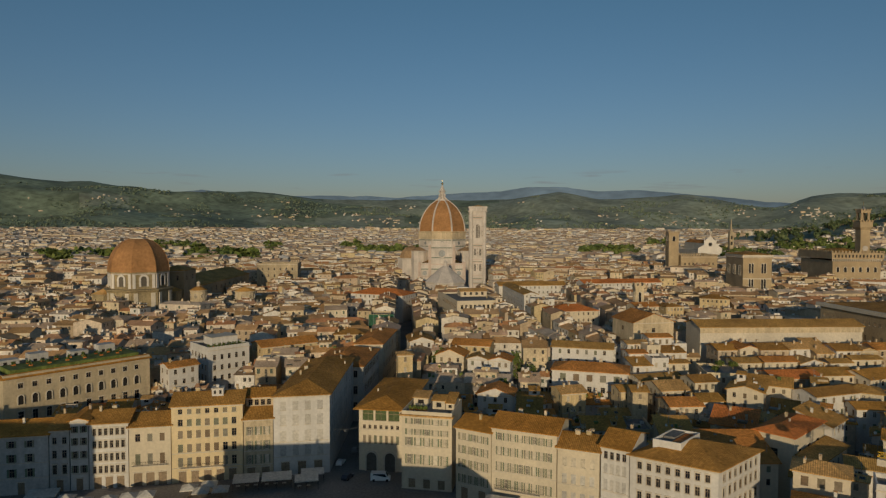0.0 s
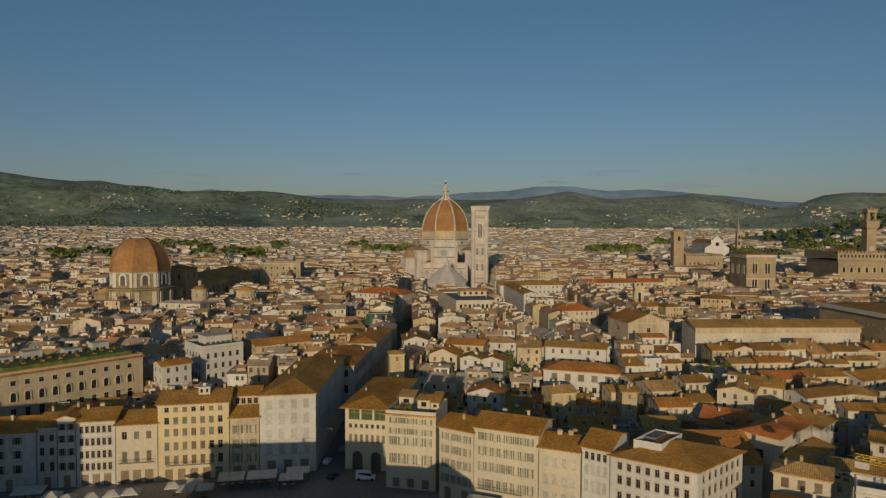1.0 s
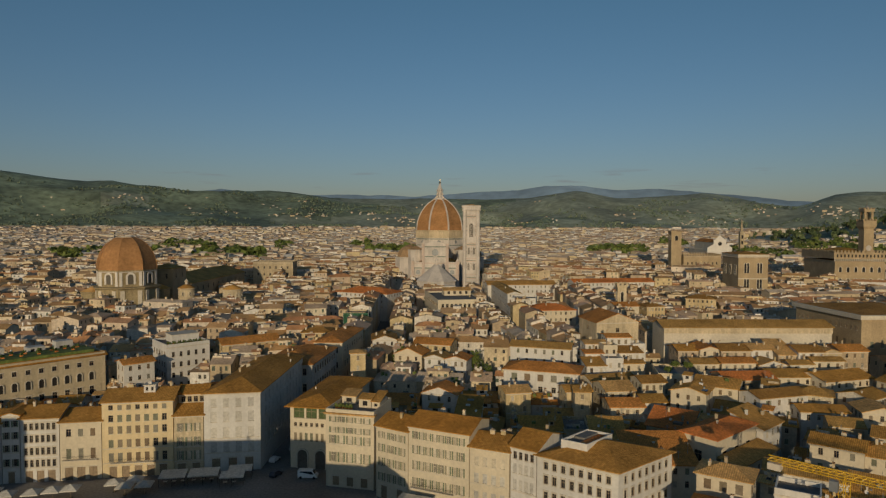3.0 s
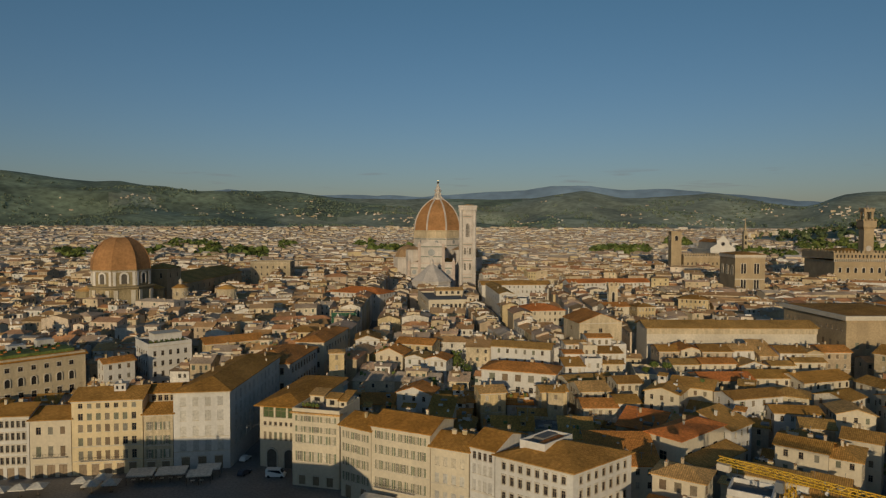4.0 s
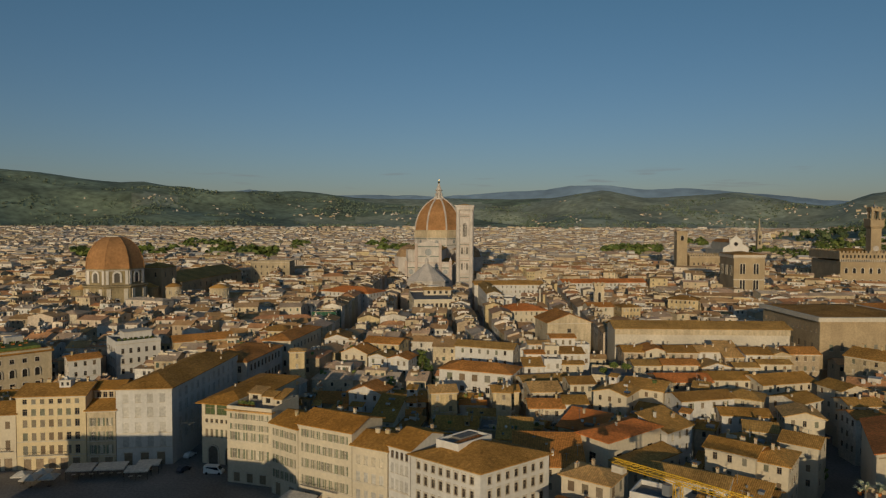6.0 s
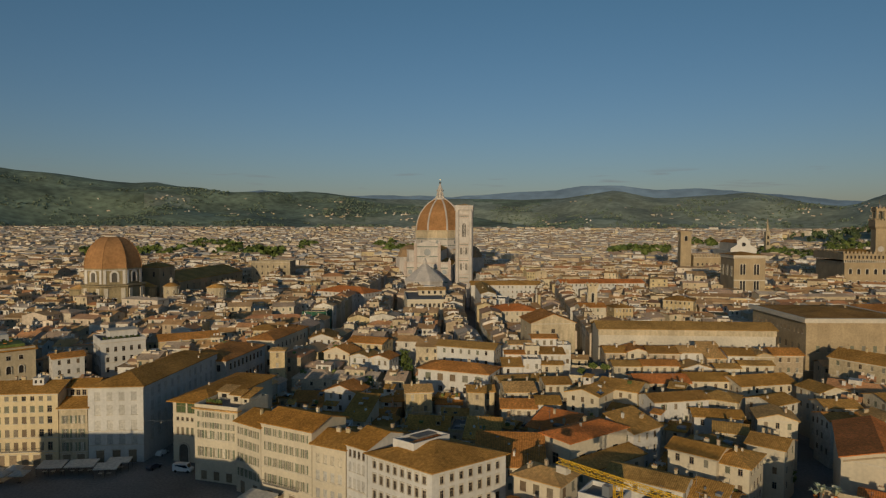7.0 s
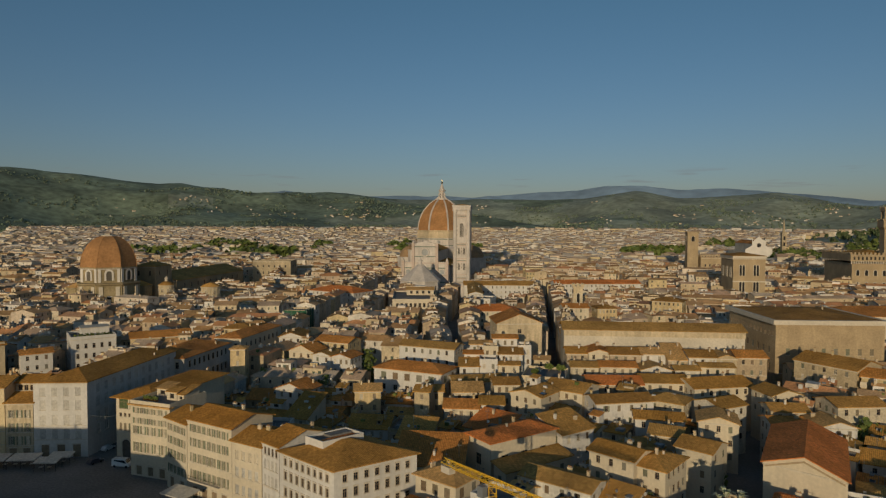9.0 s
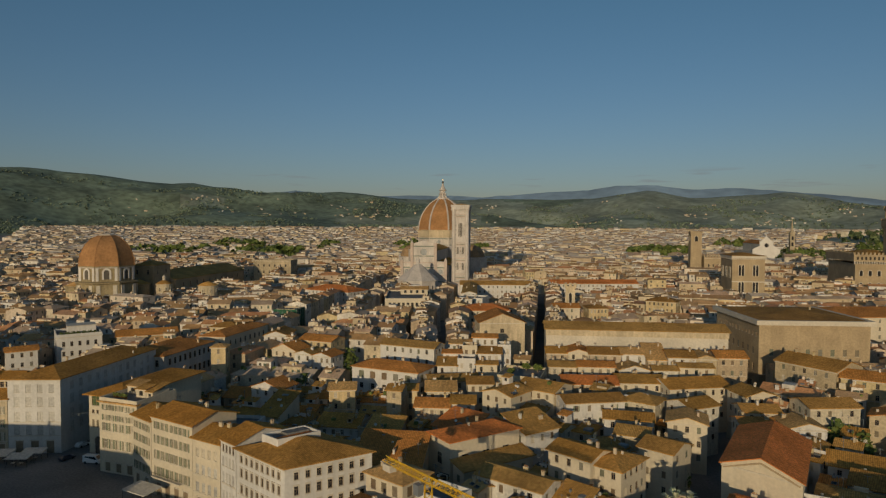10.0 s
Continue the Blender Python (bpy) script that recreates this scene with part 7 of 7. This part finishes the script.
def on_slope(deg, up):
    """The spot on the hills that shows at this height angle in this direction."""
    r = 2500.0
    while r < CREST:
        x, y = HX + r * math.sin(radians(deg)), HY + r * math.cos(radians(deg))
        if land(x, y) > 68 + r * up:
            return x, y
        r += 12
    return None


for deg0, deg1, up0, up1, count in ((-35, -31.5, 0.010, 0.038, 3), (-31.5, -27, 0.010, 0.046, 3), (-27, -23.5, 0.012, 0.048, 3), (-23.5, -19.5, 0.010, 0.044, 4), (-17.5, -13.2, 0.006, 0.044, 9), (-13.2, -5, 0.002, 0.026, 8), (-5.5, -3, 0.002, 0.036, 3), (3.5, 10, 0.002, 0.040, 5), (10, 18.5, 0.002, 0.036, 8), (18.5, 21.5, 0.0, 0.024, 10), (21.5, 25.5, 0.006, 0.036, 6), (27, 31.5, 0.01, 0.024, 8)):
    for k in range(count):
        spot = on_slope(far.uniform(deg0, deg1), up0 + (up1 - up0) * 0.8 * far.random() ** 1.6)
        for j in range(far.choice((1, 2, 3, 5, 7)) if spot else 0):
            x, y = spot[0] + far.gauss(0, 26), spot[1] + far.gauss(0, 30)
            villas.append((x, y, land(x, y), far.uniform(-0.6, 0.6), far.uniform(5, 9) if far.random() < 0.85 else far.uniform(12, 24), far.uniform(5, 8), far.uniform(1.5, 4), 1.2))
house_cloud("hillside_villas", villas, "pale villas scattered over the green hills", False, "tiles_pale")
# the other side of the square, behind the camera, and its neighbours
behind = far_rows(-170, 44, 13, 0.95, 0.0, -260, 330)
house_cloud("old_town_houses", [(*h[:6], min(h[6], 15), h[7]) for h in behind], LABEL, False)
# unseen blocks, invented and sized to throw the shade on the square's fronts
palazzo((-67, 70), (-23.5, 70), 14, 22.4, storeys(22.4, 11)[:1], "cream", "gable_x", "unseen tall wing added across the square to cast shade", "unseen_wing", chimneys=2, sides=SIDES)
palazzo((-23, 70), (-10, 70), 14, 18.3, storeys(18.3, 4)[:1], "cream", "gable_x", "unseen lower wing added across the square to cast shade", "unseen_wing", chimneys=0, sides=SIDES)
palazzo((-9.5, 70), (3, 70), 14, 18.2, storeys(18.2, 3)[:1], "pale_stone", "gable_y", "unseen gabled block added across the square to cast shade", "chapel", chimneys=0, sides=SIDES, slope=0.52, category="church")
palazzo((-190, 60), (-99.8, 60), 24, 28.6, storeys(28.6, 12)[:1], "pale_stone", "gable_x", "unseen tall church added across the square to cast shade", "unseen_church", chimneys=0, sides=SIDES, category="church")
palazzo((3.5, 72), (52, 72), 12, 11.5, storeys(11.5, 10)[:1], "cream", "gable_x", "unseen low wing added across the square to cast shade", "unseen_wing", chimneys=0, sides=SIDES)


# ---- trees ----
def leaf_cloud(name, spots, label, mat, leaves=26, leaf=0.34):
    """Trees as many small tilted leaf clumps round a trunk, joined. spots: x, y, ground, radius, height."""
    r = np.random.RandomState(3)
    verts, faces, mats = [], [], []
    for x, y, g, rad, h in spots:
        i = len(verts)
        t = rad * 0.07
        for zz, tt in ((g - 1, t * 1.5), (g + h * 0.6, t)):
            verts += [(x - tt, y - tt, zz), (x + tt, y - tt, zz), (x + tt, y + tt, zz), (x - tt, y + tt, zz)]
        faces += [(i + k, i + (k + 1) % 4, i + 4 + (k + 1) % 4, i + 4 + k) for k in range(4)]
        mats += [1] * 4
        p = r.normal(size=(leaves, 3))
        p /= np.linalg.norm(p, axis=1)[:, None]
        p *= (0.55 + 0.5 * r.rand(leaves, 1))
        u = r.normal(size=(leaves, 3))
        v = np.cross(u, p)
        u /= np.linalg.norm(u, axis=1)[:, None]
        v /= np.linalg.norm(v, axis=1)[:, None] + 1e-6
        s = rad * leaf * (0.6 + 0.8 * r.rand(leaves, 1))
        c = np.array([x, y, g + h * 0.6]) + p * np.array([rad, rad, h * 0.42])
        for q in range(leaves):
            i = len(verts)
            for a, b in ((-1, -0.7), (0.2, -1), (1, 0.1), (0.4, 1), (-0.8, 0.7)):
                verts.append(tuple(c[q] + u[q] * s[q] * a + v[q] * s[q] * b))
            faces.append((i, i + 1, i + 2, i + 3, i + 4))
            mats.append(0)
    me = bpy.data.meshes.new(name)
    me.from_pydata(verts, [], faces)
    me.materials.append(M[mat])
    me.materials.append(M["frame"])
    me.polygons.foreach_set("material_index", mats)
    me.update()
    return tagged(new(name, me), label, "trees", kind="stuff")


wood = random.Random(11)
spots = []
for deg0, deg1, r0, n in ((-34, -26.5, 1180, 62), (-26, -22, 1500, 40), (-23.5, -18.5, 1150, 48), (-17, -15.5, 1400, 14), (-10.5, -9, 1500, 10), (-9.5, -5.2, 1250, 44), (-4.4, -2.6, 1300, 18), (10.2, 14.8, 1300, 50), (21.5, 25.5, 1250, 40), (26, 31, 1500, 60), (16, 18, 1700, 16), (31, 37, 1250, 60)):
    for k in range(n):
        a, r = radians(wood.uniform(deg0, deg1)), r0 + wood.uniform(-90, 160)
        x, y = HX + r * math.sin(a), HY + r * math.cos(a)
        spots.append((x, y, land(x, y), wood.uniform(8, 14), wood.uniform(21, 28)))
leaf_cloud("park_trees", spots, "broad green trees in parks among the roofs", "leaves", 60, 0.3)
spots = []
for k in range(900):
    x, y = wood.gauss(1290, 330), wood.gauss(1500, 330)
    if wooded_hill(x, y) > 5:
        spots.append((x, y, land(x, y), wood.uniform(5, 10), wood.uniform(12, 20)))
leaf_cloud("hill_wood", spots, "dark green wood on the near hill", "leaves_dark", 30, 0.34)
spots = []
for k in range(15000):
    deg, r = wood.uniform(-50, 44), 2450 + 1330 * wood.random()
    x, y = HX + r * math.sin(radians(deg)), HY + r * math.cos(radians(deg))
    if noise.fractal(Vector((x, y, 0)) * 0.0035, 1.0, 2.0, 3) > 0.06 - (0.35 if r < 2750 else 0):
        spots.append((x, y, land(x, y), wood.uniform(3, 6), wood.uniform(3, 6)))
leaf_cloud("hill_wood", spots, "green woods and olive groves over the hills", "olive_far", 7, 0.6)


def tree(x, y, z, r, h, seed):
    """A small garden tree: a forked trunk and a crown of leaf clumps."""
    rr = random.Random(seed)
    home = thing("garden_tree", "green leafy garden tree between the houses", "tree", pose(x, y, z), "garden trees")
    b = Build()
    b.ring(7, [(r * 0.09, 0), (r * 0.06, h * 0.35), (r * 0.05, h * 0.7)], "frame")
    for k in range(4):
        a = math.tau * k / 4 + rr.uniform(-0.4, 0.4)
        p, q = Vector((0, 0, h * 0.35)), Vector((math.cos(a) * r * 0.6, math.sin(a) * r * 0.6, h * 0.7))
        e = Vector((-math.sin(a), math.cos(a), 0)) * r * 0.03
        b.face([p - e, p + e, q + e * 0.5, q - e * 0.5], "frame")
        u = Vector((0, 0, r * 0.03))
        b.face([p - u, p + u, q + u * 0.5, q - u * 0.5], "frame")
    part("trunk", b, home)
    b = Build()
    for k in range(170):
        d = Vector((rr.gauss(0, 1), rr.gauss(0, 1), rr.gauss(0, 1))).normalized() * (0.45 + 0.55 * rr.random())
        c = Vector((d.x * r, d.y * r, h * 0.66 + d.z * h * 0.36))
        u = Vector((rr.gauss(0, 1), rr.gauss(0, 1), rr.gauss(0, 1))).normalized()
        v = u.orthogonal().normalized() * r * 0.17
        u = u * r * 0.2
        b.face([c - u - v * 0.6, c + u * 0.3 - v, c + u, c + v, c - u * 0.7 + v * 0.8], "leaves")
    part("crown", b, home)


for k, (x, y, z, r, h) in enumerate(((-1.1, 268.5, 0, 3.6, 17), (4.2, 266.5, 0, 3.2, 16), (13.5, 294, 0, 3.4, 19), (17, 302, 0, 3.2, 19), (0.8, 248, 0, 3.2, 14.5), (30, 262, 0, 3.0, 17), (34, 246, 0, 2.8, 15), (22, 230, 0, 3.0, 13), (8, 238, 0, 2.8, 13), (187.5, 197, 0, 4.0, 14), (191, 192, 0, 3.4, 13), (106, 234, 15.8, 1.8, 2.8), (97, 228, 15.8, 1.5, 2.4), (102, 236, 15.8, 1.7, 2.6), (141, 172, 0, 3.0, 8))):
    tree(x, y, z, r, h, k)


def planter_row(home, x0, x1, y, z, n):
    """A row of terrace plants in boxes."""
    rr = random.Random(int(x0 * 10 + y))
    for k in range(n):
        b = Build()
        cx = x0 + (x1 - x0) * (k + 0.5) / n
        b.box(cx - 0.5, cx + 0.5, y - 0.25, y + 0.25, z, z + 0.4, "tiles_red")
        box = part("planter", b, home, "terracotta planter")
        b = Build()
        for j in range(26):
            c = Vector((cx + rr.uniform(-0.6, 0.6), y + rr.uniform(-0.4, 0.4), z + 0.4 + rr.random() * 0.9))
            u = Vector((rr.gauss(0, 1), rr.gauss(0, 1), rr.gauss(0, 1))).normalized() * 0.24
            v = u.orthogonal().normalized() * 0.2
            b.face([c - u - v, c + u - v, c + u * 0.6 + v, c - u * 0.6 + v], "leaves")
        part("plant", b, box, "leafy terrace plant")


planter_row(FLATS, 1, 15.5, 1.0, 20.2, 9)
planter_row(FLATS, 1, 15.5, 4.2, 20.2, 7)
planter_row(LOGGIA_HOUSE, 3.5, 40.5, 9.5, 22.9, 9)
planter_row(LOGGIA_HOUSE, 6.5, 38.5, 5.5, 22.9, 6)
planter_row(HOTEL, 1.0, 6.0, 3.6, 19.4, 4)

# a cable with a lamp across the mouth of the narrow street
home = thing("street_cable", "thin cable slung across the street with a lamp", "cable")
b = Build()
span = [Vector((-31.0, 176.4, 11.6)).lerp(Vector((-22.9, 178.6, 11.6)), k / 10) - Vector((0, 0, 0.5 * (1 - (k / 5 - 1) ** 2))) for k in range(11)]
for p, q in zip(span, span[1:]):
    for e in (Vector((0, 0, 0.025)), Vector((0, 0.025, 0))):
        b.face([p - e, q - e, q + e, p + e], "lead")
part("wire", b, home)
b = Build()
b.ring(8, [(0.05, 10.9), (0.28, 10.75), (0.3, 10.6), (0.2, 10.5)], "lead", 0, -27, 177.5)
part("lamp", b, home)
